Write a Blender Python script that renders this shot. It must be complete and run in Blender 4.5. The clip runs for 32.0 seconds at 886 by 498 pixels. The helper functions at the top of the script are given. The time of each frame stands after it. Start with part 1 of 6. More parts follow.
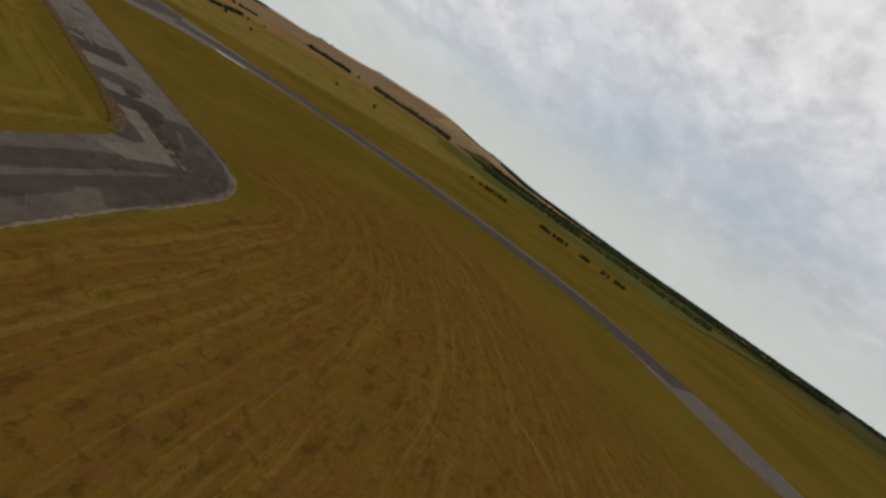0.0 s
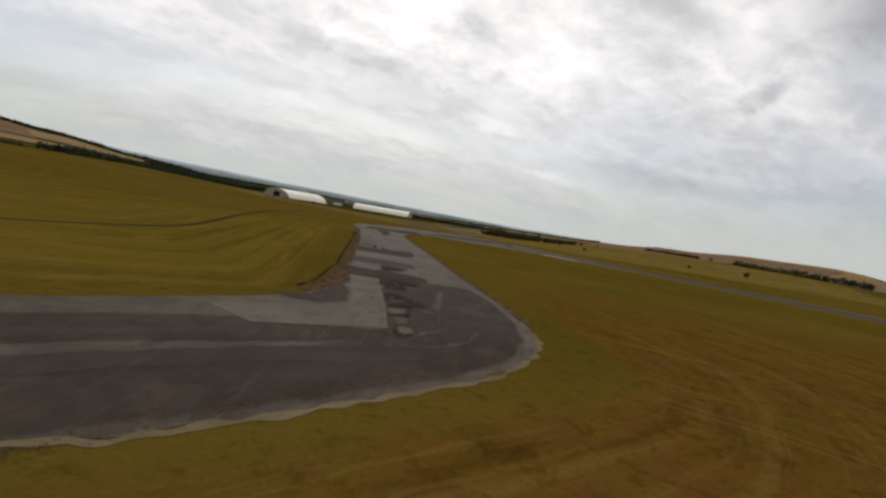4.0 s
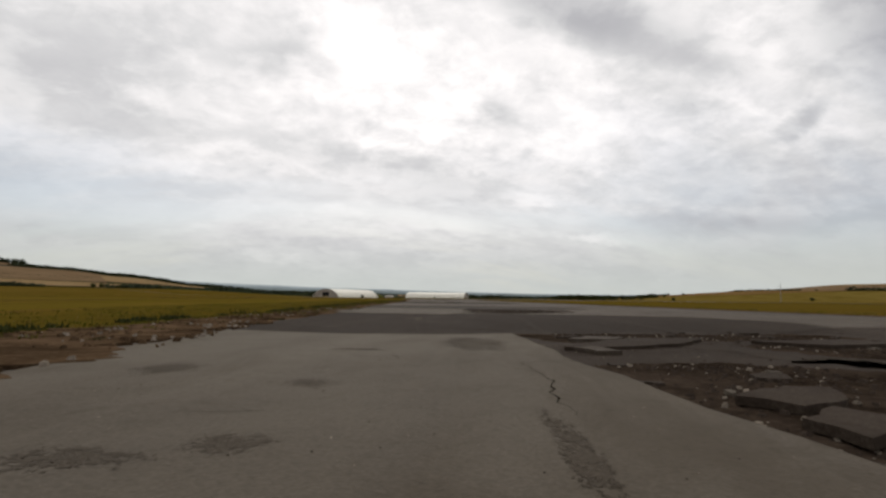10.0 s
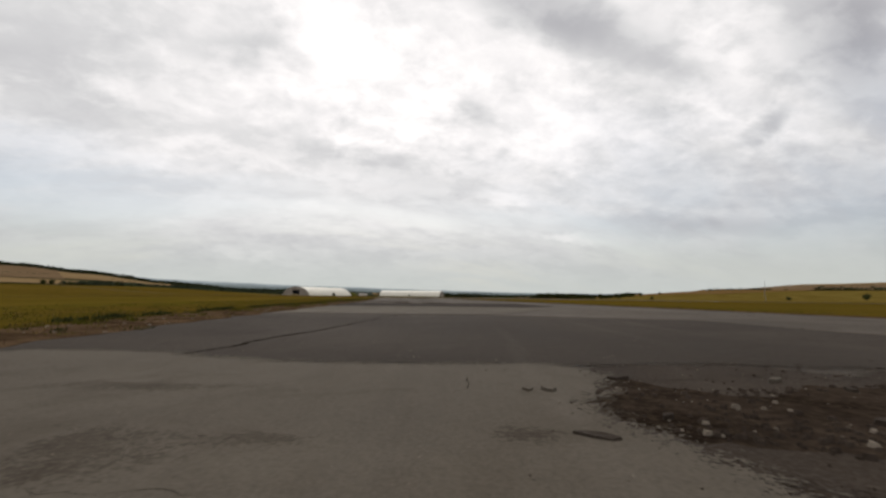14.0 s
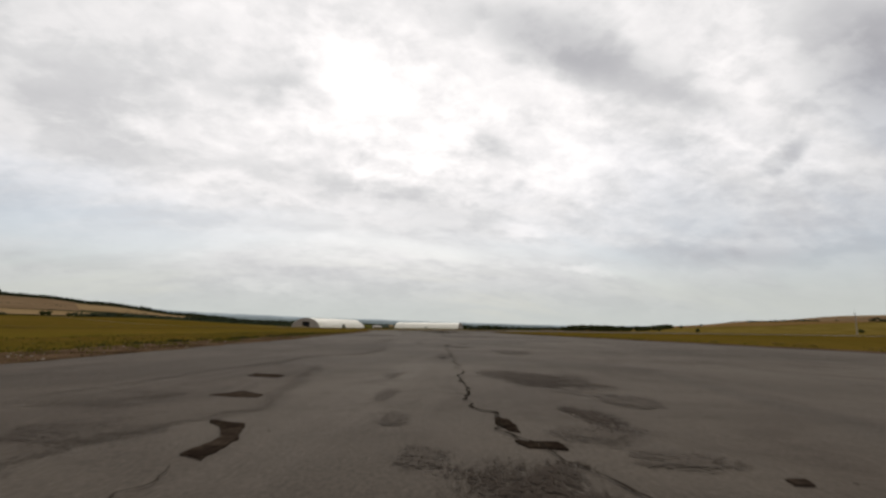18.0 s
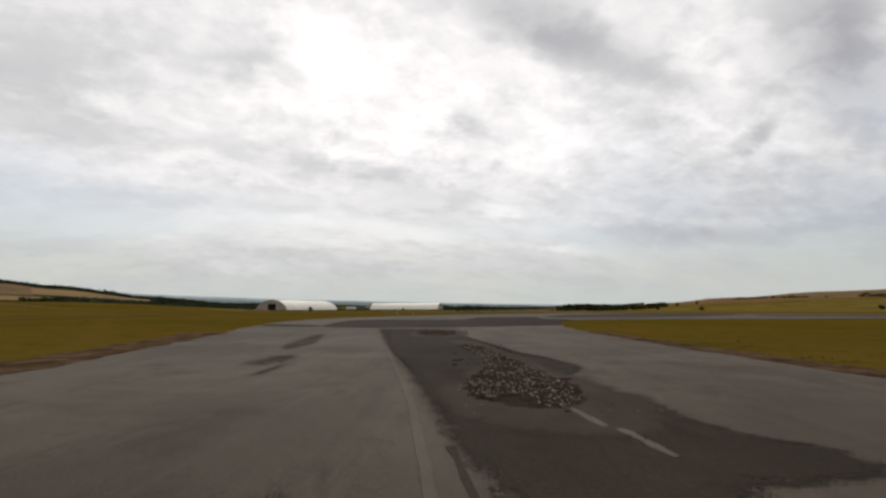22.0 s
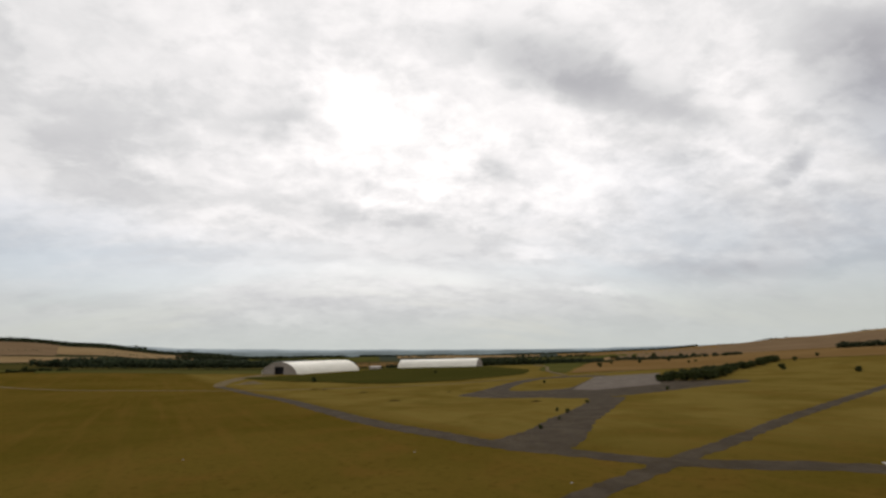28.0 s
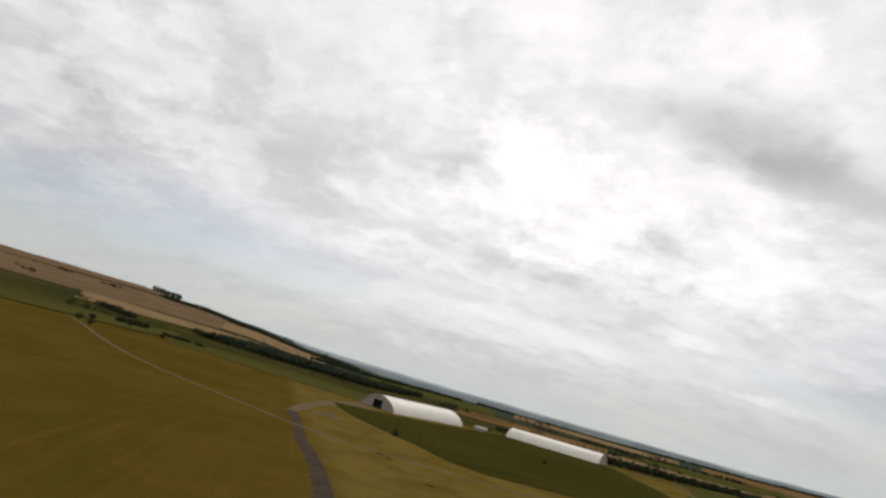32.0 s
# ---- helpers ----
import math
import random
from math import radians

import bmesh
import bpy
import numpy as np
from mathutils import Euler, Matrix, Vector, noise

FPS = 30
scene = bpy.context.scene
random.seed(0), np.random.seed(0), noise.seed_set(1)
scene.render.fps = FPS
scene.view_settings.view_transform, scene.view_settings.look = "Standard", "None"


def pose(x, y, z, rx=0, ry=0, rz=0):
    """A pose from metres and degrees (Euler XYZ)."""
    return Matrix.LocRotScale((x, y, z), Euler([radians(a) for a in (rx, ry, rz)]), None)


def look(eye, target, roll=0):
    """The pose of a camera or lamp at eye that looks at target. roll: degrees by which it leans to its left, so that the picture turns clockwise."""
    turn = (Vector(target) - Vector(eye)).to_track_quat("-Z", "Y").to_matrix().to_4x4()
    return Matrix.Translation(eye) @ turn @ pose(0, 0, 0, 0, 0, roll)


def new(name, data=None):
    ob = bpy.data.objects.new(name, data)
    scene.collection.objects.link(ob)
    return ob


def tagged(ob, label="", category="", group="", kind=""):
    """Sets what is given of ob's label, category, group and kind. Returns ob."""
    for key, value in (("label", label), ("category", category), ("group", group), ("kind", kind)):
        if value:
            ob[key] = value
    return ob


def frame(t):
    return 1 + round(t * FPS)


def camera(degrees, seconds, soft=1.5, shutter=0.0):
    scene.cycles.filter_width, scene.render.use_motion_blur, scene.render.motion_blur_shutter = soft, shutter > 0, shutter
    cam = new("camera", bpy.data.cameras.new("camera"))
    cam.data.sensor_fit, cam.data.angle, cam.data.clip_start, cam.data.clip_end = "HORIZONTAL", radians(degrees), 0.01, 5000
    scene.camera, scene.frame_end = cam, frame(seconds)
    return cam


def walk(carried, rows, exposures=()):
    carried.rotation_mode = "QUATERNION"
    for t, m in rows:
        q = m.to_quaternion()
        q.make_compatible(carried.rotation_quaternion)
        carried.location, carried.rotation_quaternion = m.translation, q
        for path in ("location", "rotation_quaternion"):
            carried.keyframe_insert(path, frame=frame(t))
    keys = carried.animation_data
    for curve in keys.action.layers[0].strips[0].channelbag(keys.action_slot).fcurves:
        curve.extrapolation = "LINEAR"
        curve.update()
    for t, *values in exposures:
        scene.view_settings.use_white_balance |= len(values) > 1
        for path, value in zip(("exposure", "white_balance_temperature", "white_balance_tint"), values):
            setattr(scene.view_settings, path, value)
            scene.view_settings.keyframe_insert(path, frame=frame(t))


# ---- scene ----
cam = camera(85.04, 32.0, soft=2.6, shutter=0.05)


def aim(t, x, y, z, yaw, pitch, roll):
    """A row of the path: place, heading (to the left of +y), pitch and bank in degrees."""
    m = Matrix.Rotation(radians(yaw), 4, 'Z') @ Matrix.Rotation(radians(90 + pitch), 4, 'X') @ Matrix.Rotation(radians(roll), 4, 'Z')
    return t, Matrix.Translation((x, y, z)) @ m


EXPOSURES = [(0, 0.0), (32, 0.0)]
PATH = [
    (0, -39.47, -89.62, 35.510, -52.29, -12.04, 33.96),
    (0.5, -29.98, -82.62, 30.743, -41.21, -12.89, 32.82),
    (1, -21.63, -76.12, 26.908, -31.01, -12.54, 29.52),
    (1.5, -14.96, -69.49, 23.341, -25.94, -12.77, 22.48),
    (2, -9.98, -62.44, 20.087, -22.72, -10.60, 18.86),
    (2.5, -6.28, -54.99, 17.064, -19.33, -10.62, 17.20),
    (3, -3.59, -47.27, 14.369, -14.40, -8.74, 14.55),
    (3.5, -1.64, -39.30, 11.771, -9.12, -5.48, 11.77),
    (5.5, 0.61, -7.36, 4.172, 2.29, 0.28, 5.59),
    (6, 0.02, -0.46, 3.015, 2.85, 3.22, 3.15),
    (6.5, -0.77, 5.85, 2.127, 3.39, 4.55, -0.78),
    (7, -1.55, 11.49, 1.531, 2.16, 9.90, -4.46),
    (7.5, -2.18, 16.15, 1.112, -1.12, 11.60, -5.65),
    (8, -2.60, 19.86, 0.810, -7.56, 17.44, -4.68),
    (8.5, -2.91, 22.54, 0.530, 0.03, 5.19, -1.32),
    (9, -3.13, 24.46, 0.521, 2.00, 5.80, 0.89),
    (9.5, -3.28, 25.94, 0.524, 2.56, 5.62, 0.38),
    (10, -3.39, 27.23, 0.518, 2.14, 5.80, 0.53),
    (10.5, -3.49, 28.49, 0.512, 1.63, 5.35, 0.11),
    (11, -3.59, 29.89, 0.518, 1.23, 5.95, 0.65),
    (11.5, -3.74, 31.77, 0.538, 0.87, 5.87, 0.54),
    (12, -3.93, 34.07, 0.522, 0.75, 5.66, 0.73),
    (12.5, -4.14, 36.62, 0.524, 0.34, 6.04, 0.72),
    (13, -4.29, 39.46, 0.528, 0.09, 6.20, 0.37),
    (13.5, -4.31, 42.56, 0.529, -0.18, 5.55, 0.39),
    (14, -4.11, 45.89, 0.523, -0.79, 5.64, 0.67),
    (14.5, -3.80, 49.80, 0.523, -1.13, 5.70, 0.34),
    (16.5, -4.75, 71.59, 0.519, 1.99, 6.30, -0.28),
    (17, -5.31, 77.78, 0.519, 2.76, 6.47, -0.47),
    (17.5, -5.71, 84.00, 0.521, 0.40, 6.09, 0.01),
    (18, -5.83, 90.25, 0.505, 1.30, 9.37, 0.69),
    (18.5, -6.10, 96.13, 0.519, 3.37, 6.96, -0.38),
    (19, -6.52, 101.91, 0.530, 2.37, 7.79, -0.88),
    (19.5, -6.86, 107.85, 0.517, 2.27, 7.67, -0.44),
    (20, -6.99, 114.83, 0.520, 0.42, 11.09, 0.19),
    (20.5, -7.20, 122.31, 0.692, 2.29, 9.45, 1.43),
    (21, -7.54, 130.04, 0.819, -6.25, 13.91, -0.62),
    (21.5, -7.92, 137.12, 0.949, -2.86, 9.12, -0.53),
    (22, -8.30, 143.54, 1.308, -1.41, 7.09, -0.04),
    (22.5, -8.72, 150.42, 1.942, -1.59, 9.10, 0.88),
    (23, -9.33, 158.58, 2.683, 0.12, 11.59, -0.92),
    (23.5, -10.30, 166.80, 3.804, -0.49, 12.83, -2.38),
    (24, -11.33, 174.98, 5.336, 2.68, 12.31, -2.40),
    (24.5, -12.10, 183.79, 6.804, 0.80, 11.91, -2.87),
    (26.5, -11.49, 221.52, 11.467, 1.48, 12.27, -0.89),
    (27, -11.54, 229.97, 13.077, 3.64, 11.14, -1.11),
    (27.5, -11.81, 238.25, 14.672, 4.17, 11.62, -1.03),
    (28, -12.26, 246.58, 16.067, 2.27, 12.39, -1.47),
    (28.5, -12.86, 255.56, 17.467, 0.40, 13.44, -0.07),
    (29, -13.18, 264.68, 18.589, 0.54, 14.51, 0.83),
    (29.5, -13.10, 272.94, 19.883, 1.49, 16.68, 0.04),
    (30, -12.61, 280.05, 21.599, 3.46, 16.71, 1.32),
    (30.5, -11.80, 286.03, 23.893, 7.56, 16.20, 4.27),
    (31, -11.29, 292.21, 26.461, 11.56, 16.28, 7.29),
    (31.5, -11.73, 299.49, 28.462, 16.41, 16.30, 11.79),
    (32, -12.83, 306.99, 29.859, 20.60, 16.10, 14.97),
]
walk(cam, [aim(*row) for row in PATH], EXPOSURES)

# ---------------------------------------------------------------- sky and light
SUN_EL, SUN_AZ = radians(38), radians(-8)      # azimuth from +y towards +x


def N(nt, kind, **kw):
    n = nt.nodes.new(kind)
    for key, v in kw.items():
        if key == "op":
            n.operation = v
        elif key == "blend":
            n.blend_type = v
        else:
            n.inputs[key].default_value = v
    return n


class Net:
    """Small helper to write node trees as expressions."""

    def __init__(self, tree):
        self.t = tree

    def put(self, socket, v):
        if isinstance(v, bpy.types.NodeSocket):
            self.t.links.new(v, socket)
        else:
            socket.default_value = v

    def m(self, op, a, b=0.0, c=0.0, clamp=False):
        n = self.t.nodes.new("ShaderNodeMath")
        n.operation, n.use_clamp = op, clamp
        for i, v in enumerate((a, b, c)):
            self.put(n.inputs[i], v)
        return n.outputs[0]

    def v(self, op, a, b=(0, 0, 0), scale=None):
        n = self.t.nodes.new("ShaderNodeVectorMath")
        n.operation = op
        self.put(n.inputs[0], a)
        self.put(n.inputs[1], b)
        if scale is not None:
            self.put(n.inputs["Scale"], scale)
        return n.outputs["Value"] if op in ("DOT_PRODUCT", "LENGTH", "DISTANCE") else n.outputs[0]

    def xyz(self, a):
        n = self.t.nodes.new("ShaderNodeSeparateXYZ")
        self.put(n.inputs[0], a)
        return n.outputs

    def vec(self, x, y, z=0.0):
        n = self.t.nodes.new("ShaderNodeCombineXYZ")
        for i, v in enumerate((x, y, z)):
            self.put(n.inputs[i], v)
        return n.outputs[0]

    def noise(self, vec, scale, detail=4.0, rough=0.55, distortion=0.0, color=False):
        n = self.t.nodes.new("ShaderNodeTexNoise")
        self.put(n.inputs["Vector"], vec)
        for key, v in (("Scale", scale), ("Detail", detail), ("Roughness", rough), ("Distortion", distortion)):
            n.inputs[key].default_value = v
        return n.outputs["Color" if color else "Fac"]

    def vor(self, vec, scale, feature="F1", out="Distance"):
        n = self.t.nodes.new("ShaderNodeTexVoronoi")
        n.feature = feature
        self.put(n.inputs["Vector"], vec)
        n.inputs["Scale"].default_value = scale
        return n.outputs[out]

    def step(self, a, lo, hi, to_lo=0.0, to_hi=1.0):
        n = self.t.nodes.new("ShaderNodeMapRange")
        n.interpolation_type = "SMOOTHSTEP"
        for i, v in enumerate((a, lo, hi, to_lo, to_hi)):
            self.put(n.inputs[i], v)
        return n.outputs[0]

    def mix(self, fac, a, b, blend="MIX"):
        n = self.t.nodes.new("ShaderNodeMix")
        n.data_type, n.blend_type = "RGBA", blend
        self.put(n.inputs[0], fac)
        for s, v in ((n.inputs[6], a), (n.inputs[7], b)):
            self.put(s, v if isinstance(v, bpy.types.NodeSocket) else (*v, 1) if len(v) == 3 else v)
        return n.outputs[2]

    def ramp(self, fac, stops):
        n = self.t.nodes.new("ShaderNodeValToRGB")
        self.put(n.inputs[0], fac)
        el = n.color_ramp.elements
        for i, (p, c) in enumerate(stops):
            e = el[i] if i < 2 else el.new(p)
            e.position, e.color = p, (*c, 1)
        return n.outputs[0]


def build_sky():
    world = bpy.data.worlds.new("overcast_sky")
    scene.world = world
    world.use_nodes = True
    t = world.node_tree
    t.nodes.clear()
    n = Net(t)
    sky = t.nodes.new("ShaderNodeTexSky")
    sky.sky_type, sky.sun_disc = "NISHITA", False
    sky.sun_elevation, sky.sun_rotation = SUN_EL, SUN_AZ
    sky.air_density, sky.dust_density = 1.0, 2.0
    d = n.v("NORMALIZE", t.nodes.new("ShaderNodeTexCoord").outputs["Generated"])
    x, y, z = n.xyz(d)[:3]
    up = n.m("ADD", n.m("MAXIMUM", z, 0.0), 0.36)
    # the flat cloud layer, seen in perspective; streets of cloud run slightly across the view
    px, py = n.m("DIVIDE", x, up), n.m("DIVIDE", y, up)
    a = radians(-14)
    qx = n.m("ADD", n.m("MULTIPLY", px, math.cos(a)), n.m("MULTIPLY", py, -math.sin(a)))
    qy = n.m("ADD", n.m("MULTIPLY", px, math.sin(a)), n.m("MULTIPLY", py, math.cos(a)))
    p = n.vec(qx, qy, 0.0)
    big = n.noise(n.vec(n.m("MULTIPLY", qx, 1.0), n.m("MULTIPLY", qy, 1.4), 3.7), 1.0, 5.0, 0.55, 0.8)
    mid = n.noise(n.vec(n.m("MULTIPLY", qx, 3.6), n.m("MULTIPLY", qy, 4.2), 9.1), 1.0, 8.0, 0.62, 0.35)
    fine = n.noise(n.vec(n.m("MULTIPLY", qx, 14.0), n.m("MULTIPLY", qy, 15.0), 1.3), 1.0, 9.0, 0.62, 0.3)
    warp = n.v("SCALE", n.v("SUBTRACT", n.noise(n.vec(n.m("MULTIPLY", qx, 2.2), n.m("MULTIPLY", qy, 3.0), 4.4), 1.0, 6.0, 0.6, 0.4, True), (0.5, 0.5, 0.5)), scale=0.11)
    dw = n.v("ADD", d, warp)

    def bank(az, el, half_az, half_el, tilt=0.0):
        """A soft patch of the cloud layer round one direction, 1 in its middle."""
        A, E = radians(az), radians(el)
        c = (math.sin(A) * math.cos(E), math.cos(A) * math.cos(E), math.sin(E))
        r = (math.cos(A), -math.sin(A), 0.0)
        u = (-math.sin(A) * math.sin(E), -math.cos(A) * math.sin(E), math.cos(E))
        T = radians(tilt)
        e1 = [math.cos(T) * r[i] + math.sin(T) * u[i] for i in range(3)]
        e2 = [-math.sin(T) * r[i] + math.cos(T) * u[i] for i in range(3)]
        q1 = n.m("DIVIDE", n.v("DOT_PRODUCT", dw, tuple(e1)), math.sin(radians(half_az)))
        q2 = n.m("DIVIDE", n.v("DOT_PRODUCT", dw, tuple(e2)), math.sin(radians(half_el)))
        rr = n.m("ADD", n.m("MULTIPLY", q1, q1), n.m("MULTIPLY", q2, q2))
        rr = n.m("ADD", rr, n.m("MULTIPLY", n.m("SUBTRACT", mid, 0.5), 2.4))
        rr = n.m("ADD", rr, n.m("MULTIPLY", n.m("SUBTRACT", fine, 0.5), 1.6))
        ahead = n.step(n.v("DOT_PRODUCT", d, c), 0.2, 0.5)
        return n.m("MULTIPLY", n.step(rr, 1.7, -0.3), ahead)

    # thickness of the layer: thick is grey, thin lets the sun glow through
    grey = n.m("ADD", n.m("MULTIPLY", n.m("SUBTRACT", big, 0.5), 0.30), n.m("MULTIPLY", n.m("SUBTRACT", mid, 0.5), 0.46))
    grey = n.m("ADD", grey, n.m("MULTIPLY", n.m("SUBTRACT", fine, 0.5), 0.42))
    puff = n.noise(n.vec(n.m("MULTIPLY", qx, 6.0), n.m("MULTIPLY", qy, 7.5), 5.5), 1.0, 6.0, 0.55, 0.2)
    grey = n.m("ADD", grey, n.m("SUBTRACT", n.m("MULTIPLY", n.step(puff, 0.42, 0.60), 0.15), 0.075))
    grey = n.m("MULTIPLY", grey, n.step(z, 0.05, 0.30, 0.50, 1.0))
    # the layer glows round the hidden sun and dims away from it
    sun_way = (math.sin(SUN_AZ) * math.cos(SUN_EL), math.cos(SUN_AZ) * math.cos(SUN_EL), math.sin(SUN_EL))
    grey = n.m("ADD", grey, n.step(n.v("DOT_PRODUCT", d, sun_way), 0.98, 0.55, 0.27, 0.50))
    for az, el, ha, he, tl, k in CLOUDS:
        grey = n.m("ADD", grey, n.m("MULTIPLY", bank(az, el, ha, he, tl), k))
    low = n.step(z, 0.34, 0.02)
    grey = n.m("ADD", grey, n.m("MULTIPLY", low, 0.26))
    col = n.ramp(grey, [(0.0, (1.13, 1.09, 1.075)), (0.22, (0.95, 0.922, 0.92)), (0.48, (0.725, 0.718, 0.722)), (0.75, (0.50, 0.497, 0.518)), (1.0, (0.33, 0.325, 0.355))])
    # thin places show the blue behind the layer
    blue = n.m("MULTIPLY", n.step(n.noise(n.vec(n.m("MULTIPLY", qx, 0.3), n.m("MULTIPLY", qy, 0.9), 21.0), 1.0, 6.0, 0.6, 0.5), 0.44, 0.64), 0.75)
    blue = n.m("MULTIPLY", blue, n.step(z, 0.45, 0.12))
    col = n.mix(blue, col, n.mix(0.35, n.v("SCALE", sky.outputs[0], scale=0.085), (0.66, 0.72, 0.78)))
    # the pale band of haze over the horizon
    col = n.mix(n.step(z, 0.15, 0.0, 0.0, 0.85), col, (0.575, 0.605, 0.575))
    bg = t.nodes.new("ShaderNodeBackground")
    n.put(bg.inputs[0], col)
    bg.inputs[1].default_value = SKY_STRENGTH
    out = t.nodes.new("ShaderNodeOutputWorld")
    t.links.new(bg.outputs[0], out.inputs[0])


SKY_STRENGTH = 1.0
# azimuth, elevation, half widths, tilt (degrees), and how much darker (or lighter) the layer is there
CLOUDS = [
    (17.2, 29.7, 15.2, 3.0, -29, 0.30), (11.6, 33.6, 9.8, 4.0, -26, 0.18), (41.0, 24.4, 6.3, 3.4, -63, 0.24), (43.6, 21.5, 6.8, 2.8, -93, 0.20), (35.3, 17.2, 3.0, 0.9, 29, 0.26), (5.3, 21.4, 2.8, 1.2, -36, 0.24),
    (-22.0, 26.2, 6.0, 1.8, 2, 0.20), (-10.9, 15.7, 14.2, 1.7, -10, 0.22), (-24.4, 10.7, 12.7, 1.0, 1, 0.16), (-2.4, 10.7, 13.9, 2.0, -11, 0.14), (26.6, 8.1, 12.0, 1.3, -2, 0.18), (27.7, 15.1, 5.1, 2.0, 8, 0.14),
    (-38.0, 19.5, 9.8, 4.7, -3, 0.15), (-42.0, 30.0, 12.0, 10.0, 0, 0.09), (-34.6, 5.6, 10.8, 0.7, -4, 0.12), (26.5, 19.8, 3.4, 0.8, -22, 0.12), (-6.7, 32.2, 4.4, 1.8, -2, 0.10), (-8.2, 24.6, 12.3, 6.6, -39, -0.24), (18.6, 19.7, 15.0, 4.6, -13, -0.14),
    (31.3, 24.2, 5.0, 2.7, -52, -0.10), (16.1, 6.8, 3.9, 0.6, -5, -0.22), (-34.5, 20.4, 2.0, 1.2, -13, -0.10), (-24.9, 4.7, 8.4, 0.6, -7, -0.10), (8.8, 11.8, 5.6, 0.8, -7, -0.14),
]
build_sky()
sun = new("sun", bpy.data.lights.new("sun", "SUN"))
sun.data.energy, sun.data.angle, sun.data.color = 0.9, radians(14), (1.0, 0.96, 0.9)
sun.matrix_world = look((math.sin(SUN_AZ) * math.cos(SUN_EL) * 100, math.cos(SUN_AZ) * math.cos(SUN_EL) * 100, math.sin(SUN_EL) * 100), (0, 0, 0))

# ---------------------------------------------------------------- materials
def material(name, rough=0.9, metal=0.0, spec=0.3):
    m = bpy.data.materials.new(name)
    m.use_nodes = True
    b = m.node_tree.nodes["Principled BSDF"]
    b.inputs["Roughness"].default_value, b.inputs["Metallic"].default_value = rough, metal
    b.inputs["Specular IOR Level"].default_value = spec
    return m, Net(m.node_tree), b


def place(n):
    return n.t.nodes.new("ShaderNodeNewGeometry").outputs["Position"]


def bump(n, b, height, strength, distance):
    k = n.t.nodes.new("ShaderNodeBump")
    k.inputs["Strength"].default_value, k.inputs["Distance"].default_value = strength, distance
    n.put(k.inputs["Height"], height)
    n.t.links.new(k.outputs[0], b.inputs["Normal"])


def along(n, p, angle, sx, sy, off=0.0):
    """Coordinates turned by an angle in the plane and scaled, for streaks."""
    x, y, z = n.xyz(p)[:3]
    c, s = math.cos(angle), math.sin(angle)
    u = n.m("ADD", n.m("MULTIPLY", x, c * sx), n.m("MULTIPLY", y, s * sx))
    v = n.m("ADD", n.m("MULTIPLY", x, -s * sy), n.m("MULTIPLY", y, c * sy))
    return n.vec(u, v, off)


def grass_material():
    m, n, b = material("mown_grass", 1.0, spec=0.0)
    p = place(n)
    x, y, z = n.xyz(p)[:3]
    big = n.noise(p, 0.012, 5, 0.6, 0.3)
    mid = n.noise(p, 0.09, 6, 0.65)
    fine = n.noise(p, 3.2, 6, 0.75)
    tuft = n.noise(p, 0.7, 5, 0.7)
    col = n.mix(n.step(big, 0.36, 0.66), (0.0830, 0.0595, 0.0085), (0.1110, 0.0750, 0.0135))
    col = n.mix(n.m("MULTIPLY", n.step(mid, 0.46, 0.72), 0.6), col, (0.1300, 0.0700, 0.0150))
    col = n.mix(n.m("MULTIPLY", n.step(tuft, 0.50, 0.70), 0.55), col, (0.0400, 0.0290, 0.0035))
    # distance from the outer edges of the taxiway and its side arm: the mower followed them
    u = n.m("SUBTRACT", n.m("MULTIPLY", n.m("SUBTRACT", x, 4.6), 0.533), n.m("MULTIPLY", n.m("ADD", y, 3.9), 0.846))
    v = n.m("ADD", n.m("SUBTRACT", x, 14.0), n.m("MULTIPLY", n.m("SUBTRACT", y, 12.0), 0.054))
    up, vp = n.m("MAXIMUM", u, 0.0), n.m("MULTIPLY", n.m("MAXIMUM", v, 0.0), 0.85)
    dist = n.m("SQRT", n.m("ADD", n.m("MULTIPLY", up, up), n.m("MULTIPLY", vp, vp)))
    dist = n.m("ADD", dist, n.m("MULTIPLY", n.m("SUBTRACT", n.noise(p, 0.06, 3), 0.5), 3.0))
    lanes = n.noise(n.vec(n.m("MULTIPLY", dist, 0.62), n.m("MULTIPLY", x, 0.015), n.m("MULTIPLY", y, 0.015)), 1.0, 5, 0.6)
    thin = n.noise(n.vec(n.m("MULTIPLY", dist, 1.9), n.m("MULTIPLY", x, 0.03), n.m("MULTIPLY", y, 0.03)), 1.0, 3, 0.5)
    blot = n.noise(n.vec(n.m("MULTIPLY", dist, 0.45), n.m("MULTIPLY", x, 0.13), n.m("MULTIPLY", y, 0.13)), 1.0, 6, 0.65)
    outer = n.step(dist, 2.5, 7.0)
    far = n.m("MULTIPLY", n.step(y, 75.0, 5.0), n.step(dist, 165.0, 70.0))
    dry = n.m("MULTIPLY", outer, far)
    col = n.mix(n.m("MULTIPLY", dry, n.step(mid, 0.30, 0.6, 0.42, 0.85)), col, (0.1100, 0.0520, 0.0108))
    col = n.mix(n.m("MULTIPLY", n.m("MULTIPLY", dry, n.step(blot, 0.50, 0.68)), 0.60), col, (0.0420, 0.0240, 0.0040))
    col = n.mix(n.m("MULTIPLY", n.m("MULTIPLY", dry, n.step(blot, 0.47, 0.36)), 0.5), col, (0.1150, 0.0720, 0.0100))
    col = n.mix(n.m("MULTIPLY", n.m("MULTIPLY", dry, n.step(lanes, 0.50, 0.66)), 0.60), col, (0.1460, 0.0900, 0.0200))
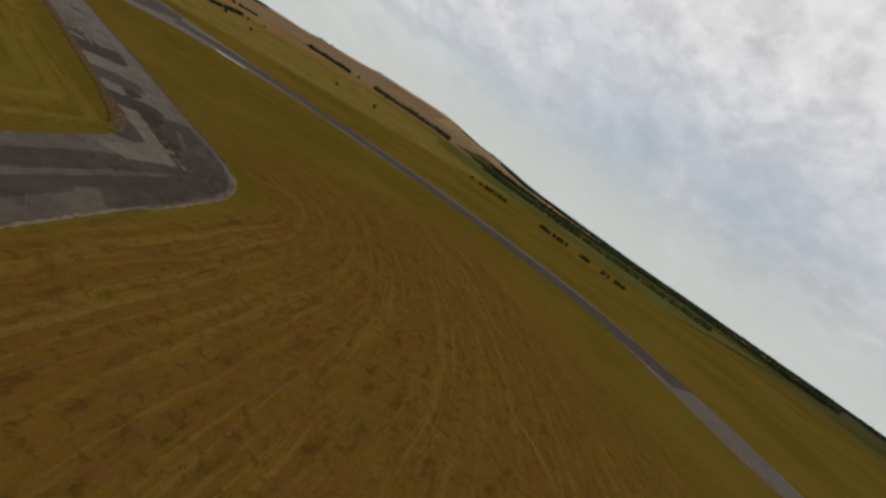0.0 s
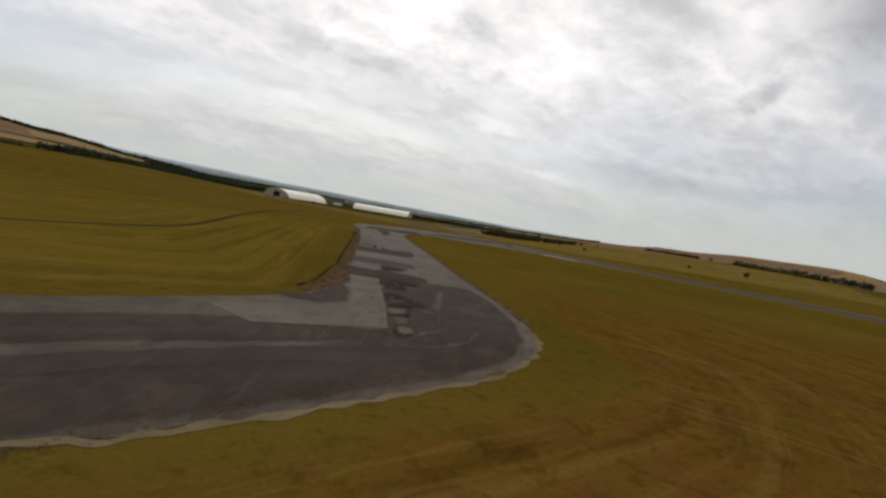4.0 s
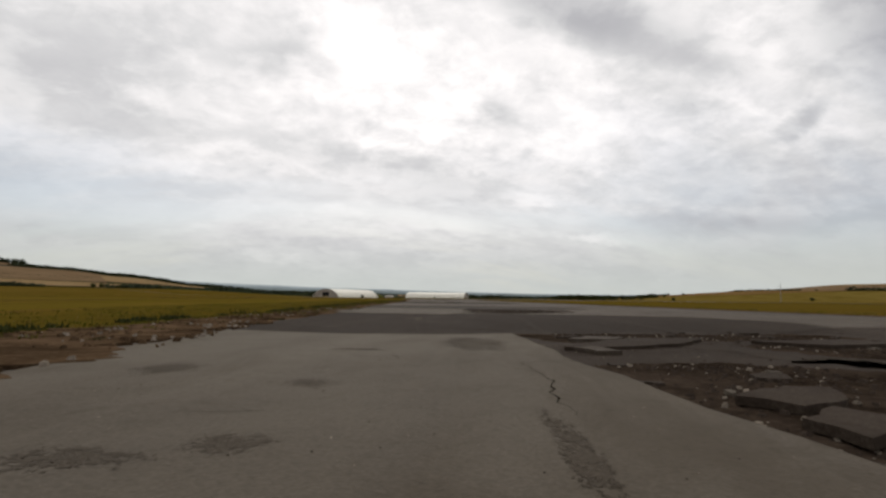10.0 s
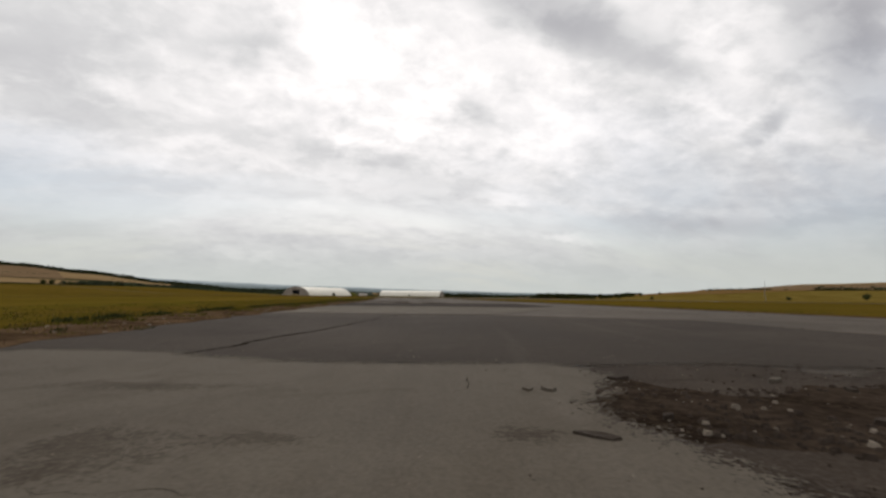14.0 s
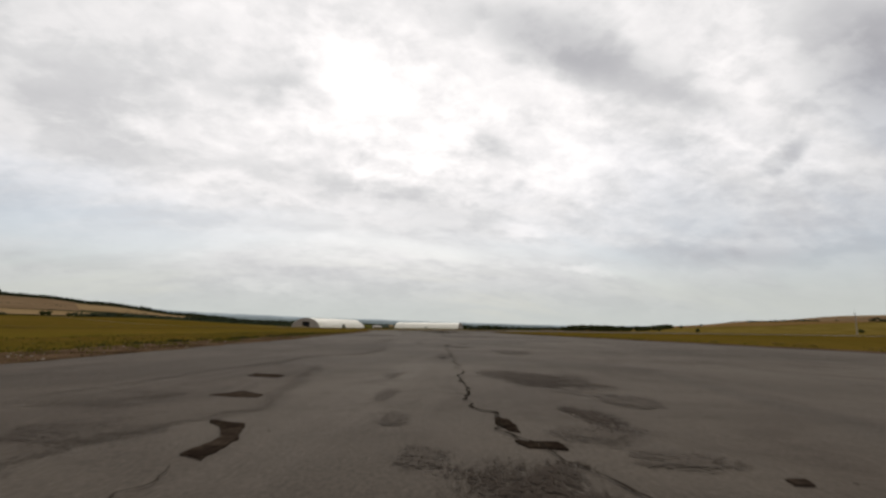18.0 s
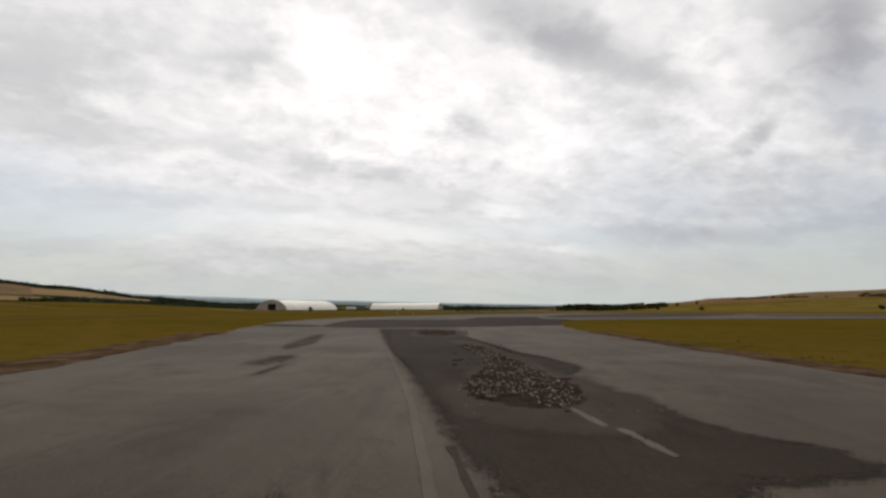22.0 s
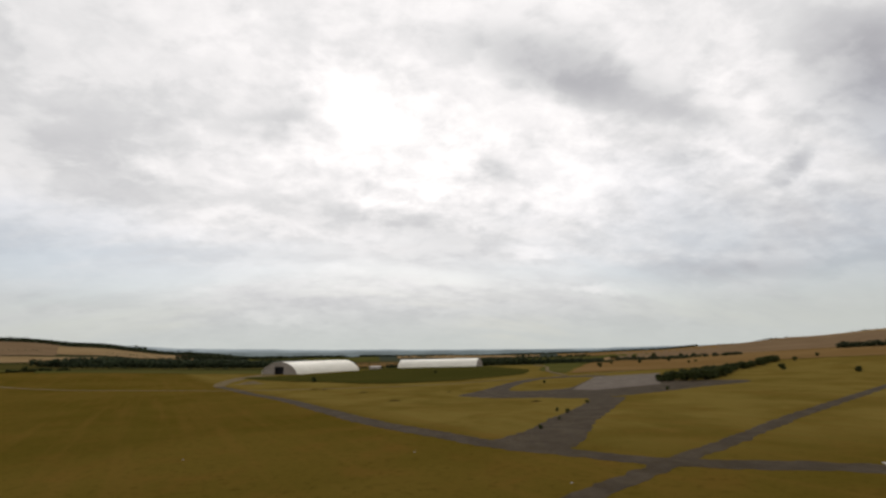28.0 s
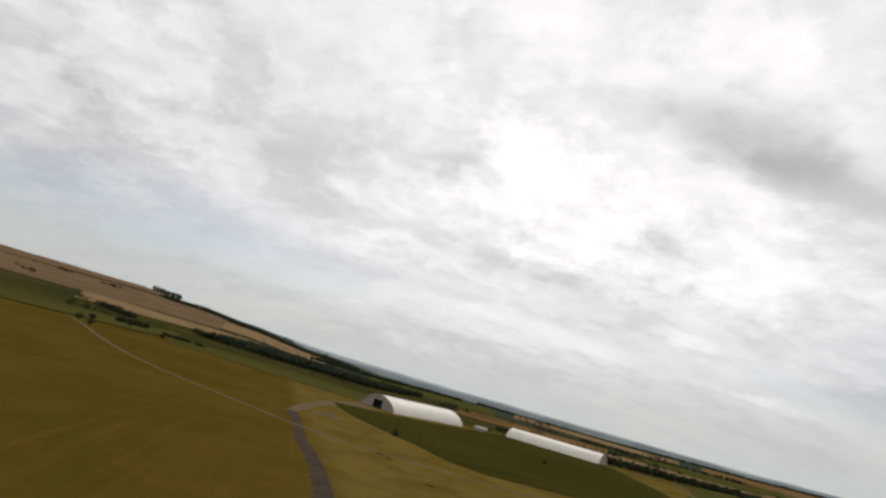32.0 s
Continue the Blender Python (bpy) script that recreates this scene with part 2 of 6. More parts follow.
    col = n.mix(n.m("MULTIPLY", n.m("MULTIPLY", dry, n.step(thin, 0.57, 0.74)), 0.42), col, (0.1700, 0.1080, 0.0300))
    # clumps of rank and dead grass between the tracks
    clump = n.noise(p, 0.55, 8, 0.72, 0.6)
    speck = n.noise(p, 1.7, 6, 0.75, 0.4)
    col = n.mix(n.m("MULTIPLY", n.m("MULTIPLY", dry, n.step(clump, 0.50, 0.66)), 0.55), col, (0.0330, 0.0170, 0.0026))
    col = n.mix(n.m("MULTIPLY", n.m("MULTIPLY", dry, n.step(clump, 0.46, 0.34)), 0.45), col, (0.1250, 0.0600, 0.0120))
    col = n.mix(n.m("MULTIPLY", n.m("MULTIPLY", dry, n.step(speck, 0.54, 0.70)), 0.4), col, (0.0300, 0.0190, 0.0024))
    # wheel marks that swing out across the lanes
    ring = n.m("SQRT", n.m("ADD", n.m("POWER", n.m("ADD", x, 6.0), 2.0), n.m("POWER", n.m("ADD", y, 44.0), 2.0)))
    ring = n.m("ADD", ring, n.m("MULTIPLY", n.noise(p, 0.04, 3), 4.0))
    swing = n.noise(n.vec(n.m("MULTIPLY", ring, 1.1), n.m("MULTIPLY", x, 0.02), n.m("MULTIPLY", y, 0.02)), 1.0, 3, 0.5)
    swing = n.m("MULTIPLY", n.step(swing, 0.60, 0.74), n.m("MULTIPLY", dry, n.step(x, 2.0, 16.0)))
    col = n.mix(n.m("MULTIPLY", swing, 0.6), col, (0.1700, 0.1120, 0.0340))
    ruddy = n.noise(p, 0.28, 8, 0.72, 0.6)
    col = n.mix(n.m("MULTIPLY", n.m("MULTIPLY", dry, n.step(ruddy, 0.50, 0.64)), 0.6), col, (0.1050, 0.0470, 0.0150))
    col = n.mix(n.m("MULTIPLY", n.m("MULTIPLY", dry, n.step(ruddy, 0.46, 0.34)), 0.45), col, (0.0700, 0.0520, 0.0050))
    # single wheel tracks pressed across the lanes
    for ax, ay, bx, by in ((22.0, -20.5, 37.0, -36.5), (3.3, -16.0, 2.9, -37.0), (5.2, -16.0, 4.6, -37.0), (36.0, -8.0, 52.0, -30.0), (-20.0, -33.0, 8.0, -21.0)):
        size = math.hypot(bx - ax, by - ay)
        ux, uy = (bx - ax) / size, (by - ay) / size
        dx, dy = n.m("SUBTRACT", x, ax), n.m("SUBTRACT", y, ay)
        run = n.m("ADD", n.m("MULTIPLY", dx, ux), n.m("MULTIPLY", dy, uy))
        off = n.m("ABSOLUTE", n.m("ADD", n.m("SUBTRACT", n.m("MULTIPLY", dx, uy), n.m("MULTIPLY", dy, ux)), n.m("MULTIPLY", n.m("SUBTRACT", n.noise(p, 0.15, 2), 0.5), 1.6)))
        line = n.m("MULTIPLY", n.step(off, 0.36, 0.08), n.m("MULTIPLY", n.step(run, -2.0, 2.0), n.step(run, size + 2.0, size - 2.0)))
        col = n.mix(n.m("MULTIPLY", n.m("MULTIPLY", line, n.step(speck, 0.60, 0.42)), 0.5), col, (0.1400, 0.0800, 0.0200))
    # mown lanes of the grass inside the corner, along its two edges
    u2 = n.m("SUBTRACT", n.m("MULTIPLY", n.m("SUBTRACT", y, 8.0), 0.846), n.m("MULTIPLY", n.m("ADD", x, 14.0), 0.533))
    v2 = n.m("SUBTRACT", n.m("SUBTRACT", -8.0, x), n.m("MULTIPLY", n.m("SUBTRACT", y, 20.0), 0.12))
    d2 = n.m("SMOOTH_MIN", n.m("MULTIPLY", u2, 0.8), n.m("MULTIPLY", v2, 1.3), 7.0)
    l2 = n.noise(n.vec(n.m("MULTIPLY", d2, 0.42), n.m("MULTIPLY", x, 0.012), n.m("MULTIPLY", y, 0.012)), 1.0, 5, 0.65)
    inner = n.m("MULTIPLY", n.step(d2, 1.0, 6.0), n.step(y, 190.0, 120.0))
    col = n.mix(n.m("MULTIPLY", n.m("MULTIPLY", inner, n.step(l2, 0.52, 0.74)), 0.18), col, (0.0560, 0.0440, 0.0040))
    col = n.mix(n.m("MULTIPLY", n.m("MULTIPLY", inner, n.step(l2, 0.62, 0.36)), 0.42), col, (0.1500, 0.1120, 0.0140))
    patchy = n.noise(n.vec(n.m("MULTIPLY", d2, 0.22), n.m("MULTIPLY", x, 0.10), n.m("MULTIPLY", y, 0.05)), 1.0, 7, 0.68, 0.5)
    col = n.mix(n.m("MULTIPLY", n.m("MULTIPLY", inner, n.step(patchy, 0.50, 0.66)), 0.6), col, (0.1650, 0.0980, 0.0220))
    col = n.mix(n.m("MULTIPLY", n.m("MULTIPLY", inner, n.step(patchy, 0.47, 0.34)), 0.5), col, (0.1020, 0.0880, 0.0080))
    # thinner, bleached grass beyond the perimeter road
    pale = n.m("MULTIPLY", n.step(y, 310.0, 370.0), n.step(n.noise(p, 0.035, 6, 0.65, 0.4), 0.36, 0.60, 0.25, 0.75))
    east = n.step(n.m("ADD", n.m("ADD", x, 7.0), n.m("MULTIPLY", n.m("SUBTRACT", y, 340.0), 0.73)), -6.0, 14.0)
    col = n.mix(n.m("MULTIPLY", pale, east), col, (0.1750, 0.1280, 0.0330))
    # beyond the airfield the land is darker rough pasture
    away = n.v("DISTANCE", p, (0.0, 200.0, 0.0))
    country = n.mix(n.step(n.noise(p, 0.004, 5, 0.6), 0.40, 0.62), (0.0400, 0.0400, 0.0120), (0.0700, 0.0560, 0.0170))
    # farther off, distance haze is put into the colour as a bluish tint
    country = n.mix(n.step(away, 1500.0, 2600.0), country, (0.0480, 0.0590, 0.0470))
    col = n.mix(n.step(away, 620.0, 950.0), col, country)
    # long soft mowing stripes further off
    s2 = n.xyz(along(n, p, radians(33), 1.0, 1.0))
    w3 = n.noise(n.vec(n.m("MULTIPLY", s2[0], 0.22), n.m("MULTIPLY", s2[1], 0.006), 3.0), 1.0, 6, 0.65)
    w3 = n.m("MULTIPLY", n.step(w3, 0.48, 0.64), n.m("MULTIPLY", n.step(y, 60.0, 140.0), n.step(away, 800.0, 600.0)))
    col = n.mix(n.m("MULTIPLY", w3, 0.36), col, (0.1340, 0.0780, 0.0170))
    col = n.mix(n.step(fine, 0.30, 0.75, 0.0, 0.5), col, n.mix(0.5, col, (0.0136, 0.0110, 0.0014)))
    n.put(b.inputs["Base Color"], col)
    bump(n, b, n.m("ADD", n.m("MULTIPLY", tuft, 0.6), n.m("MULTIPLY", fine, 0.5)), 0.9, 0.12)
    return m


def asphalt_material(name, dark, light, brown, streak=0.5, gravel=0.5, gloss=0.012):
    """Worn asphalt: aggregate, stains at two scales and wheel streaks along the taxiway."""
    m, n, b = material(name, 0.85, spec=gloss)
    b.inputs["Specular Tint"].default_value = (1.0, 0.90, 0.80, 1)      # warms the sheen, so the sky's reflection looks less blue
    p = place(n)
    big = n.noise(p, 0.16, 6, 0.65, 0.8)
    mid = n.noise(along(n, p, radians(-3.8), 1.1, 0.35), 1.0, 7, 0.65, 0.5)
    run = n.noise(along(n, p, radians(-3.8), 1.7, 0.06, 4.0), 1.0, 6, 0.6, 0.2)
    grit = n.noise(p, 55.0, 4, 0.7)
    stone = n.vor(p, 70.0)
    col = n.mix(n.step(big, 0.34, 0.68), dark, light)
    col = n.mix(n.m("MULTIPLY", n.step(mid, 0.48, 0.72), 0.55), col, brown)
    col = n.mix(n.m("MULTIPLY", n.step(run, 0.50, 0.74), streak), col, n.mix(0.6, col, (0.03, 0.027, 0.027)))
    col = n.mix(n.m("MULTIPLY", n.step(run, 0.44, 0.28), streak * 0.8), col, n.mix(0.4, col, (0.17, 0.15, 0.135)))
    col = n.mix(n.m("MULTIPLY", n.step(grit, 0.35, 0.8), gravel), col, n.mix(0.45, col, (0.24, 0.21, 0.18)))
    col = n.mix(n.m("MULTIPLY", n.step(grit, 0.5, 0.25), gravel), col, n.mix(0.6, col, (0.02, 0.02, 0.02)))
    spots = n.noise(p, 2.3, 8, 0.78, 0.6)
    blotch = n.noise(p, 0.75, 6, 0.72, 0.8)
    col = n.mix(n.m("MULTIPLY", n.step(blotch, 0.53, 0.68), 0.55), col, n.mix(0.6, col, brown))
    col = n.mix(n.m("MULTIPLY", n.step(blotch, 0.46, 0.33), 0.30), col, n.mix(0.5, col, light))
    stain = n.noise(along(n, p, radians(-3.8), 0.42, 0.26, 7.0), 1.0, 9, 0.72, 1.1)
    col = n.mix(n.m("MULTIPLY", n.step(stain, 0.53, 0.66), 0.60), col, n.mix(0.75, col, brown))
    col = n.mix(n.m("MULTIPLY", n.step(stain, 0.45, 0.33), 0.40), col, n.mix(0.6, col, light))
    col = n.mix(n.m("MULTIPLY", n.step(spots, 0.55, 0.70), 0.75), col, n.mix(0.7, col, brown))
    chips = n.noise(p, 17.0, 6, 0.8)
    col = n.mix(n.m("MULTIPLY", n.step(chips, 0.55, 0.72), 0.5), col, n.mix(0.6, col, (0.02, 0.016, 0.013)))
    col = n.mix(n.m("MULTIPLY", n.step(chips, 0.42, 0.28), 0.35), col, n.mix(0.5, col, (0.20, 0.17, 0.14)))
    n.put(b.inputs["Base Color"], n.v("MULTIPLY", col, (1.03, 1.0, 0.93)))
    # a thin layer wears away unevenly towards its rim
    gone = n.t.nodes.new("ShaderNodeAttribute")
    gone.attribute_name = "worn"
    gone = gone.outputs["Fac"]
    holes = n.m("ADD", gone, n.m("MULTIPLY", n.m("SUBTRACT", n.noise(p, 2.6, 9, 0.78, 0.4), 0.5), 1.3))
    holes = n.m("ADD", holes, n.m("MULTIPLY", n.m("SUBTRACT", n.noise(p, 45.0, 5, 0.7), 0.5), 1.9))
    n.put(b.inputs["Alpha"], n.m("SUBTRACT", 1.0, n.m("MULTIPLY", n.step(gone, 0.0, 0.2), n.step(holes, 0.47, 0.51))))
    bump(n, b, n.m("ADD", n.m("MULTIPLY", stone, 0.5), n.m("ADD", n.m("MULTIPLY", grit, 0.5), n.m("MULTIPLY", spots, 1.2))), 0.45, 0.012)
    return m


def earth_material(name, a, c, scale=1.0):
    m, n, b = material(name, 1.0, spec=0.0)
    p = place(n)
    f1, f2 = n.noise(p, 0.5 * scale, 6, 0.7, 0.4), n.noise(p, 9.0 * scale, 6, 0.75)
    col = n.mix(n.step(f1, 0.35, 0.66), a, c)
    col = n.mix(n.m("MULTIPLY", n.step(f2, 0.4, 0.8), 0.55), col, n.mix(0.28, col, (0.30, 0.23, 0.15)))
    col = n.mix(n.m("MULTIPLY", n.step(f2, 0.5, 0.22), 0.6), col, n.mix(0.5, col, (0.02, 0.016, 0.01)))
    n.put(b.inputs["Base Color"], col)
    bump(n, b, n.m("ADD", f2, n.m("MULTIPLY", f1, 0.7)), 0.8, 0.03)
    return m


def field_material(name, a, c, line, angle, pitch=6.0, amount=0.3):
    """A farmed field: two tones, drilling lines."""
    m, n, b = material(name, 1.0, spec=0.0)
    p = place(n)
    f1, f2 = n.noise(p, 0.008, 5, 0.6, 0.4), n.noise(p, 0.16, 5, 0.7)
    col = n.mix(n.step(f1, 0.36, 0.66), a, c)
    s = n.xyz(along(n, p, angle, 1.0, 1.0))[0]
    w = n.step(n.m("SINE", n.m("MULTIPLY", s, 6.283 / pitch)), 0.2, 0.9)
    col = n.mix(n.m("MULTIPLY", w, amount), col, line)
    col = n.mix(n.m("MULTIPLY", n.step(f2, 0.5, 0.75), 0.35), col, n.mix(0.5, col, (0.05, 0.045, 0.015)))
    n.put(b.inputs["Base Color"], col)
    bump(n, b, n.m("ADD", f2, n.noise(p, 1.3, 4, 0.7)), 0.6, 0.3)
    return m


def leaf_material(name, a, c):
    m, n, b = material(name, 0.9, spec=0.05)
    g = n.t.nodes.new("ShaderNodeNewGeometry")
    r = g.outputs["Random Per Island"]
    o = n.t.nodes.new("ShaderNodeObjectInfo").outputs["Random"]
    col = n.mix(r, a, c)
    col = n.mix(n.m("MULTIPLY", o, 0.35), col, n.mix(0.5, col, (0.07, 0.06, 0.012)))
    col = n.mix(n.step(n.noise(g.outputs["Position"], 0.35, 4), 0.4, 0.7, 0.0, 0.5), col, n.mix(0.6, col, (0.012, 0.017, 0.008)))
    n.put(b.inputs["Base Color"], col)
    return m


def plain_material(name, c, rough=0.7, metal=0.0, vary=0.25, scale=3.0, spec=0.3):
    m, n, b = material(name, rough, metal, spec)
    p = place(n)
    f1, f2 = n.noise(p, 0.25 * scale, 5, 0.6), n.noise(p, 3.0 * scale, 5, 0.7)
    dim = tuple(v * (1 - vary) for v in c)
    col = n.mix(n.step(f1, 0.3, 0.7), c, dim)
    col = n.mix(n.m("MULTIPLY", n.step(f2, 0.45, 0.8), vary), col, tuple(v * 0.6 for v in c))
    n.put(b.inputs["Base Color"], col)
    bump(n, b, f2, 0.3, 0.01)
    return m


GRASS = grass_material()
ASPHALT = asphalt_material("worn_asphalt", (0.0500, 0.0408, 0.0330), (0.0870, 0.0730, 0.0600), (0.0360, 0.0260, 0.0195), gloss=0.10)
ASPHALT_DARK = asphalt_material("dark_asphalt", (0.0265, 0.0203, 0.0160), (0.0410, 0.0320, 0.0255), (0.0265, 0.0192, 0.0145), 0.30, 0.26, 0.06)
ASPHALT_NEW = asphalt_material("newer_dark_asphalt", (0.0235, 0.0182, 0.0150), (0.0345, 0.0270, 0.0224), (0.0215, 0.0160, 0.0125), 0.25, 0.26, 0.02)
ASPHALT_BLACK = asphalt_material("newer_black_asphalt", (0.0195, 0.0150, 0.0127), (0.0290, 0.0225, 0.0190), (0.0180, 0.0133, 0.0106), 0.25, 0.26, 0.02)
ASPHALT_BROWN = asphalt_material("brown_worn_asphalt", (0.0265, 0.0195, 0.0152), (0.0470, 0.0362, 0.0290), (0.0195, 0.0138, 0.0104), 0.35, 0.34, 0.03)
ASPHALT_MID = asphalt_material("stained_asphalt", (0.0430, 0.0340, 0.0272), (0.0730, 0.0600, 0.0490), (0.0290, 0.0205, 0.0153), 0.45, 0.40, 0.08)
ASPHALT_LIGHT = asphalt_material("pale_asphalt", (0.0800, 0.0690, 0.0570), (0.1080, 0.0940, 0.0780), (0.0560, 0.0455, 0.0340), 0.30, 0.34, 0.06)
BROKEN = earth_material("broken_surface", (0.0150, 0.0102, 0.0075), (0.0420, 0.0305, 0.0230), 2.0)
VERGE = earth_material("dry_verge", (0.1100, 0.0690, 0.0400), (0.0330, 0.0200, 0.0105), 1.9)
TRACK = asphalt_material("old_track", (0.0350, 0.0270, 0.0190), (0.0600, 0.0475, 0.0345), (0.0400, 0.0290, 0.0110), 0.3, 0.3)
TRACK_EARTH = earth_material("earth_track", (0.0460, 0.0290, 0.0120), (0.0300, 0.0190, 0.0070), 0.6)
CONCRETE = asphalt_material("pale_concrete", (0.098, 0.083, 0.072), (0.150, 0.129, 0.113), (0.078, 0.059, 0.047), 0.2, 0.3)
CHALK = earth_material("chalk_path", (0.1488, 0.1168, 0.0696), (0.1144, 0.0864, 0.0448), 0.4)
STAINED = asphalt_material("stained_lane", (0.0560, 0.0470, 0.0380), (0.0760, 0.0650, 0.0530), (0.0400, 0.0310, 0.0240), 0.30, 0.34, 0.03)
JOINT = asphalt_material("pale_joint", (0.190, 0.165, 0.135), (0.260, 0.230, 0.190), (0.140, 0.112, 0.090), 0.2, 0.3)
STONE = plain_material("rubble_stone", (0.25, 0.21, 0.165), 0.95, 0, 0.5, 8.0, 0.0)
STONE_DARK = plain_material("dark_rubble", (0.06, 0.046, 0.036), 0.95, 0, 0.4, 8.0, 0.0)
CRACK = earth_material("crack_soil", (0.012, 0.010, 0.008), (0.024, 0.020, 0.015), 6.0)
YELLOW = plain_material("worn_yellow_paint", (0.26, 0.17, 0.03), 0.8, 0, 0.5, 12.0)
WHITE_PAINT = plain_material("worn_white_paint", (0.40, 0.37, 0.33), 0.8, 0, 0.4, 6.0)
CROP = field_material("green_crop", (0.040, 0.038, 0.008), (0.050, 0.044, 0.010), (0.033, 0.032, 0.007), radians(20), 8.0, 0.35)
WHEAT = field_material("ripe_wheat", (0.146, 0.087, 0.032), (0.174, 0.108, 0.043), (0.118, 0.068, 0.022), radians(64), 9.0, 0.25)
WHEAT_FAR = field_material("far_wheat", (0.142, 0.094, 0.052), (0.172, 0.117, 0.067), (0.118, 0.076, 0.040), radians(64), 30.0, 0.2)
STUBBLE = field_material("pale_stubble", (0.236, 0.164, 0.084), (0.198, 0.133, 0.065), (0.186, 0.118, 0.053), radians(35), 7.0, 0.3)
PASTURE = field_material("green_pasture", (0.059, 0.060, 0.015), (0.077, 0.069, 0.020), (0.053, 0.051, 0.012), radians(110), 12.0, 0.2)
LEAF = leaf_material("hedge_leaves", (0.020, 0.028, 0.009), (0.050, 0.056, 0.016))
LEAF_WOOD = leaf_material("wood_leaves", (0.022, 0.032, 0.018), (0.045, 0.056, 0.026))
LEAF_DRY = leaf_material("grass_blades", (0.100, 0.072, 0.016), (0.180, 0.120, 0.046))
LEAF_GREEN = leaf_material("green_blades", (0.072, 0.070, 0.006), (0.125, 0.108, 0.012))
BARK = plain_material("bark", (0.075, 0.055, 0.040), 0.95, 0, 0.4, 4.0)

# ---------------------------------------------------------------- building helpers
def mesh_object(name, bm, mat, parent=None, smooth=False):
    me = bpy.data.meshes.new(name)
    bm.to_mesh(me)
    bm.free()
    me.materials.append(mat)
    if smooth:
        me.shade_smooth()
    ob = new(name, me)
    if parent is not None:
        ob.parent = parent
    return ob


def part(name, bm, mat, parent, label="", smooth=False):
    ob = mesh_object(name, bm, mat, parent, smooth)
    if label:
        ob["label"] = label
    return ob


def smoothed(points, step=2.0, closed=False):
    """A Catmull-Rom curve through points in the plane, in even steps."""
    pts = [Vector((*p, 0)) if len(p) == 2 else Vector(p) for p in points]
    out, k = [], len(pts)
    for i in range(k if closed else k - 1):
        p = [pts[(i + j) % k] if closed else pts[min(max(i + j, 0), k - 1)] for j in (-1, 0, 1, 2)]
        m = max(1, int((p[2] - p[1]).length / step))
        for s in range(m):
            u = s / m
            out.append(0.5 * (2 * p[1] + (p[2] - p[0]) * u + (2 * p[0] - 5 * p[1] + 4 * p[2] - p[3]) * u * u + (3 * p[1] - p[0] - 3 * p[2] + p[3]) * u ** 3))
    if not closed:
        out.append(pts[-1])
    return out


SKYLINE = ((-180, 20), (-120, 45), (-90, 105), (-68, 175), (-50, 168), (-43, 150), (-38, 126), (-30, 68), (-22, 34), (-12, 20), (-7, 16), (1.5, 9), (7, 5), (14, 3), (20, 10), (26, 28), (33, 56), (40, 84), (46, 92), (54, 40), (62, -10), (80, -38), (105, -42), (140, -10), (180, 20))


def land(x, y):
    """Height of the country: level over the airfield, a valley to the north, hills round it."""
    dx, dy = x, y - 200
    r = math.hypot(dx, dy)
    az = math.degrees(math.atan2(dx, dy))
    for (a, ha), (c, hc) in zip(SKYLINE, SKYLINE[1:]):
        if a <= az <= c:
            u = (az - a) / (c - a)
            top = ha + (hc - ha) * u * u * (3 - 2 * u)
    u = min(max((r - 900) / 2900, 0), 1)
    h = top * u * u * (3 - 2 * u)
    # the grass climbs gently to low crests in the north-east and the north-west
    u = min(max((r - 420) / 260, 0), 1)
    for e, crest in ((min(max((az - 16) / 24, 0), 1) * min(max((70 - az) / 18, 0), 1), 14), (min(max((-18 - az) / 24, 0), 1) * min(max((100 + az) / 30, 0), 1), 10)):
        h += crest * u * u * (3 - 2 * u) * e * e * (3 - 2 * e)
    v = min(max((r - 620) / 700, 0), 1) * min(max((2600 - r) / 1000, 0), 1)
    side = 1 if -110 < az < 15 else 0.25
    h -= 9 * side * v * v * (3 - 2 * v)
    k = min(max((r - 700) / 1500, 0), 1)
    h += k * 7 * (noise.noise(Vector((x / 700, y / 700, 1.7))) + 0.4 * noise.noise(Vector((x / 240, y / 240, 5.1))))
    return h


def build_ground():
    rings = [0, 40, 90, 150, 220, 300, 360, 400] + [420 + 20 * i for i in range(15)]
    while rings[-1] < 4750:
        rings.append(min(rings[-1] * 1.045 + 12, 4800))
    seg = 360
    bm = bmesh.new()
    rows = []
    for r in rings:
        if r == 0:
            rows.append([bm.verts.new((0, 200, 0))])
            continue
        row = []
        for i in range(seg):
            a = 2 * math.pi * i / seg
            x, y = r * math.sin(a), 200 + r * math.cos(a)
            row.append(bm.verts.new((x, y, land(x, y))))
        rows.append(row)
    for a, c in zip(rows, rows[1:]):
        for i in range(seg):
            j = (i + 1) % seg
            bm.faces.new((a[0], c[j], c[i]) if len(a) == 1 else (a[i], a[j], c[j], c[i]))
    bmesh.ops.recalc_face_normals(bm, faces=bm.faces)
    for f in bm.faces:
        if f.normal.z < 0:
            f.normal_flip()
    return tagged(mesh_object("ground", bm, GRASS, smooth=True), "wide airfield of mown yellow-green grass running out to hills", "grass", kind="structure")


def outline(points, step=1.0, jitter=0.12, rough=0.9, seed=0.0, curved=True, sharp=False):
    """A closed outline with an uneven edge."""
    ring = smoothed(points, step, True) if curved else []
    if not curved:
        k = len(points)
        for i in range(k):
            a, c = Vector((*points[i], 0)), Vector((*points[(i + 1) % k], 0))
            m = max(1, int((c - a).length / step))
            ring += [a + (c - a) * s / m for s in range(m)]
    out = []
    for i, p in enumerate(ring):
        q = ring[(i + 1) % len(ring)] - ring[i - 1]
        side = Vector((q.y, -q.x, 0)).normalized() if q.length > 1e-6 else Vector((0, 0, 0))
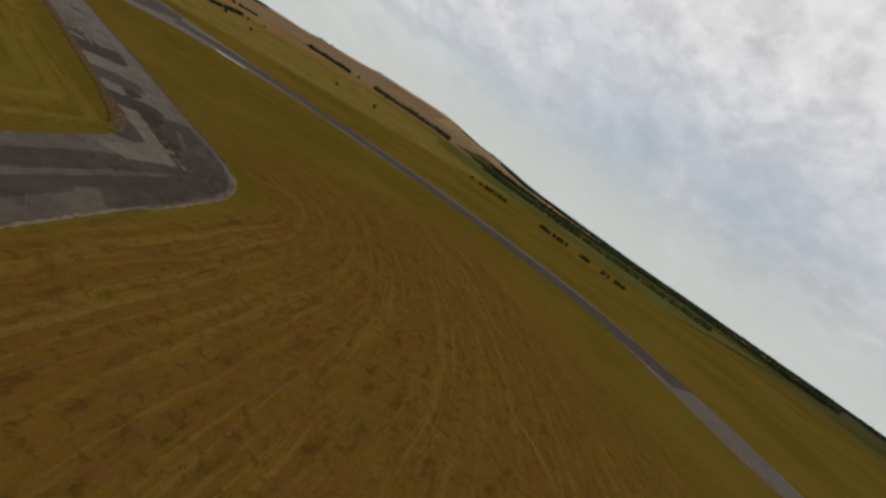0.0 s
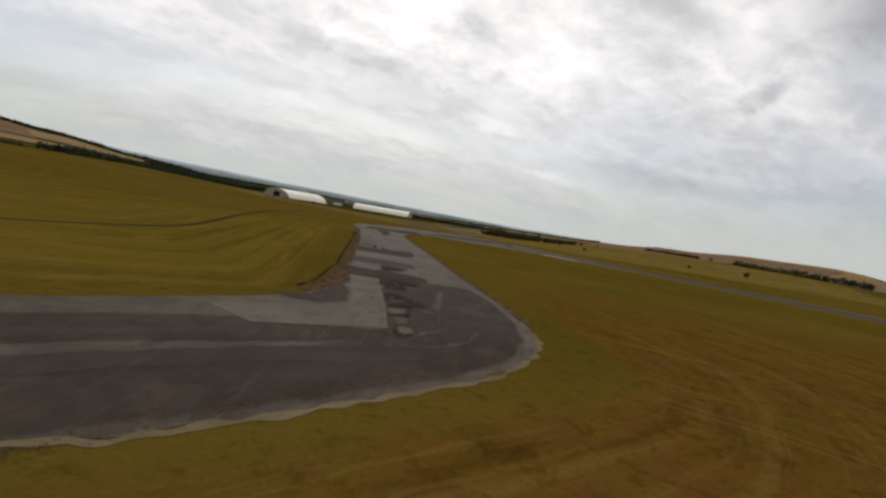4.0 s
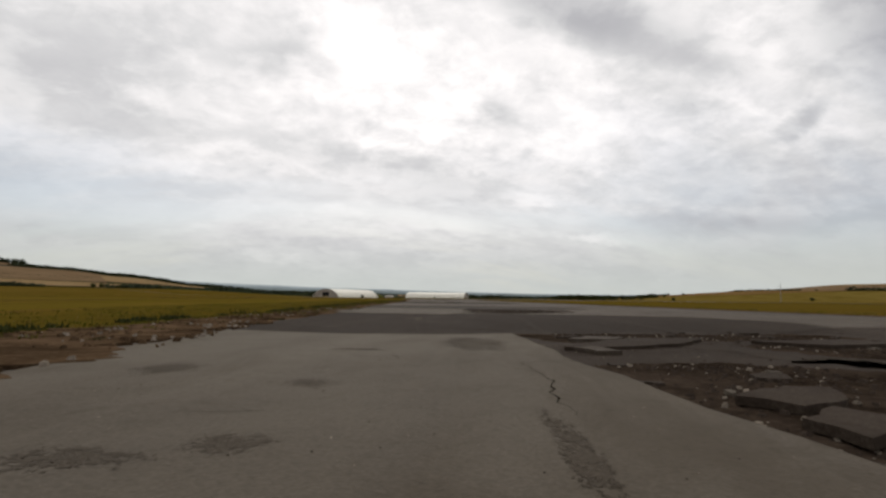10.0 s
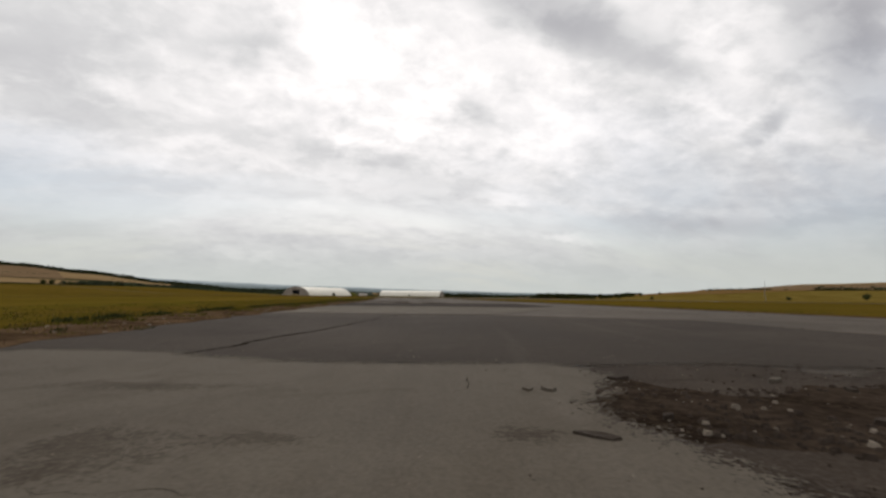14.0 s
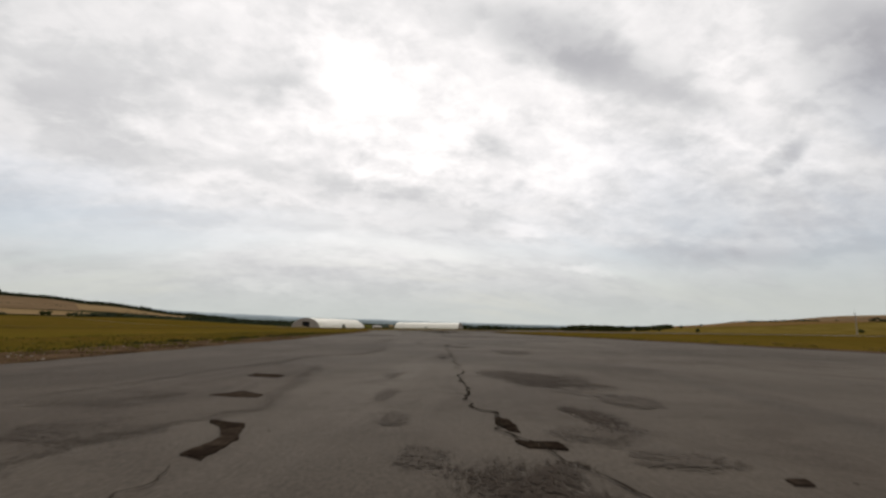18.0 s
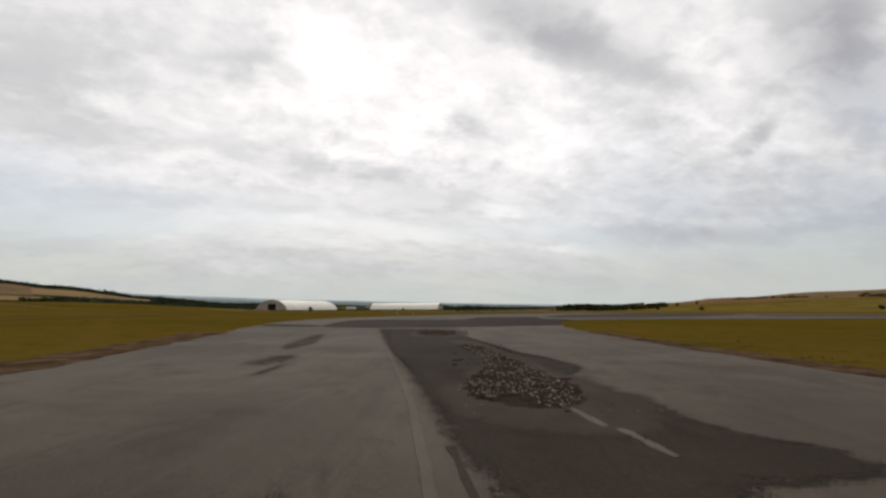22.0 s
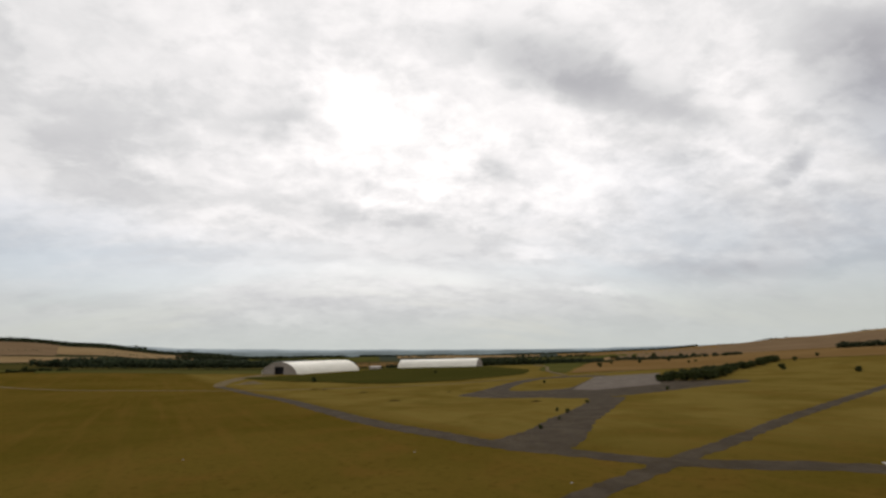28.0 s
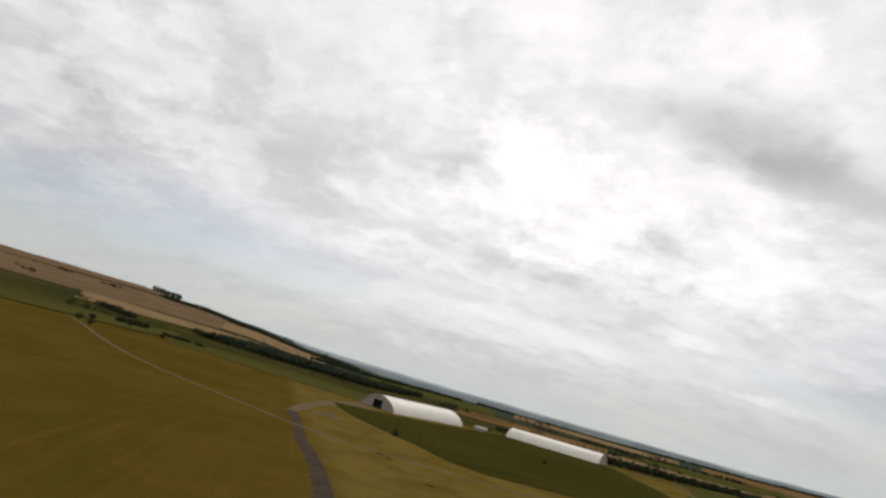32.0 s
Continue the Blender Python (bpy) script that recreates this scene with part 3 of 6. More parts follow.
        k = noise.noise(Vector((p.x * rough, p.y * rough, seed))) + 0.5 * noise.noise(Vector((p.x * rough * 3, p.y * rough * 3, seed + 7))) + 0.35 * noise.noise(Vector((p.x * rough * 9, p.y * rough * 9, seed + 3)))
        out.append(p + side * jitter * k)
    return out


def slab(bm, ring, z0, z1, drape=False):
    """A flat piece with a real edge, from z0 up to z1."""
    if drape:
        top = [bm.verts.new((p.x, p.y, land(p.x, p.y) + z1)) for p in ring]
    else:
        top = [bm.verts.new((p.x, p.y, z1)) for p in ring]
    low = [bm.verts.new((v.co.x, v.co.y, v.co.z - (z1 - z0))) for v in top]
    edges = []
    for i in range(len(ring)):
        j = (i + 1) % len(ring)
        bm.faces.new((low[i], low[j], top[j], top[i]))
        edges.append(bm.edges.get((top[i], top[j])))
    bmesh.ops.triangle_fill(bm, edges=edges, use_beauty=True, use_dissolve=False)
    for f in bm.faces:
        f.normal_update()
        if abs(f.normal.z) > 0.7 and f.normal.z < 0:
            f.normal_flip()


def sheet(name, points, mat, z=0.02, step=1.0, jitter=0.12, rough=0.9, seed=0.0, curved=True, parent=None):
    bm = bmesh.new()
    slab(bm, outline(points, step, jitter, rough, seed, curved), -0.05, z)
    return mesh_object(name, bm, mat, parent)


def ribbon(name, points, width, mat, z=0.02, step=2.0, jitter=0.3, rough=0.35, drape=False, parent=None):
    """A road along a line; width is one number or one for each point."""
    line = smoothed(points, step)
    n_pts = len(points)
    bm = bmesh.new()
    left, right = [], []
    for i, p in enumerate(line):
        q = line[min(i + 1, len(line) - 1)] - line[max(i - 1, 0)]
        side = Vector((-q.y, q.x, 0)).normalized()
        w = width if isinstance(width, (int, float)) else np.interp(i / (len(line) - 1) * (n_pts - 1), range(n_pts), width)
        a = noise.noise(Vector((p.x * rough, p.y * rough, 2.0))) * jitter
        c = noise.noise(Vector((p.x * rough, p.y * rough, 8.0))) * jitter
        for row, s in ((left, w / 2 + a), (right, -w / 2 - c)):
            v = p + side * s
            row.append(bm.verts.new((v.x, v.y, (land(v.x, v.y) if drape else 0) + z)))
    for i in range(len(line) - 1):
        bm.faces.new((left[i], right[i], right[i + 1], left[i + 1]))
    low = [bm.verts.new(v.co - Vector((0, 0, z + 0.05))) for v in left + right]
    k = len(left)
    for i in range(k - 1):
        bm.faces.new((left[i], left[i + 1], low[i + 1], low[i]))
        bm.faces.new((right[i + 1], right[i], low[k + i], low[k + i + 1]))
    return mesh_object(name, bm, mat, parent)


def far_ridge(radius, share, haze_tint, seed):
    """One of the ridges of far hills that close the view to the north, self-lit in haze colours."""
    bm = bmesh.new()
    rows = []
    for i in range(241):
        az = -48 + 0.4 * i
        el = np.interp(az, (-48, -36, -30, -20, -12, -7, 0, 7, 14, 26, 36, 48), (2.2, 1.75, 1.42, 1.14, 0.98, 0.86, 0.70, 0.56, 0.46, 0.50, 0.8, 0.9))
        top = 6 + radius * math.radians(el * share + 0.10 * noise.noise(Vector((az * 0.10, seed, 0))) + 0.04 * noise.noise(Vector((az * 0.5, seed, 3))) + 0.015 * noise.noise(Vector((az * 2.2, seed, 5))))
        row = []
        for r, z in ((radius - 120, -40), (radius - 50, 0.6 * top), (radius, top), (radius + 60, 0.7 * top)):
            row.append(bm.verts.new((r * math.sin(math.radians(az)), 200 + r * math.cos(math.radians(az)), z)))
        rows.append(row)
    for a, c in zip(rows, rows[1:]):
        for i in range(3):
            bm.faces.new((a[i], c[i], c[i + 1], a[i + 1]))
    m, n, b = material("haze_glow_hills", 1.0, spec=0.0)
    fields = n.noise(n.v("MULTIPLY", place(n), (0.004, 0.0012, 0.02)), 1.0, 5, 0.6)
    col = n.mix(n.step(fields, 0.40, 0.62), tuple(0.88 * v for v in haze_tint), tuple(1.08 * v for v in haze_tint))
    # black base: daylight and haze on the hills are put into the emission
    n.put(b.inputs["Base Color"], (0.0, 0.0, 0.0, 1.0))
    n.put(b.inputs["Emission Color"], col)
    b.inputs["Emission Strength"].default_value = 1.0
    return tagged(mesh_object("backdrop", bm, m), "far ridge of hills on the horizon, glowing in a painted haze blue-grey", "hills", kind="structure")


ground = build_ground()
# each ridge further back glows paler, as haze would turn it
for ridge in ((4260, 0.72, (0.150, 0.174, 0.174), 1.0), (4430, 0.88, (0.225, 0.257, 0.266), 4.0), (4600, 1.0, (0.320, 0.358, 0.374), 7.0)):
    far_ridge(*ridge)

# ---------------------------------------------------------------- paved ways
TAXI_LEFT = [(-150, -102), (-90, -54), (-29.5, -3.5), (-16.8, 7.6), (-11.2, 13.2), (-8.6, 18), (-7.5, 24), (-7.4, 32), (-7.7, 44), (-8.7, 54), (-10.7, 85), (-12.6, 110), (-14.2, 124), (-16.6, 151), (-18.9, 165), (-21.2, 178), (-23.0, 188), (-23.6, 198), (-22.2, 212), (-18.4, 224), (-12, 237), (-2.5, 252), (9, 268), (25, 286), (39, 301), (52, 303), (66, 290), (92, 252), (130, 206), (168, 162), (203, 100), (222, 30), (214, -30), (176, -110)]
TAXI_RIGHT = [(152, -98), (187, -24), (193, 28), (177, 85), (143, 137), (114, 178), (82, 198), (60, 208), (38, 207), (22, 206), (11.5, 203), (5.4, 195), (2.4, 185), (0.9, 174), (0.4, 165), (0.3, 152), (3.2, 122), (7.4, 84), (10.4, 50), (12.8, 31), (13.6, 18), (12.5, 9), (9.6, 2.8), (4.6, -3.2), (-8.0, -13.2), (-19.3, -21.0), (-80, -72), (-140, -120)]
taxiway = sheet("taxiway", TAXI_LEFT + TAXI_RIGHT, ASPHALT, 0.02, 1.2, 0.35, 0.5)
tagged(taxiway, "worn grey asphalt taxiway, patched, cracked and crumbling at its edges", "taxiway", kind="structure")
track_a = ribbon("road_west", [(54, 300), (50, 311), (38, 319), (26, 321), (14, 325), (4, 332), (-7, 340), (-22, 357), (-36, 373), (-57, 404), (-88, 450), (-117, 486), (-148, 530), (-164, 550), (-176, 572)], [7, 6, 5.5, 5.5, 6, 6, 6, 5.5, 5, 5, 5, 5, 5, 5.5, 6], TRACK, 0.024, 1.2, 0.9, 0.5)
tagged(track_a, "narrow old asphalt perimeter road with grassy edges", "road", kind="structure")
yard = ribbon("yard_track", [(-168, 556), (-184, 592), (-200, 640), (-212, 700), (-216, 760)], [7, 9, 12, 16, 22], CHALK, 0.12, 2.0, 1.6, 0.25, True)
tagged(yard, "pale dirt forecourt track leading to the hangar door", "track", kind="structure")
track_b = ribbon("road_cross", [(-120, 205), (-82, 238), (-56, 264), (-40, 275), (-31, 280), (-21, 287), (-12, 294), (0, 306), (10, 316), (21, 327), (38, 343), (65, 370), (117, 418), (165, 462), (230, 520)], 3.6, TRACK, 0.028, 1.2, 0.9, 0.5)
tagged(track_b, "narrow dark farm track across the grass", "track", kind="structure")
track_c = ribbon("path_chalk", [(-581, 690), (-364, 589), (-236, 546), (-162, 521), (-141, 515), (-105, 512), (-56, 517), (-26, 530), (-3, 548), (40, 582), (75, 608), (175, 711)], [3.4, 3.2, 3.2, 3.2, 3.0, 2.4, 2.4, 2.4, 2.4, 2.6, 3, 3], CHALK, 0.10, 1.5, 0.7, 0.5, True)
tagged(track_c, "pale earth farm path along the crop", "path", kind="structure")
track_d = ribbon("path_north", [(57, 596), (60, 690), (78, 808), (84, 960)], 3.2, CHALK, 0.4, 6.0, 0.8, 0.3, True)
tagged(track_d, "pale earth path running down between the fields", "path", kind="structure")
track_k = ribbon("road_old", [(-130, -10), (-90, 8), (-60, 27), (-49, 37), (-41.5, 58), (-44, 84), (-51, 122), (-56.5, 160), (-60, 200), (-60, 262)], 1.5, TRACK_EARTH, 0.022)
tagged(track_k, "narrow brown kinked track through the grass", "track", kind="structure")
track_n = ribbon("path_old", [(-54.5, 148), (-66, 152), (-80, 150), (-112, 140), (-160, 110)], 1.7, TRACK_EARTH, 0.026)
tagged(track_n, "faint brown wheel path through the grass", "path", kind="structure")
link = ribbon("road_link", [(-4, 335), (3, 347), (8, 358), (13, 371), (21, 387), (32, 412), (38, 430)], [18, 13, 11.5, 10.5, 10, 10, 14], TRACK, 0.032, 1.0, 1.2, 0.5)
tagged(link, "short worn asphalt road leading to a concrete pad", "road", kind="structure")
ring_road = sheet("road_ring", [(118, 488), (92, 470), (62, 446), (40, 431), (26, 427), (15, 432), (-1, 434), (-10, 441), (-15.5, 449), (-9, 465), (-1, 488), (5, 508), (22, 552), (50, 584), (78, 590), (86, 560), (100, 520), (127, 510), (129, 502)], TRACK, 0.022, 1.2, 0.9, 0.3)
tagged(ring_road, "dark worn loop road and apron round a grass island", "road", kind="structure")
island = sheet("grass_island", [(7, 476), (15, 466.5), (33, 476), (47, 508), (54, 527), (68, 570), (42, 566), (22, 531)], GRASS, 0.034, 1.2, 1.0, 0.35)
tagged(island, "rough green grass island inside the loop road", "grass", kind="structure")
pad = sheet("concrete_pad", [(34, 469), (41, 461), (81, 491), (123, 602), (71, 573)], CONCRETE, 0.06, 3.0, 0.5, 0.2, curved=False)
tagged(pad, "pale cracked concrete hardstanding beside the loop road", "concrete pad", kind="structure")


# ---------------------------------------------------------------- surface of the taxiway: patches, cracks, rubble
def flat(z):
    """Thin layers lie almost flush; only the relaid lane stands proud."""
    return z if z >= 0.05 else 0.02 + (z - 0.02) * 0.4


def patch(points, mat, z, jitter=0.10, rough=1.3, step=0.35, seed=0.0, curved=False, label="", fringe=None, feather=None):
    """A relaid or worn area; its edge is ragged and breaks up into small flecks."""
    long = max(max(p[0] for p in points) - min(p[0] for p in points), max(p[1] for p in points) - min(p[1] for p in points))
    ring = outline(points, min(step, max(0.06, long / 90)), jitter, rough, seed, curved)
    z = flat(z)
    bm = bmesh.new()
    slab(bm, ring, 0.0, z)
    reach = fringe if fringe is not None else (min(jitter * 1.3, 0.3) if mat in (ASPHALT_DARK, ASPHALT_BROWN) else 0.0)
    if reach > 0.04:
        rs = random.Random(int(seed * 10) + len(ring))
        for i in range(0, len(ring)):
            p, q = ring[i], ring[(i + 1) % len(ring)] - ring[i - 1]
            if q.length < 1e-6 or rs.random() < 0.35:
                continue
            side = Vector((q.y, -q.x, 0)).normalized()
            c = p + side * abs(rs.gauss(0, reach)) * rs.choice((-1, 1)) + q * rs.uniform(-0.5, 0.5)
            if inside(c.x, c.y, ring):
                continue
            r, k, turn, thin = reach * rs.uniform(0.04, 0.17), rs.choice((5, 6, 7)), rs.random() * 6.28, rs.uniform(0.35, 1.0)
            e1, e2 = q.normalized(), side
            top = []
            for a in range(k):
                t = turn + 6.283 * a / k
                v = c + e1 * math.cos(t) * r * rs.uniform(0.6, 1.3) + e2 * math.sin(t) * r * thin * rs.uniform(0.6, 1.3)
                top.append(bm.verts.new((v.x, v.y, z - 0.0012 - 0.0006 * (i % 3))))
            f = bm.faces.new(top)
            f.normal_update()
            if f.normal.z < 0:
                f.normal_flip()
            low = [bm.verts.new((v.co.x, v.co.y, 0.0)) for v in top]
            for a in range(k):
                m = (a + 1) % k
                bm.faces.new((low[a], low[m], top[m], top[a]))
    if z < 0.05 and long > 0.8 and mat not in (BROKEN, YELLOW, WHITE_PAINT):
        worn_rim(bm, ring, z, feather if feather is not None else min(1.0, 0.16 + 2.4 * jitter, 0.05 + 0.05 * long))
    return part("patch", bm, mat, taxiway, label)


def wear(points, mat, z, seed=0.0, fade=0.30):
    """A stain or thin worn film: densest in its middle, broken up towards its rim."""
    cx, cy = sum(p[0] for p in points) / len(points), sum(p[1] for p in points) / len(points)
    long = max(math.hypot(p[0] - cx, p[1] - cy) for p in points)
    short = min(max(p[k] for p in points) - min(p[k] for p in points) for k in (0, 1))
    ring = outline(points, max(0.05, long / 14), 0.11 * short, 1.6 / long, seed, True)
    bm = bmesh.new()
    layer = bm.verts.layers.float.new("worn")
    z = flat(z)
    mid = bm.verts.new((cx, cy, z))
    mid[layer] = fade
    rows = []
    for k, w in ((0.45, fade + 0.10), (0.85, fade + 0.25), (1.35, fade + 0.55)):
        row = []
        for p in ring:
            v = bm.verts.new((cx + (p.x - cx) * k, cy + (p.y - cy) * k, z))
            v[layer] = w
            row.append(v)
        rows.append(row)
    count = len(ring)
    for i in range(count):
        j = (i + 1) % count
        bm.faces.new((mid, rows[0][i], rows[0][j]))
        for a, c in zip(rows, rows[1:]):
            bm.faces.new((a[i], c[i], c[j], a[j]))
    for f in bm.faces:
        f.normal_update()
        if f.normal.z < 0:
            f.normal_flip()
    return part("stain", bm, mat, taxiway)


def oval(x, y, w, h):
    return [(x - w, y - 0.3 * h), (x - 0.2 * w, y - h), (x + 0.7 * w, y - 0.7 * h), (x + w, y + 0.4 * h), (x + 0.1 * w, y + 0.8 * h), (x - 0.6 * w, y + h)]


def worn_rim(bm, ring, z, wide):
    """Thin outer band of a layer, where it wears through to the one below."""
    layer = bm.verts.layers.float.new("worn")
    turn = 1 if sum(ring[i - 1].x * ring[i].y - ring[i].x * ring[i - 1].y for i in range(len(ring))) > 0 else -1
    step = sum((ring[i] - ring[i - 1]).length for i in range(len(ring))) / len(ring)
    reach = min(len(ring) // 6, max(1, int(0.9 * wide / step)))
    soft = [sum((ring[(i + k) % len(ring)] for k in range(-reach, reach + 1)), Vector((0, 0, 0))) / (2 * reach + 1) for i in range(0, len(ring), max(1, reach))]
    n_ring = len(soft)
    if n_ring < 5:
        return
    inner, outer = [], []
    for i, p in enumerate(soft):
        q = soft[(i + 1) % n_ring] - soft[i - 1]
        side = Vector((q.y, -q.x, 0)).normalized() * turn if q.length > 1e-6 else Vector((0, 0, 0))
        a, o = p - side * wide * 0.35, p + side * wide
        inner.append(bm.verts.new((a.x, a.y, z - 0.0003)))
        outer.append(bm.verts.new((o.x, o.y, z - 0.0006)))
        outer[-1][layer] = 1.0
    for i in range(n_ring):
        j = (i + 1) % n_ring
        f = bm.faces.new((inner[i], outer[i], outer[j], inner[j]))
        f.normal_update()
        if f.normal.z < 0:
            f.normal_flip()


def inside(x, y, ring):
    hit = False
    for i in range(len(ring)):
        (x1, y1), (x2, y2) = ring[i - 1][:2], ring[i][:2]
        if (y1 > y) != (y2 > y) and x < (x2 - x1) * (y - y1) / (y2 - y1) + x1:
            hit = not hit
    return hit


def crack(points, width, seed, z=0.030):
    """A crack: a narrow, wandering strip of dark soil."""
    line = smoothed(points, 0.04)
    z = flat(z)
    bm = bmesh.new()
    rows = []
    for i, p in enumerate(line):
        q = line[min(i + 1, len(line) - 1)] - line[max(i - 1, 0)]
        side = Vector((-q.y, q.x, 0)).normalized()
        c = p + side * (0.10 * noise.noise(Vector((p.x * 2, p.y * 2, seed))) + 0.045 * noise.noise(Vector((p.x * 9, p.y * 9, seed + 5))) + 0.02 * noise.noise(Vector((p.x * 31, p.y * 31, seed + 8))))
        w = width * (0.25 + 1.5 * abs(noise.noise(Vector((p.x * 6, p.y * 6, seed + 3))))) * min(1, i / 4 + 0.2, (len(line) - 1 - i) / 4 + 0.2)
        rows.append((bm.verts.new((c.x + side.x * w, c.y + side.y * w, z)), bm.verts.new((c.x - side.x * w, c.y - side.y * w, z))))
    for a, c in zip(rows, rows[1:]):
        bm.faces.new((a[0], a[1], c[1], c[0]))
    return part("crack", bm, CRACK, taxiway)


PALE, DARKP, BROWN = ASPHALT_LIGHT, ASPHALT_DARK, ASPHALT_BROWN
patch([(-0.5, 6.0), (-2.7, 34.0), (4, 36.6), (9.6, 37), (11.4, 30), (12.0, 18), (11.0, 9.6), (8.4, 3.6), (4.0, -2.2), (-6, -10), (-16, -17.6), (-16, -10), (-4, 0.4)], ASPHALT_BROWN, 0.0235, 0.5, 0.7, label="weathered asphalt")
patch([(-148, -101), (-90, -55), (-30, -5), (-17.4, 6.2), (-10, 8), (-2, 4), (4, -3), (-8, -12.6), (-19, -20.5), (-80, -71), (-139, -119)], ASPHALT_MID, 0.0215, 0.4, 0.5, label="weathered asphalt of the side arm")
# the worn, brown half beside the relaid lane, and the stained strips of the side arm
patch([(-0.5, 6.5), (-0.8, 12), (-1.4, 21), (-2.2, 28), (-2.7, 34.3), (2, 35.6), (6.5, 36), (8.4, 31), (9.0, 18), (8.0, 10.4), (6.0, 5.4), (3.0, 1.4), (0.2, 3.0)], BROWN, 0.026, 0.7, 0.6, label="brown weathered asphalt")
patch([(5.5, 30.5), (4.5, 21.8), (2.7, 15.8), (3.5, 16.3), (4.7, 20.5)], ASPHALT_MID, 0.032, 0.4, 2.6, 0.12)
patch([(-30, -9), (-15, 2), (-8, 5.0), (-3.7, 5.3), (-0.9, 6.2), (-0.8, 4.4), (-4, 2.0), (-13, -3.0), (-30, -14)], BROWN, 0.030, 0.5, 0.6)
patch([(-40, -25.5), (-24, -13.4), (-8, -2.4), (2, 1.2), (2, -0.2), (-9, -5), (-24, -16.6), (-40, -29)], DARKP, 0.028, 0.5, 0.6)
patch([(-30, -11.5), (-20, -4.6), (-10, 1.4), (-10, 0.4), (-20, -6.2), (-30, -13)], DARKP, 0.034, 0.5, 0.8)
patch([(-70, -52), (-40, -27), (-20, -12.6), (-20, -14.6), (-40, -31), (-70, -57)], BROWN, 0.027, 0.5, 0.3)
patch([(-11.4, 15.2), (-8.6, 16.2), (-7.3, 20), (-6.7, 26.2), (-5.3, 20.5), (-4.95, 16), (-5.4, 14.6), (-6.5, 13.6), (-9.0, 13.2)], BROWN, 0.030, 0.35, 0.9)
# pale relaid lane along the west side, with its wedge into the side arm
patch([(-0.4, 7.2), (-0.6, 10.7), (-0.95, 15.8), (-1.5, 22.1), (-1.9, 25.0), (-1.98, 26.2), (-1.95, 26.9), (-1.7, 27.35), (-1.5, 27.8), (-1.85, 28.2), (-2.12, 28.3), (-2.2, 29.0), (-2.35, 29.9), (-2.45, 30.8), (-2.52, 31.8), (-2.6, 32.6), (-2.68, 33.4), (-2.7, 33.9), (-3.2, 33.7), (-4.0, 33.55), (-4.9, 33.5), (-5.9, 33.75), (-6.8, 34.1), (-6.1, 29.9), (-5.3, 24), (-4.65, 19.7), (-4.35, 16.2), (-4.7, 14.2), (-5.8, 12.8), (-9.2, 10.8), (-14.4, 6.8), (-10.0, 3.2), (-3.7, 5.8)], PALE, 0.050, 0.09, label="pale relaid asphalt lane")
patch([(-3.1, 9.7), (-1.9, 9.3), (-1.7, 8.8), (-2.6, 8.7), (-3.2, 9.2)], ASPHALT_LIGHT, 0.056, 0.05)
# alternating dark and pale bands further along
patch([(-6.9, 33.4), (-4.5, 33.2), (-2.6, 33.5), (1.0, 34.8), (3.0, 36.2), (4.2, 38.5), (3.4, 41.6), (1.0, 42.4), (-3.0, 43.0), (-7.2, 42.6)], ASPHALT_NEW, 0.034, 0.25, 0.8)
patch([(-7.54, 43.6), (-6.54, 42.83), (-5.97, 42.5), (-5.2, 42.28), (-4.55, 42.23), (-3.9, 42.42), (-3.8, 42.65), (-3.7, 43.1), (-3.42, 43.33), (-3.3, 43.63), (-3.65, 44.2), (-3.3, 44.7), (-3.1, 45.3), (-3.35, 46.2), (-3.2, 47.0), (-3.45, 47.7), (-3.6, 48.2), (-3.25, 48.6), (-3.1, 49.2), (-3.3, 49.45), (-4.38, 49.33), (-5.2, 49.42), (-5.9, 49.7), (-6.54, 50.0), (-7.6, 50.1), (-7.9, 47), (-7.75, 45.0)], PALE, 0.0495, 0.10, 2.0, label="pale relaid asphalt patch")
patch([(-2.9, 43.1), (-1.6, 43.4), (-0.6, 45.0), (-0.3, 47.6), (-1.8, 49.6), (-3.0, 49.4), (-3.6, 47.6), (-3.0, 46.1)], BROWN, 0.036, 0.2, 1.6)
patch([(-8.3, 50.0), (-5.5, 49.7), (-3.6, 49.8), (0.5, 49.6), (2.6, 51), (2.0, 57.6), (-2.5, 59.6), (-9.0, 59.2)], DARKP, 0.033, 0.25, 0.8)
patch([(-9.0, 60), (-2.6, 60.0), (-1.2, 63), (1.2, 69), (-3.5, 70.2), (-9.6, 69.6)], PALE, 0.042, 0.22, 0.8)
patch([(-10.4, 82.5), (-9.8, 82.3), (-8.43, 81.84), (-7.7, 81.48), (-7.08, 81.32), (-6.52, 81.17), (-5.62, 80.81), (-5.27, 80.92), (-4.5, 81.2), (-3.61, 81.75), (-3.13, 81.93), (-1.88, 83.17), (0.0, 84.28), (2.2, 85.4), (2.6, 74), (0.4, 70.6), (-3.4, 70.9), (-9.8, 70.4)], ASPHALT_NEW, 0.034, 0.14, 1.2)
patch([(-6.55, 90.1), (-6.55, 88.0), (-6.45, 86.0), (-6.2, 84.7), (-5.9, 81.5), (-5.6, 80.95), (-5.3, 81.05), (-5.3, 82.0), (-5.22, 84.0), (-5.12, 86.2), (-5.2, 88.0), (-5.35, 90.1)], ASPHALT, 0.042, 0.10, 1.6)
patch([(-10.7, 90.2), (-6.7, 90.15), (-6.9, 87.6), (-7.0, 86.0), (-7.0, 84.0), (-8.5, 84.5), (-10.3, 86.0)], BROWN, 0.036, 0.16, 1.4)
patch([(-10.6, 85.4), (-8.6, 84.0), (-7.1, 83.4), (-6.8, 82.0), (-7.7, 81.75), (-8.5, 82.1), (-10.3, 82.7)], PALE, 0.031, 0.2, 1.4)
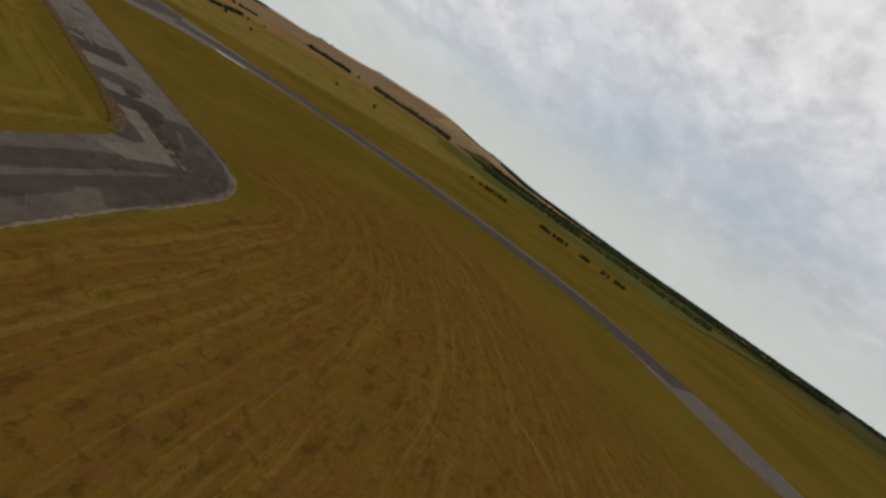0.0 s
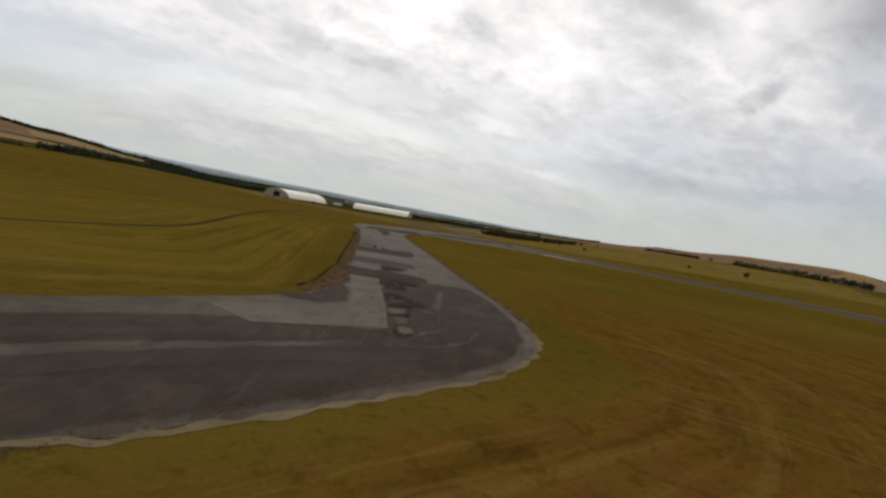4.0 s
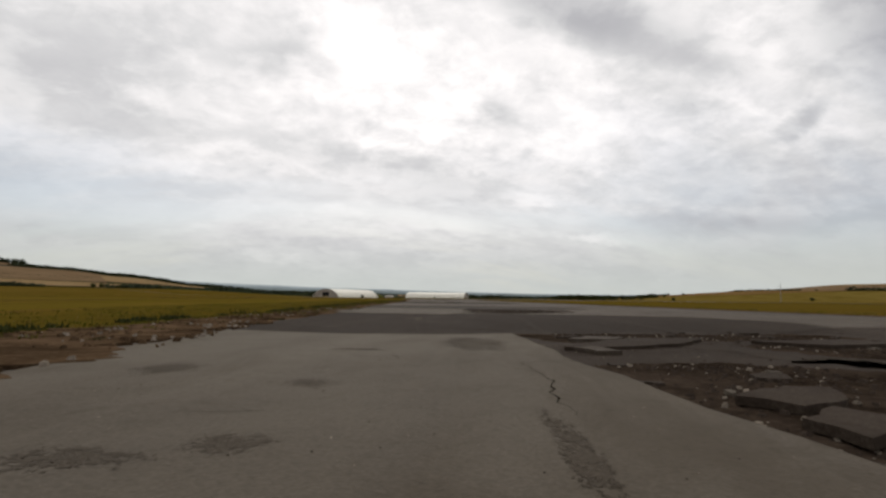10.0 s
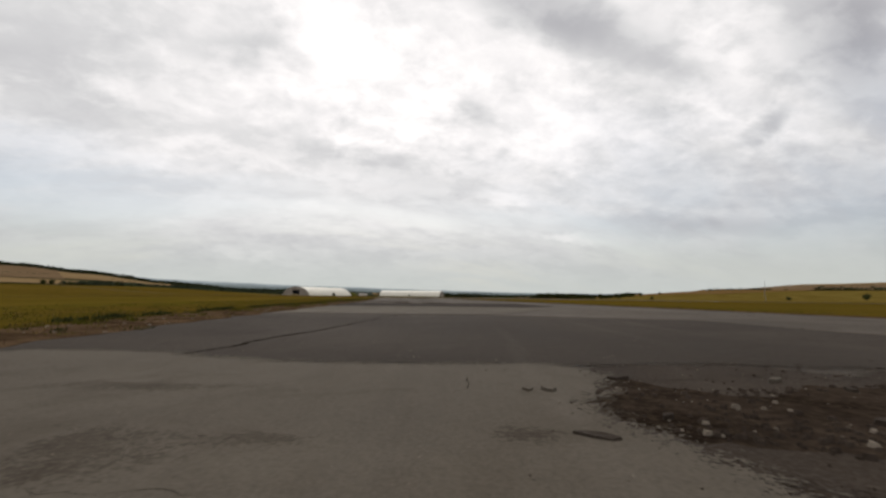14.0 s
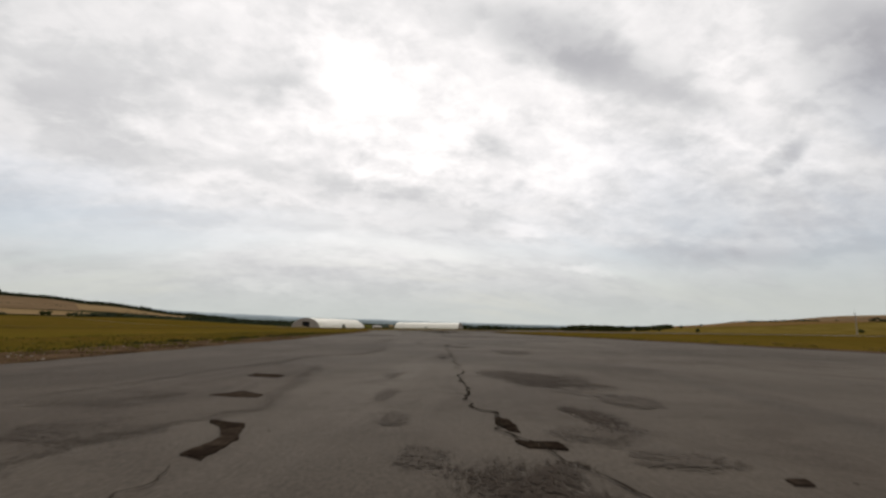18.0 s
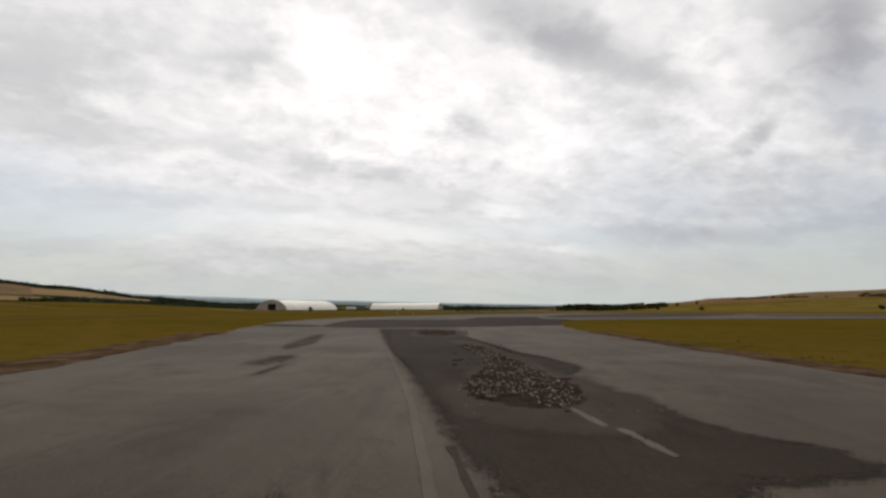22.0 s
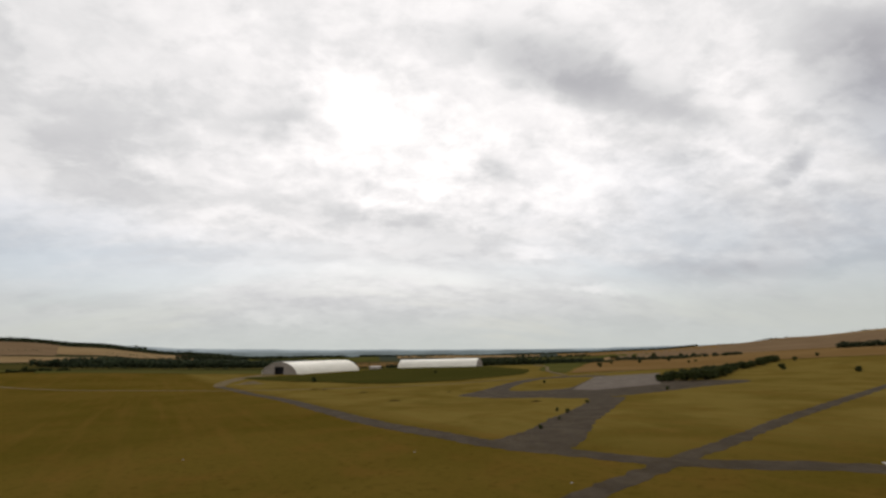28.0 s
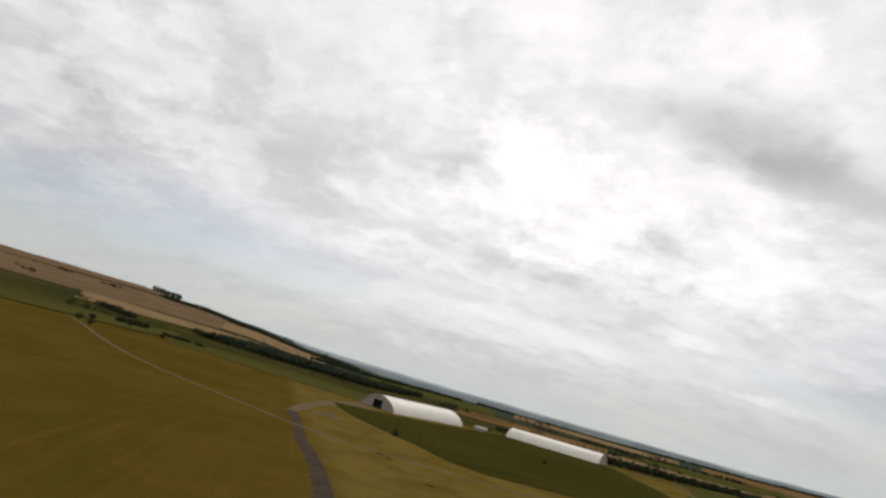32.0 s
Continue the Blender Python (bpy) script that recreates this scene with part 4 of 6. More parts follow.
patch([(-4.9, 91.5), (-1.2, 90.5), (1.4, 88.0), (0.6, 85.6), (-1.9, 83.9), (-3.2, 82.9), (-4.2, 85.0), (-4.7, 87.0)], ASPHALT, 0.031, 0.3, 1.0)
patch([(-10.8, 90.32), (-6.5, 90.2), (-5.3, 90.25), (-5.3, 90.38), (-6.5, 90.34), (-10.8, 90.5)], BROKEN, 0.0445, 0.04, 3.0, fringe=0.0)
patch([(-11.2, 97.5), (-7.6, 96.5), (-7.2, 93.5), (-7.8, 91.0), (-10.9, 91.0)], ASPHALT_MID, 0.027, 0.3, 1.2)
patch([(-8.7, 93), (-8.6, 95.6), (-8.2, 98.6), (-7.5, 99.5), (-7.55, 101.5), (-7.9, 104.2), (-9.8, 106), (-12.0, 108), (-11.4, 92)], ASPHALT_MID, 0.030, 0.10, 1.5)
for i, (x, y, w, h) in enumerate(((-6.46, 95.5, 0.10, 0.4), (-6.32, 94.0, 0.08, 0.35), (-6.15, 93.0, 0.08, 0.25), (-5.95, 92.2, 0.12, 0.2), (-5.15, 92.65, 0.24, 0.22), (-4.95, 92.2, 0.2, 0.16), (-4.6, 93.8, 0.2, 0.4), (-7.5, 92.5, 0.3, 0.3), (-8.1, 93.6, 0.35, 0.5), (-6.0, 99.0, 0.15, 0.9), (-5.95, 103.9, 0.16, 0.25), (-5.8, 103.5, 0.14, 0.14), (-4.6, 101.0, 0.4, 1.2), (-8.4, 110.0, 0.4, 1.6), (-6.2, 112.0, 0.25, 1.4), (-5.2, 116.0, 0.4, 1.4))):
    wear(oval(x, y, w, h), ASPHALT_MID, 0.0330 + 0.0004 * i, 230 + i)
wear([(-5.77, 92.13), (-5.41, 92.15), (-5.34, 91.86), (-5.2, 91.3), (-5.9, 91.2), (-5.83, 91.72)], ASPHALT_BROWN, 0.036, 4)
wear([(-5.51, 96.1), (-4.69, 95.9), (-4.43, 94.57), (-4.92, 94.3), (-5.31, 94.9)], ASPHALT_BROWN, 0.0345, 5)
wear([(-5.15, 93.5), (-4.9, 93.2), (-4.9, 92.7), (-5.1, 92.8)], ASPHALT_BROWN, 0.033, 6)
wear([(-6.0, 104.05), (-5.73, 103.9), (-5.5, 103.4), (-5.3, 103.0), (-5.75, 103.1), (-5.95, 103.6)], ASPHALT_BROWN, 0.032, 7)
patch([(-5.7, 106.5), (-5.5, 106.3), (-5.42, 105.75), (-5.62, 105.9)], BROWN, 0.034, 0.05, 8.0, 0.03, seed=8)
patch([(-6.1, 105.0), (-5.95, 105.0), (-5.93, 104.65), (-6.06, 104.6)], BROWN, 0.034, 0.04, 8.0, 0.03, seed=9)
wear([(-7.05, 106.9), (-6.85, 106.8), (-6.82, 106.2), (-6.98, 106.2)], ASPHALT_BROWN, 0.033, 10)
patch([(-9.8, 108.9), (-8.3, 107.9), (-8.0, 106.4), (-8.5, 104.4), (-11.6, 105.0), (-12.4, 109.0)], ASPHALT_MID, 0.029, 0.2, 1.5)
for i, (ring, h) in enumerate(((((-7.55, 93.75), (-7.16, 93.66), (-7.18, 93.8), (-7.42, 94.0)), 0.036), (((-7.08, 92.84), (-6.87, 92.76), (-6.76, 92.42), (-6.74, 92.08), (-6.86, 92.16), (-6.85, 92.46), (-6.95, 92.66)), 0.0366), (((-5.6, 93.05), (-5.52, 93.0), (-5.5, 92.66), (-5.58, 92.7)), 0.0372), (((-5.56, 92.5), (-5.38, 92.46), (-5.36, 92.34), (-5.52, 92.36)), 0.0378), (((-7.9, 95.4), (-7.5, 95.2), (-7.52, 95.0), (-7.86, 95.1)), 0.0384), (((-4.72, 91.98), (-4.66, 91.98), (-4.67, 91.92), (-4.73, 91.92)), 0.039))):
    patch(list(ring), BROKEN, h, 0.03, 5.0, 0.04, seed=60 + i, fringe=0.0)
patch([(-14.3, 122.9), (-14.06, 123.9), (-10.2, 123.3), (-9.2, 120.25), (-10.4, 120.15), (-11.1, 120.1)], BROWN, 0.030, 0.12, 1.4)
for i, (x, y, w) in enumerate(((-10.2, 120.15, 0.9), (-8.6, 119.8, 0.7), (-7.2, 119.7, 0.7), (-5.9, 119.75, 0.6), (-4.2, 119.9, 0.8))):
    wear(oval(x, y, w, 0.09), PALE, 0.0350 + 0.0006 * i, 280 + i)
patch([(-7.14, 117.14), (-6.96, 117.28), (-6.85, 117.0), (-7.03, 116.9)], CONCRETE, 0.034, 0.05, 5.0, 0.04)
patch([(-6.5, 121.1), (-4.75, 120.5), (-5.3, 119.2), (-5.7, 119.45)], BROWN, 0.033, 0.12, 2.0)
patch([(-6.5, 131), (-5.2, 126), (-4.7, 123.9), (-1.2, 121.2), (-3.2, 119.6), (-5.3, 119.4), (-5.8, 120.8), (-6.25, 124.4)], ASPHALT_MID, 0.028, 0.3, 1.2)
SEAM = [(-5.6, 116.9), (-5.75, 118.4), (-6.01, 120.1), (-6.3, 122.1), (-6.75, 126), (-7.0, 130), (-7.3, 134), (-7.65, 138), (-8.0, 143), (-8.4, 148.3), (-8.7, 151.5), (-9.4, 157), (-10.3, 165), (-11.0, 174)]
ribbon("patch", SEAM, 0.10, PALE, 0.0276, 0.3, 0.03, 2.5, parent=taxiway)
ribbon("patch", [(x + 0.3, y) for x, y in SEAM[4:10]], 0.07, BROWN, 0.0272, 0.3, 0.06, 1.5, parent=taxiway)
patch([(-9.84, 164.8), (-8.32, 152), (-7.87, 148.5), (-7.69, 147), (-7.3, 144), (-6.6, 141), (-6.25, 141.3), (-6.5, 145), (-6.35, 146.9), (-6.0, 147.4), (-4.9, 147.5), (-4.6, 148), (-5.3, 148.6), (-5.75, 150.9), (-5.83, 154.4), (-6.3, 161.3), (-7.4, 166)], ASPHALT_NEW, 0.040, 0.14, 1.5)
patch([(-5.2, 144.7), (-4.7, 143.8), (-4.2, 142.6), (-5.1, 142.6)], BROWN, 0.036, 0.15, 2.0)
patch([(-11.5, 175.7), (-8.0, 175.5), (-6.6, 165.1), (-5.9, 158.4), (-5.4, 156.9), (-5.0, 154.6), (-6.0, 152.8), (-8.5, 154.0), (-9.2, 157.6), (-9.9, 163), (-10.8, 170)], ASPHALT_NEW, 0.043, 0.12, 1.4)
patch([(-13.0, 159.6), (-13.0, 162.7), (-14.0, 169.2), (-13.6, 163)], BROWN, 0.034, 0.15, 1.4)
patch([(-17.6, 200.5), (-17.3, 190), (-16.2, 178.3), (-12.8, 177.1), (-8.2, 176.9), (-6.1, 177.6), (-4.1, 178.5), (-1.2, 180.0), (1.67, 181.3), (3.4, 187.6), (5.2, 194.5), (9.0, 201), (8.6, 206), (-2.7, 206), (-2.9, 203.5), (-6.4, 203.7), (-13, 204.2), (-16.0, 203.0)], ASPHALT_NEW, 0.040, 0.10, 0.8, label="newer dark asphalt patch")
patch([(-3.9, 193.0), (-3.26, 198.9), (-2.7, 203.4), (-3.9, 203.75), (-3.0, 209.6), (-1.7, 215.6), (-0.5, 220.4), (3.2, 222.0), (9.3, 224.0), (7.0, 213), (6.5, 205), (7.2, 199.6), (4.4, 193.6), (2.9, 187.2), (1.2, 181.8), (-0.6, 181.4), (-3.2, 186)], ASPHALT_BLACK, 0.048, 0.08, 0.8, label="newer black asphalt patch")
for i, (x, y, w, h) in enumerate(((-12.8, 212.5, 0.5, 3.0), (-10.8, 218.0, 0.5, 2.4), (-8.6, 210.0, 0.4, 3.4), (-6.4, 214.0, 0.4, 3.0), (-4.6, 208.0, 0.25, 2.4), (-14.6, 206.5, 0.5, 1.4), (-2.6, 224.0, 0.6, 3.0), (3.0, 232.0, 0.8, 3.5))):
    wear(oval(x, y, 1.3 * w, 1.7 * h), ASPHALT_MID, 0.0400 + 0.0006 * i, 260 + i)
patch([(-22.1, 185.8), (-17.2, 183.2), (-17.0, 180.2), (-21.2, 181)], ASPHALT_BLACK, 0.036, 0.2, 1.0)
patch([(-16.3, 178.0), (-12.8, 176.8), (-8.2, 176.55), (-6.1, 177.25), (-4.1, 178.15), (-1.2, 179.65), (2.0, 181.1), (1.9, 181.4), (-1.2, 180.0), (-4.1, 178.5), (-6.1, 177.6), (-8.2, 176.9), (-12.8, 177.1), (-16.2, 178.3)], JOINT, 0.049, 0.05, 1.2)
patch([(11.3, 227.2), (14.5, 237), (19, 244.6), (24.2, 258.2), (31, 263), (45, 280), (56, 288), (70, 275), (62, 250), (36, 226), (20, 216), (11, 214)], BROWN, 0.034, 0.4, 0.5)
patch([(-22.2, 187.5), (-17.4, 184.2), (-17.6, 193.4), (-16, 205), (-13, 216), (-17.2, 220), (-20.6, 210), (-22.2, 198)], PALE, 0.030, 0.25, 0.5)
for i in range(9):
    rs = random.Random(300 + i)
    y = rs.uniform(122, 176)
    x = -0.065 * y + rs.uniform(-5.0, 4.5)
    w, h = rs.uniform(0.15, 0.6), rs.uniform(0.4, 2.2)
    wear([(x - w, y - h), (x + w * 0.6, y - h * 0.9), (x + w, y + h * 0.5), (x + w * 0.1, y + h), (x - w * 0.8, y + h * 0.4)], ASPHALT_BROWN, 0.0290 + 0.0006 * i, 80 + i)
strip = ribbon("patch", [(58, 242), (88, 226), (116, 202), (146, 164), (176, 112), (196, 58), (204, 0), (192, -60)], 24, BROWN, 0.026, 3.0, 1.4, 0.2, parent=taxiway)
# paint
for i in range(8):
    a = Vector((-4.7 + 0.41 * i, 4.95 + 0.275 * i, 0))
    c = a + Vector((0.22, 0.15, 0)) * (1.2 if i % 3 else 0.8)
    q = (c - a).normalized() * 0.026
    patch([(a.x - q.y, a.y + q.x), (c.x - q.y, c.y + q.x), (c.x + q.y, c.y - q.x), (a.x + q.y, a.y - q.x)], YELLOW, 0.058, 0.02, 6.0, 0.06, label="worn yellow paint mark")
for y in (148.4, 149.5):
    x = -6.25 - 0.2 * (y - 148.4)
    patch([(x - 0.02, y + 0.5), (x + 0.01, y + 0.5), (x + 0.11, y - 0.5), (x + 0.08, y - 0.5)], PALE, 0.047, 0.02, 6.0, 0.08, label="faint worn white paint dash")
patch([(70, 206), (84, 196), (86, 199), (72, 209.5)], WHITE_PAINT, 0.030, 0.3, 1.0, label="worn white painted patch")
patch([(44.0, 318.6), (44.8, 318.2), (45.6, 320.8), (44.9, 321.1)], WHITE_PAINT, 0.066, 0.1, 1.0, label="worn white painted patch")
# cracks
crack([(-2.95, 30.9), (-2.7, 30.92), (-2.4, 31.0)], 0.008, 1, 0.054)
crack([(-5.2, 91.4), (-5.29, 91.84), (-5.36, 92.04), (-5.46, 92.36), (-5.56, 92.7), (-5.57, 93.18), (-5.72, 93.6), (-5.75, 95.5), (-5.8, 98), (-5.9, 100.5), (-6.0, 102.8), (-6.08, 103.35), (-6.2, 103.6), (-6.32, 104.36), (-6.5, 105.39)], 0.010, 2, 0.041)
crack([(-5.34, 27.55), (-4.91, 27.44), (-4.52, 27.37), (-4.16, 27.31), (-3.83, 27.33), (-3.17, 27.38), (-2.82, 27.5), (-2.43, 27.71), (-2.13, 28.0)], 0.013, 14, 0.054)
crack([(-6.76, 91.2), (-6.79, 91.67), (-6.82, 92.02)], 0.008, 15, 0.042)
crack([(-0.9, 17.1), (-0.3, 17.1), (0.6, 17.7), (1.8, 18.7), (3.0, 19.5)], 0.05, 16, 0.038)
crack([(-9.5, 108.4), (-8.07, 107.44), (-7.79, 105.95)], 0.03, 3)
crack([(-5.5, 78.2), (-5.59, 79.07), (-5.7, 79.58), (-5.89, 80.44)], 0.007, 4, 0.040)
crack([(-6.2, 50), (-5.4, 56), (-5.0, 60)], 0.03, 5, 0.046)
crack([(-6.78, 117.4), (-6.75, 117.2), (-6.69, 116.9), (-6.65, 116.65)], 0.012, 6, 0.034)
crack([(-9.9, 163), (-10.6, 170), (-10.9, 175.6)], 0.025, 7, 0.047)
crack([(-9.0, 142.2), (-8.4, 142.1), (-8.33, 141.7), (-8.28, 141.2)], 0.012, 8, 0.043)
crack([(3.2, 70), (1.6, 90), (-0.4, 116), (-2.0, 140)], 0.015, 9, 0.039)
crack([(-9.2, 100), (-10.0, 116), (-11.4, 132)], 0.012, 10, 0.037)
crack([(-12.6, 156.9), (-11.5, 156.5), (-9.7, 156.2), (-9.3, 156.0)], 0.03, 11, 0.042)
crack([(-8.0, 175.5), (-6.6, 165.1), (-5.9, 158.4), (-5.4, 156.8), (-5.1, 155.2)], 0.05, 12, 0.047)
crack([(-5.0, 66), (-5.4, 72), (-5.5, 76)], 0.02, 13, 0.046)
crack([(-4.25, 45.84), (-3.7, 45.8), (-3.1, 45.95)], 0.03, 17, 0.0499)
crack([(-3.9, 44.5), (-3.4, 44.45), (-2.95, 44.72)], 0.03, 18, 0.0499)
# stains, scuffs and fine cracks on the relaid lane and the patch
STAINS = ((-5.3, 30.4, 0.20, 0.30), (-4.13, 28.8, 0.14, 0.12), (-4.5, 28.64, 0.26, 0.10), (-3.02, 28.9, 0.06, 0.50), (-4.2, 29.9, 0.16, 0.14), (-3.25, 32.45, 0.36, 0.75), (-4.3, 31.65, 0.24, 0.12), (-3.7, 27.0, 0.16, 0.12), (-2.6, 26.6, 0.10, 0.3), (-4.6, 25.9, 0.3, 0.14),
          (-5.7, 48.55, 0.6, 0.12), (-5.2, 47.5, 0.32, 0.28), (-4.7, 47.6, 0.20, 0.10), (-3.8, 47.7, 0.16, 0.14), (-6.4, 45.4, 0.5, 0.25), (-4.4, 44.6, 0.3, 0.12), (-5.0, 46.6, 0.3, 0.2), (-3.4, 23.4, 0.2, 0.5), (-2.5, 19.0, 0.2, 0.8), (-3.6, 15.5, 0.3, 0.8), (-2.2, 12.0, 0.3, 0.6), (-6.5, 8.2, 1.2, 0.2), (-3.5, 11.2, 0.9, 0.16))
for i, (x, y, w, h) in enumerate(STAINS):
    wear(oval(x, y, w, h), STAINED, (0.0508 if y < 40 else 0.0500) + (0.0003 if y < 40 else -0.0001) * (i % 4) - (0 if y < 40 else 0.0001), 200 + i)
for i, (x, y, dx, dy) in enumerate(((-4.3, 29.9, 0.25, -0.3), (-4.0, 31.3, 0.12, -0.35), (-4.6, 29.2, 0.4, 0.1), (-5.2, 47.2, 0.5, -0.1), (-4.0, 48.4, 0.1, 0.7), (-2.9, 29.2, -0.05, 1.7), (-3.2, 24.6, 0.15, 1.4))):
    crack([(x, y), (x + 0.4 * dx + 0.03, y + 0.5 * dy), (x + dx, y + dy)], 0.004, 30 + i, 0.0535 if y < 40 else 0.0499)
# broken ground where the top layer has gone: outline, height, stones, plates
BROKEN_ZONES = [
    ([(-0.8, 15.4), (1.0, 15.8), (1.5, 13.6), (0.8, 11.4), (0.2, 10.6), (-0.3, 11.6), (-0.6, 12.8)], 0.034, 520, 30),
    ([(-0.9, 16.4), (0.1, 18.6), (1.7, 19.5), (2.2, 17.7), (1.1, 16.0), (-0.6, 15.7)], 0.035, 160, 14),
    ([(-1.5, 23.4), (-0.6, 23.8), (0.6, 23.2), (1.6, 21.4), (2.9, 19.6), (3.3, 18.0), (2.3, 17.4), (0.6, 19.4), (-0.7, 18.6), (-1.12, 20.2)], 0.0345, 700, 34),
    ([(0.3, 8.8), (1.3, 8.8), (1.6, 6.6), (0.9, 5.0), (0.1, 5.6), (0.0, 7.3)], 0.036, 260, 12),
    ([(-3.6, 48.2), (-3.1, 48.6), (-2.4, 48.6), (-1.0, 48.9), (0.2, 48.6), (-0.8, 47.4), (-2.0, 47.1), (-2.7, 47.4), (-3.2, 47.75)], 0.043, 1100, 40),
    ([(-2.0, 28.1), (-1.2, 28.7), (-0.4, 28.4), (-1.0, 27.2), (-1.8, 26.4), (-1.8, 26.9), (-1.35, 27.5), (-1.5, 27.9)], 0.042, 240, 10),
    ([(-2.2, 29.0), (-2.35, 30.4), (-2.3, 30.95), (-1.6, 31.15), (-0.6, 31.0), (0.8, 30.2), (1.0, 27.5), (-0.6, 26.6), (-1.9, 27.2)], 0.036, 1000, 46),
    ([(-2.65, 34.0), (-2.4, 33.0), (-1.6, 32.8), (-0.2, 33.3), (1.8, 33.9), (1.6, 34.6), (-0.4, 34.4), (-1.6, 34.2)], 0.039, 600, 30),
    ([(-0.4, 32.6), (0.6, 31.2), (2.4, 31.4), (2.6, 33.4), (1.0, 33.6)], 0.036, 420, 20),
    ([(-2.7, 46.2), (-2.0, 45.9), (-1.0, 46.4), (0.4, 47.5), (0.2, 46.2), (-0.6, 45.0), (-1.5, 44.1), (-2.15, 43.85), (-2.2, 44.6), (-2.85, 45.1)], 0.041, 1500, 40),
    ([(-6.28, 81.4), (-5.95, 81.6), (-6.02, 83.0), (-6.3, 84.6), (-6.45, 85.6), (-6.56, 86.74), (-6.6, 88.2), (-6.72, 90.0), (-7.1, 89.6), (-6.98, 87.65), (-7.0, 86.2), (-6.85, 85.0), (-6.78, 83.76), (-6.55, 82.0)], 0.045, 420, 5),
    ([(-4.9, 84.4), (-5.05, 85.7), (-5.08, 86.4), (-5.15, 87.6), (-4.95, 86.7), (-4.72, 86.1), (-4.55, 85.3), (-4.2, 84.4), (-3.4, 83.6), (-3.75, 82.0), (-4.24, 81.2), (-4.55, 81.3), (-4.75, 82.4)], 0.046, 420, 6),
    ([(-7.74, 152.05), (-7.3, 153.5), (-6.9, 157.0), (-7.3, 161.0), (-6.7, 161.0), (-6.3, 156.5), (-6.05, 153.2), (-5.9, 151.0), (-6.5, 150.0), (-7.24, 150.3), (-7.7, 151.2)], 0.047, 2600, 40),
    ([(-8.9, 171.5), (-8.2, 173.4), (-7.2, 173.0), (-6.9, 170), (-7.4, 167.6), (-8.8, 168.0)], 0.048, 500, 16),
]


def stone_into(verts, faces, x, y, z, r, seed):
    """A rough stone: a squashed, dented octahedron with its corners cut."""
    k = len(verts)
    rnd = random.Random(seed)
    ang = rnd.random() * 6.28
    for i in range(5):
        a = ang + i * 1.2566
        verts.append((x + math.cos(a) * r * rnd.uniform(0.7, 1.1), y + math.sin(a) * r * rnd.uniform(0.7, 1.1), z - 0.2 * r))
    for i in range(4):
        a = ang + 0.5 + i * 1.5708
        verts.append((x + math.cos(a) * r * rnd.uniform(0.4, 0.75), y + math.sin(a) * r * rnd.uniform(0.4, 0.75), z + r * rnd.uniform(0.4, 0.75)))
    t = k + 5
    faces += [(t, t + 1, t + 2, t + 3), (k, k + 1, t), (k + 1, t + 1, t), (k + 1, k + 2, t + 1), (k + 2, t + 2, t + 1), (k + 2, k + 3, t + 2), (k + 3, t + 3, t + 2), (k + 3, k + 4, t + 3), (k + 4, k, t + 3), (k, t, t + 3)]


def mesh_from(name, verts, faces, mat, parent=None):
    me = bpy.data.meshes.new(name)
    me.from_pydata(verts, [], faces)
    me.materials.append(mat)
    ob = new(name, me)
    if parent is not None:
        ob.parent = parent
    return ob


def build_rubble():
    rnd = random.Random(5)
    pale_v, pale_f, dark_v, dark_f = [], [], [], []
    for k, (ring, z, count, plates) in enumerate(BROKEN_ZONES):
        patch(ring, BROKEN, z, 0.30, 1.8, 0.12, seed=20 + k, curved=True, fringe=0.28, label="crumbled surface of dark soil and stones")
        xs, ys = [p[0] for p in ring], [p[1] for p in ring]
        cx, cy = sum(xs) / len(xs), sum(ys) / len(ys)
        patch([(cx + (p[0] - cx) * (1.08 if 70 < cy < 95 else 1.35), cy + (p[1] - cy) * (1.03 if 70 < cy < 95 else 1.3)) for p in ring], BROWN, z - 0.0012, 0.4, 1.6, 0.15, seed=120 + k, curved=True)
        done = 0
        while done < count * 2.2:
            x, y = rnd.uniform(min(xs) - 0.3, max(xs) + 0.3), rnd.uniform(min(ys) - 0.5, max(ys) + 0.5)
            near = inside(x, y, ring)
            if (not near and rnd.random() < 0.94) or noise.noise(Vector((x * 1.1, y * 0.9, 3.0))) < rnd.uniform(-0.45, 0.05):
                done += 0.1
                continue
            r = rnd.choice((0.004, 0.006, 0.008, 0.011, 0.016)) * rnd.uniform(0.7, 1.3) * (1.6 if y > 140 else 1.4 if y < 22 else 1.25 if y > 78 else 1.3)
            if not near:
                r *= 0.45
            pale = rnd.random() < (0.4 if y > 140 else 0.6 if y < 22 else 0.5 if y > 78 else 0.10)
            stone_into(pale_v if pale else dark_v, pale_f if pale else dark_f, x, y, flat(z) + 0.002, r, int(done * 7 + k * 1000))
            done += 1
        # flat fragments of the old surface
        done = 0
        while done < plates:
            x, y = rnd.uniform(min(xs) - 0.1, max(xs) + 0.1), rnd.uniform(min(ys) - 0.2, max(ys) + 0.2)
            if not inside(x, y, ring) and rnd.random() < 0.6:
                continue
            w, h = rnd.uniform(0.02, 0.11), rnd.uniform(0.015, 0.06)
            thick = rnd.uniform(0.005, 0.020)
            if done % 5 == 0:
                if 40 < y < 50:
                    done += 1
                    continue
                w, h, thick = rnd.uniform(0.08, 0.20), rnd.uniform(0.06, 0.13), rnd.uniform(0.010, 0.026)
            fragment(x, y, flat(z) + 0.003, w, h, rnd.uniform(-5, 5), rnd.random() * 6.28, thick, done + k * 100)
            done += 1
    # loose chips strewn over the lane
    for i in range(4200):
        y = rnd.choice((rnd.uniform(22, 52), rnd.uniform(22, 130)))
        x = -0.065 * y + rnd.uniform(-3.5, 2.0)
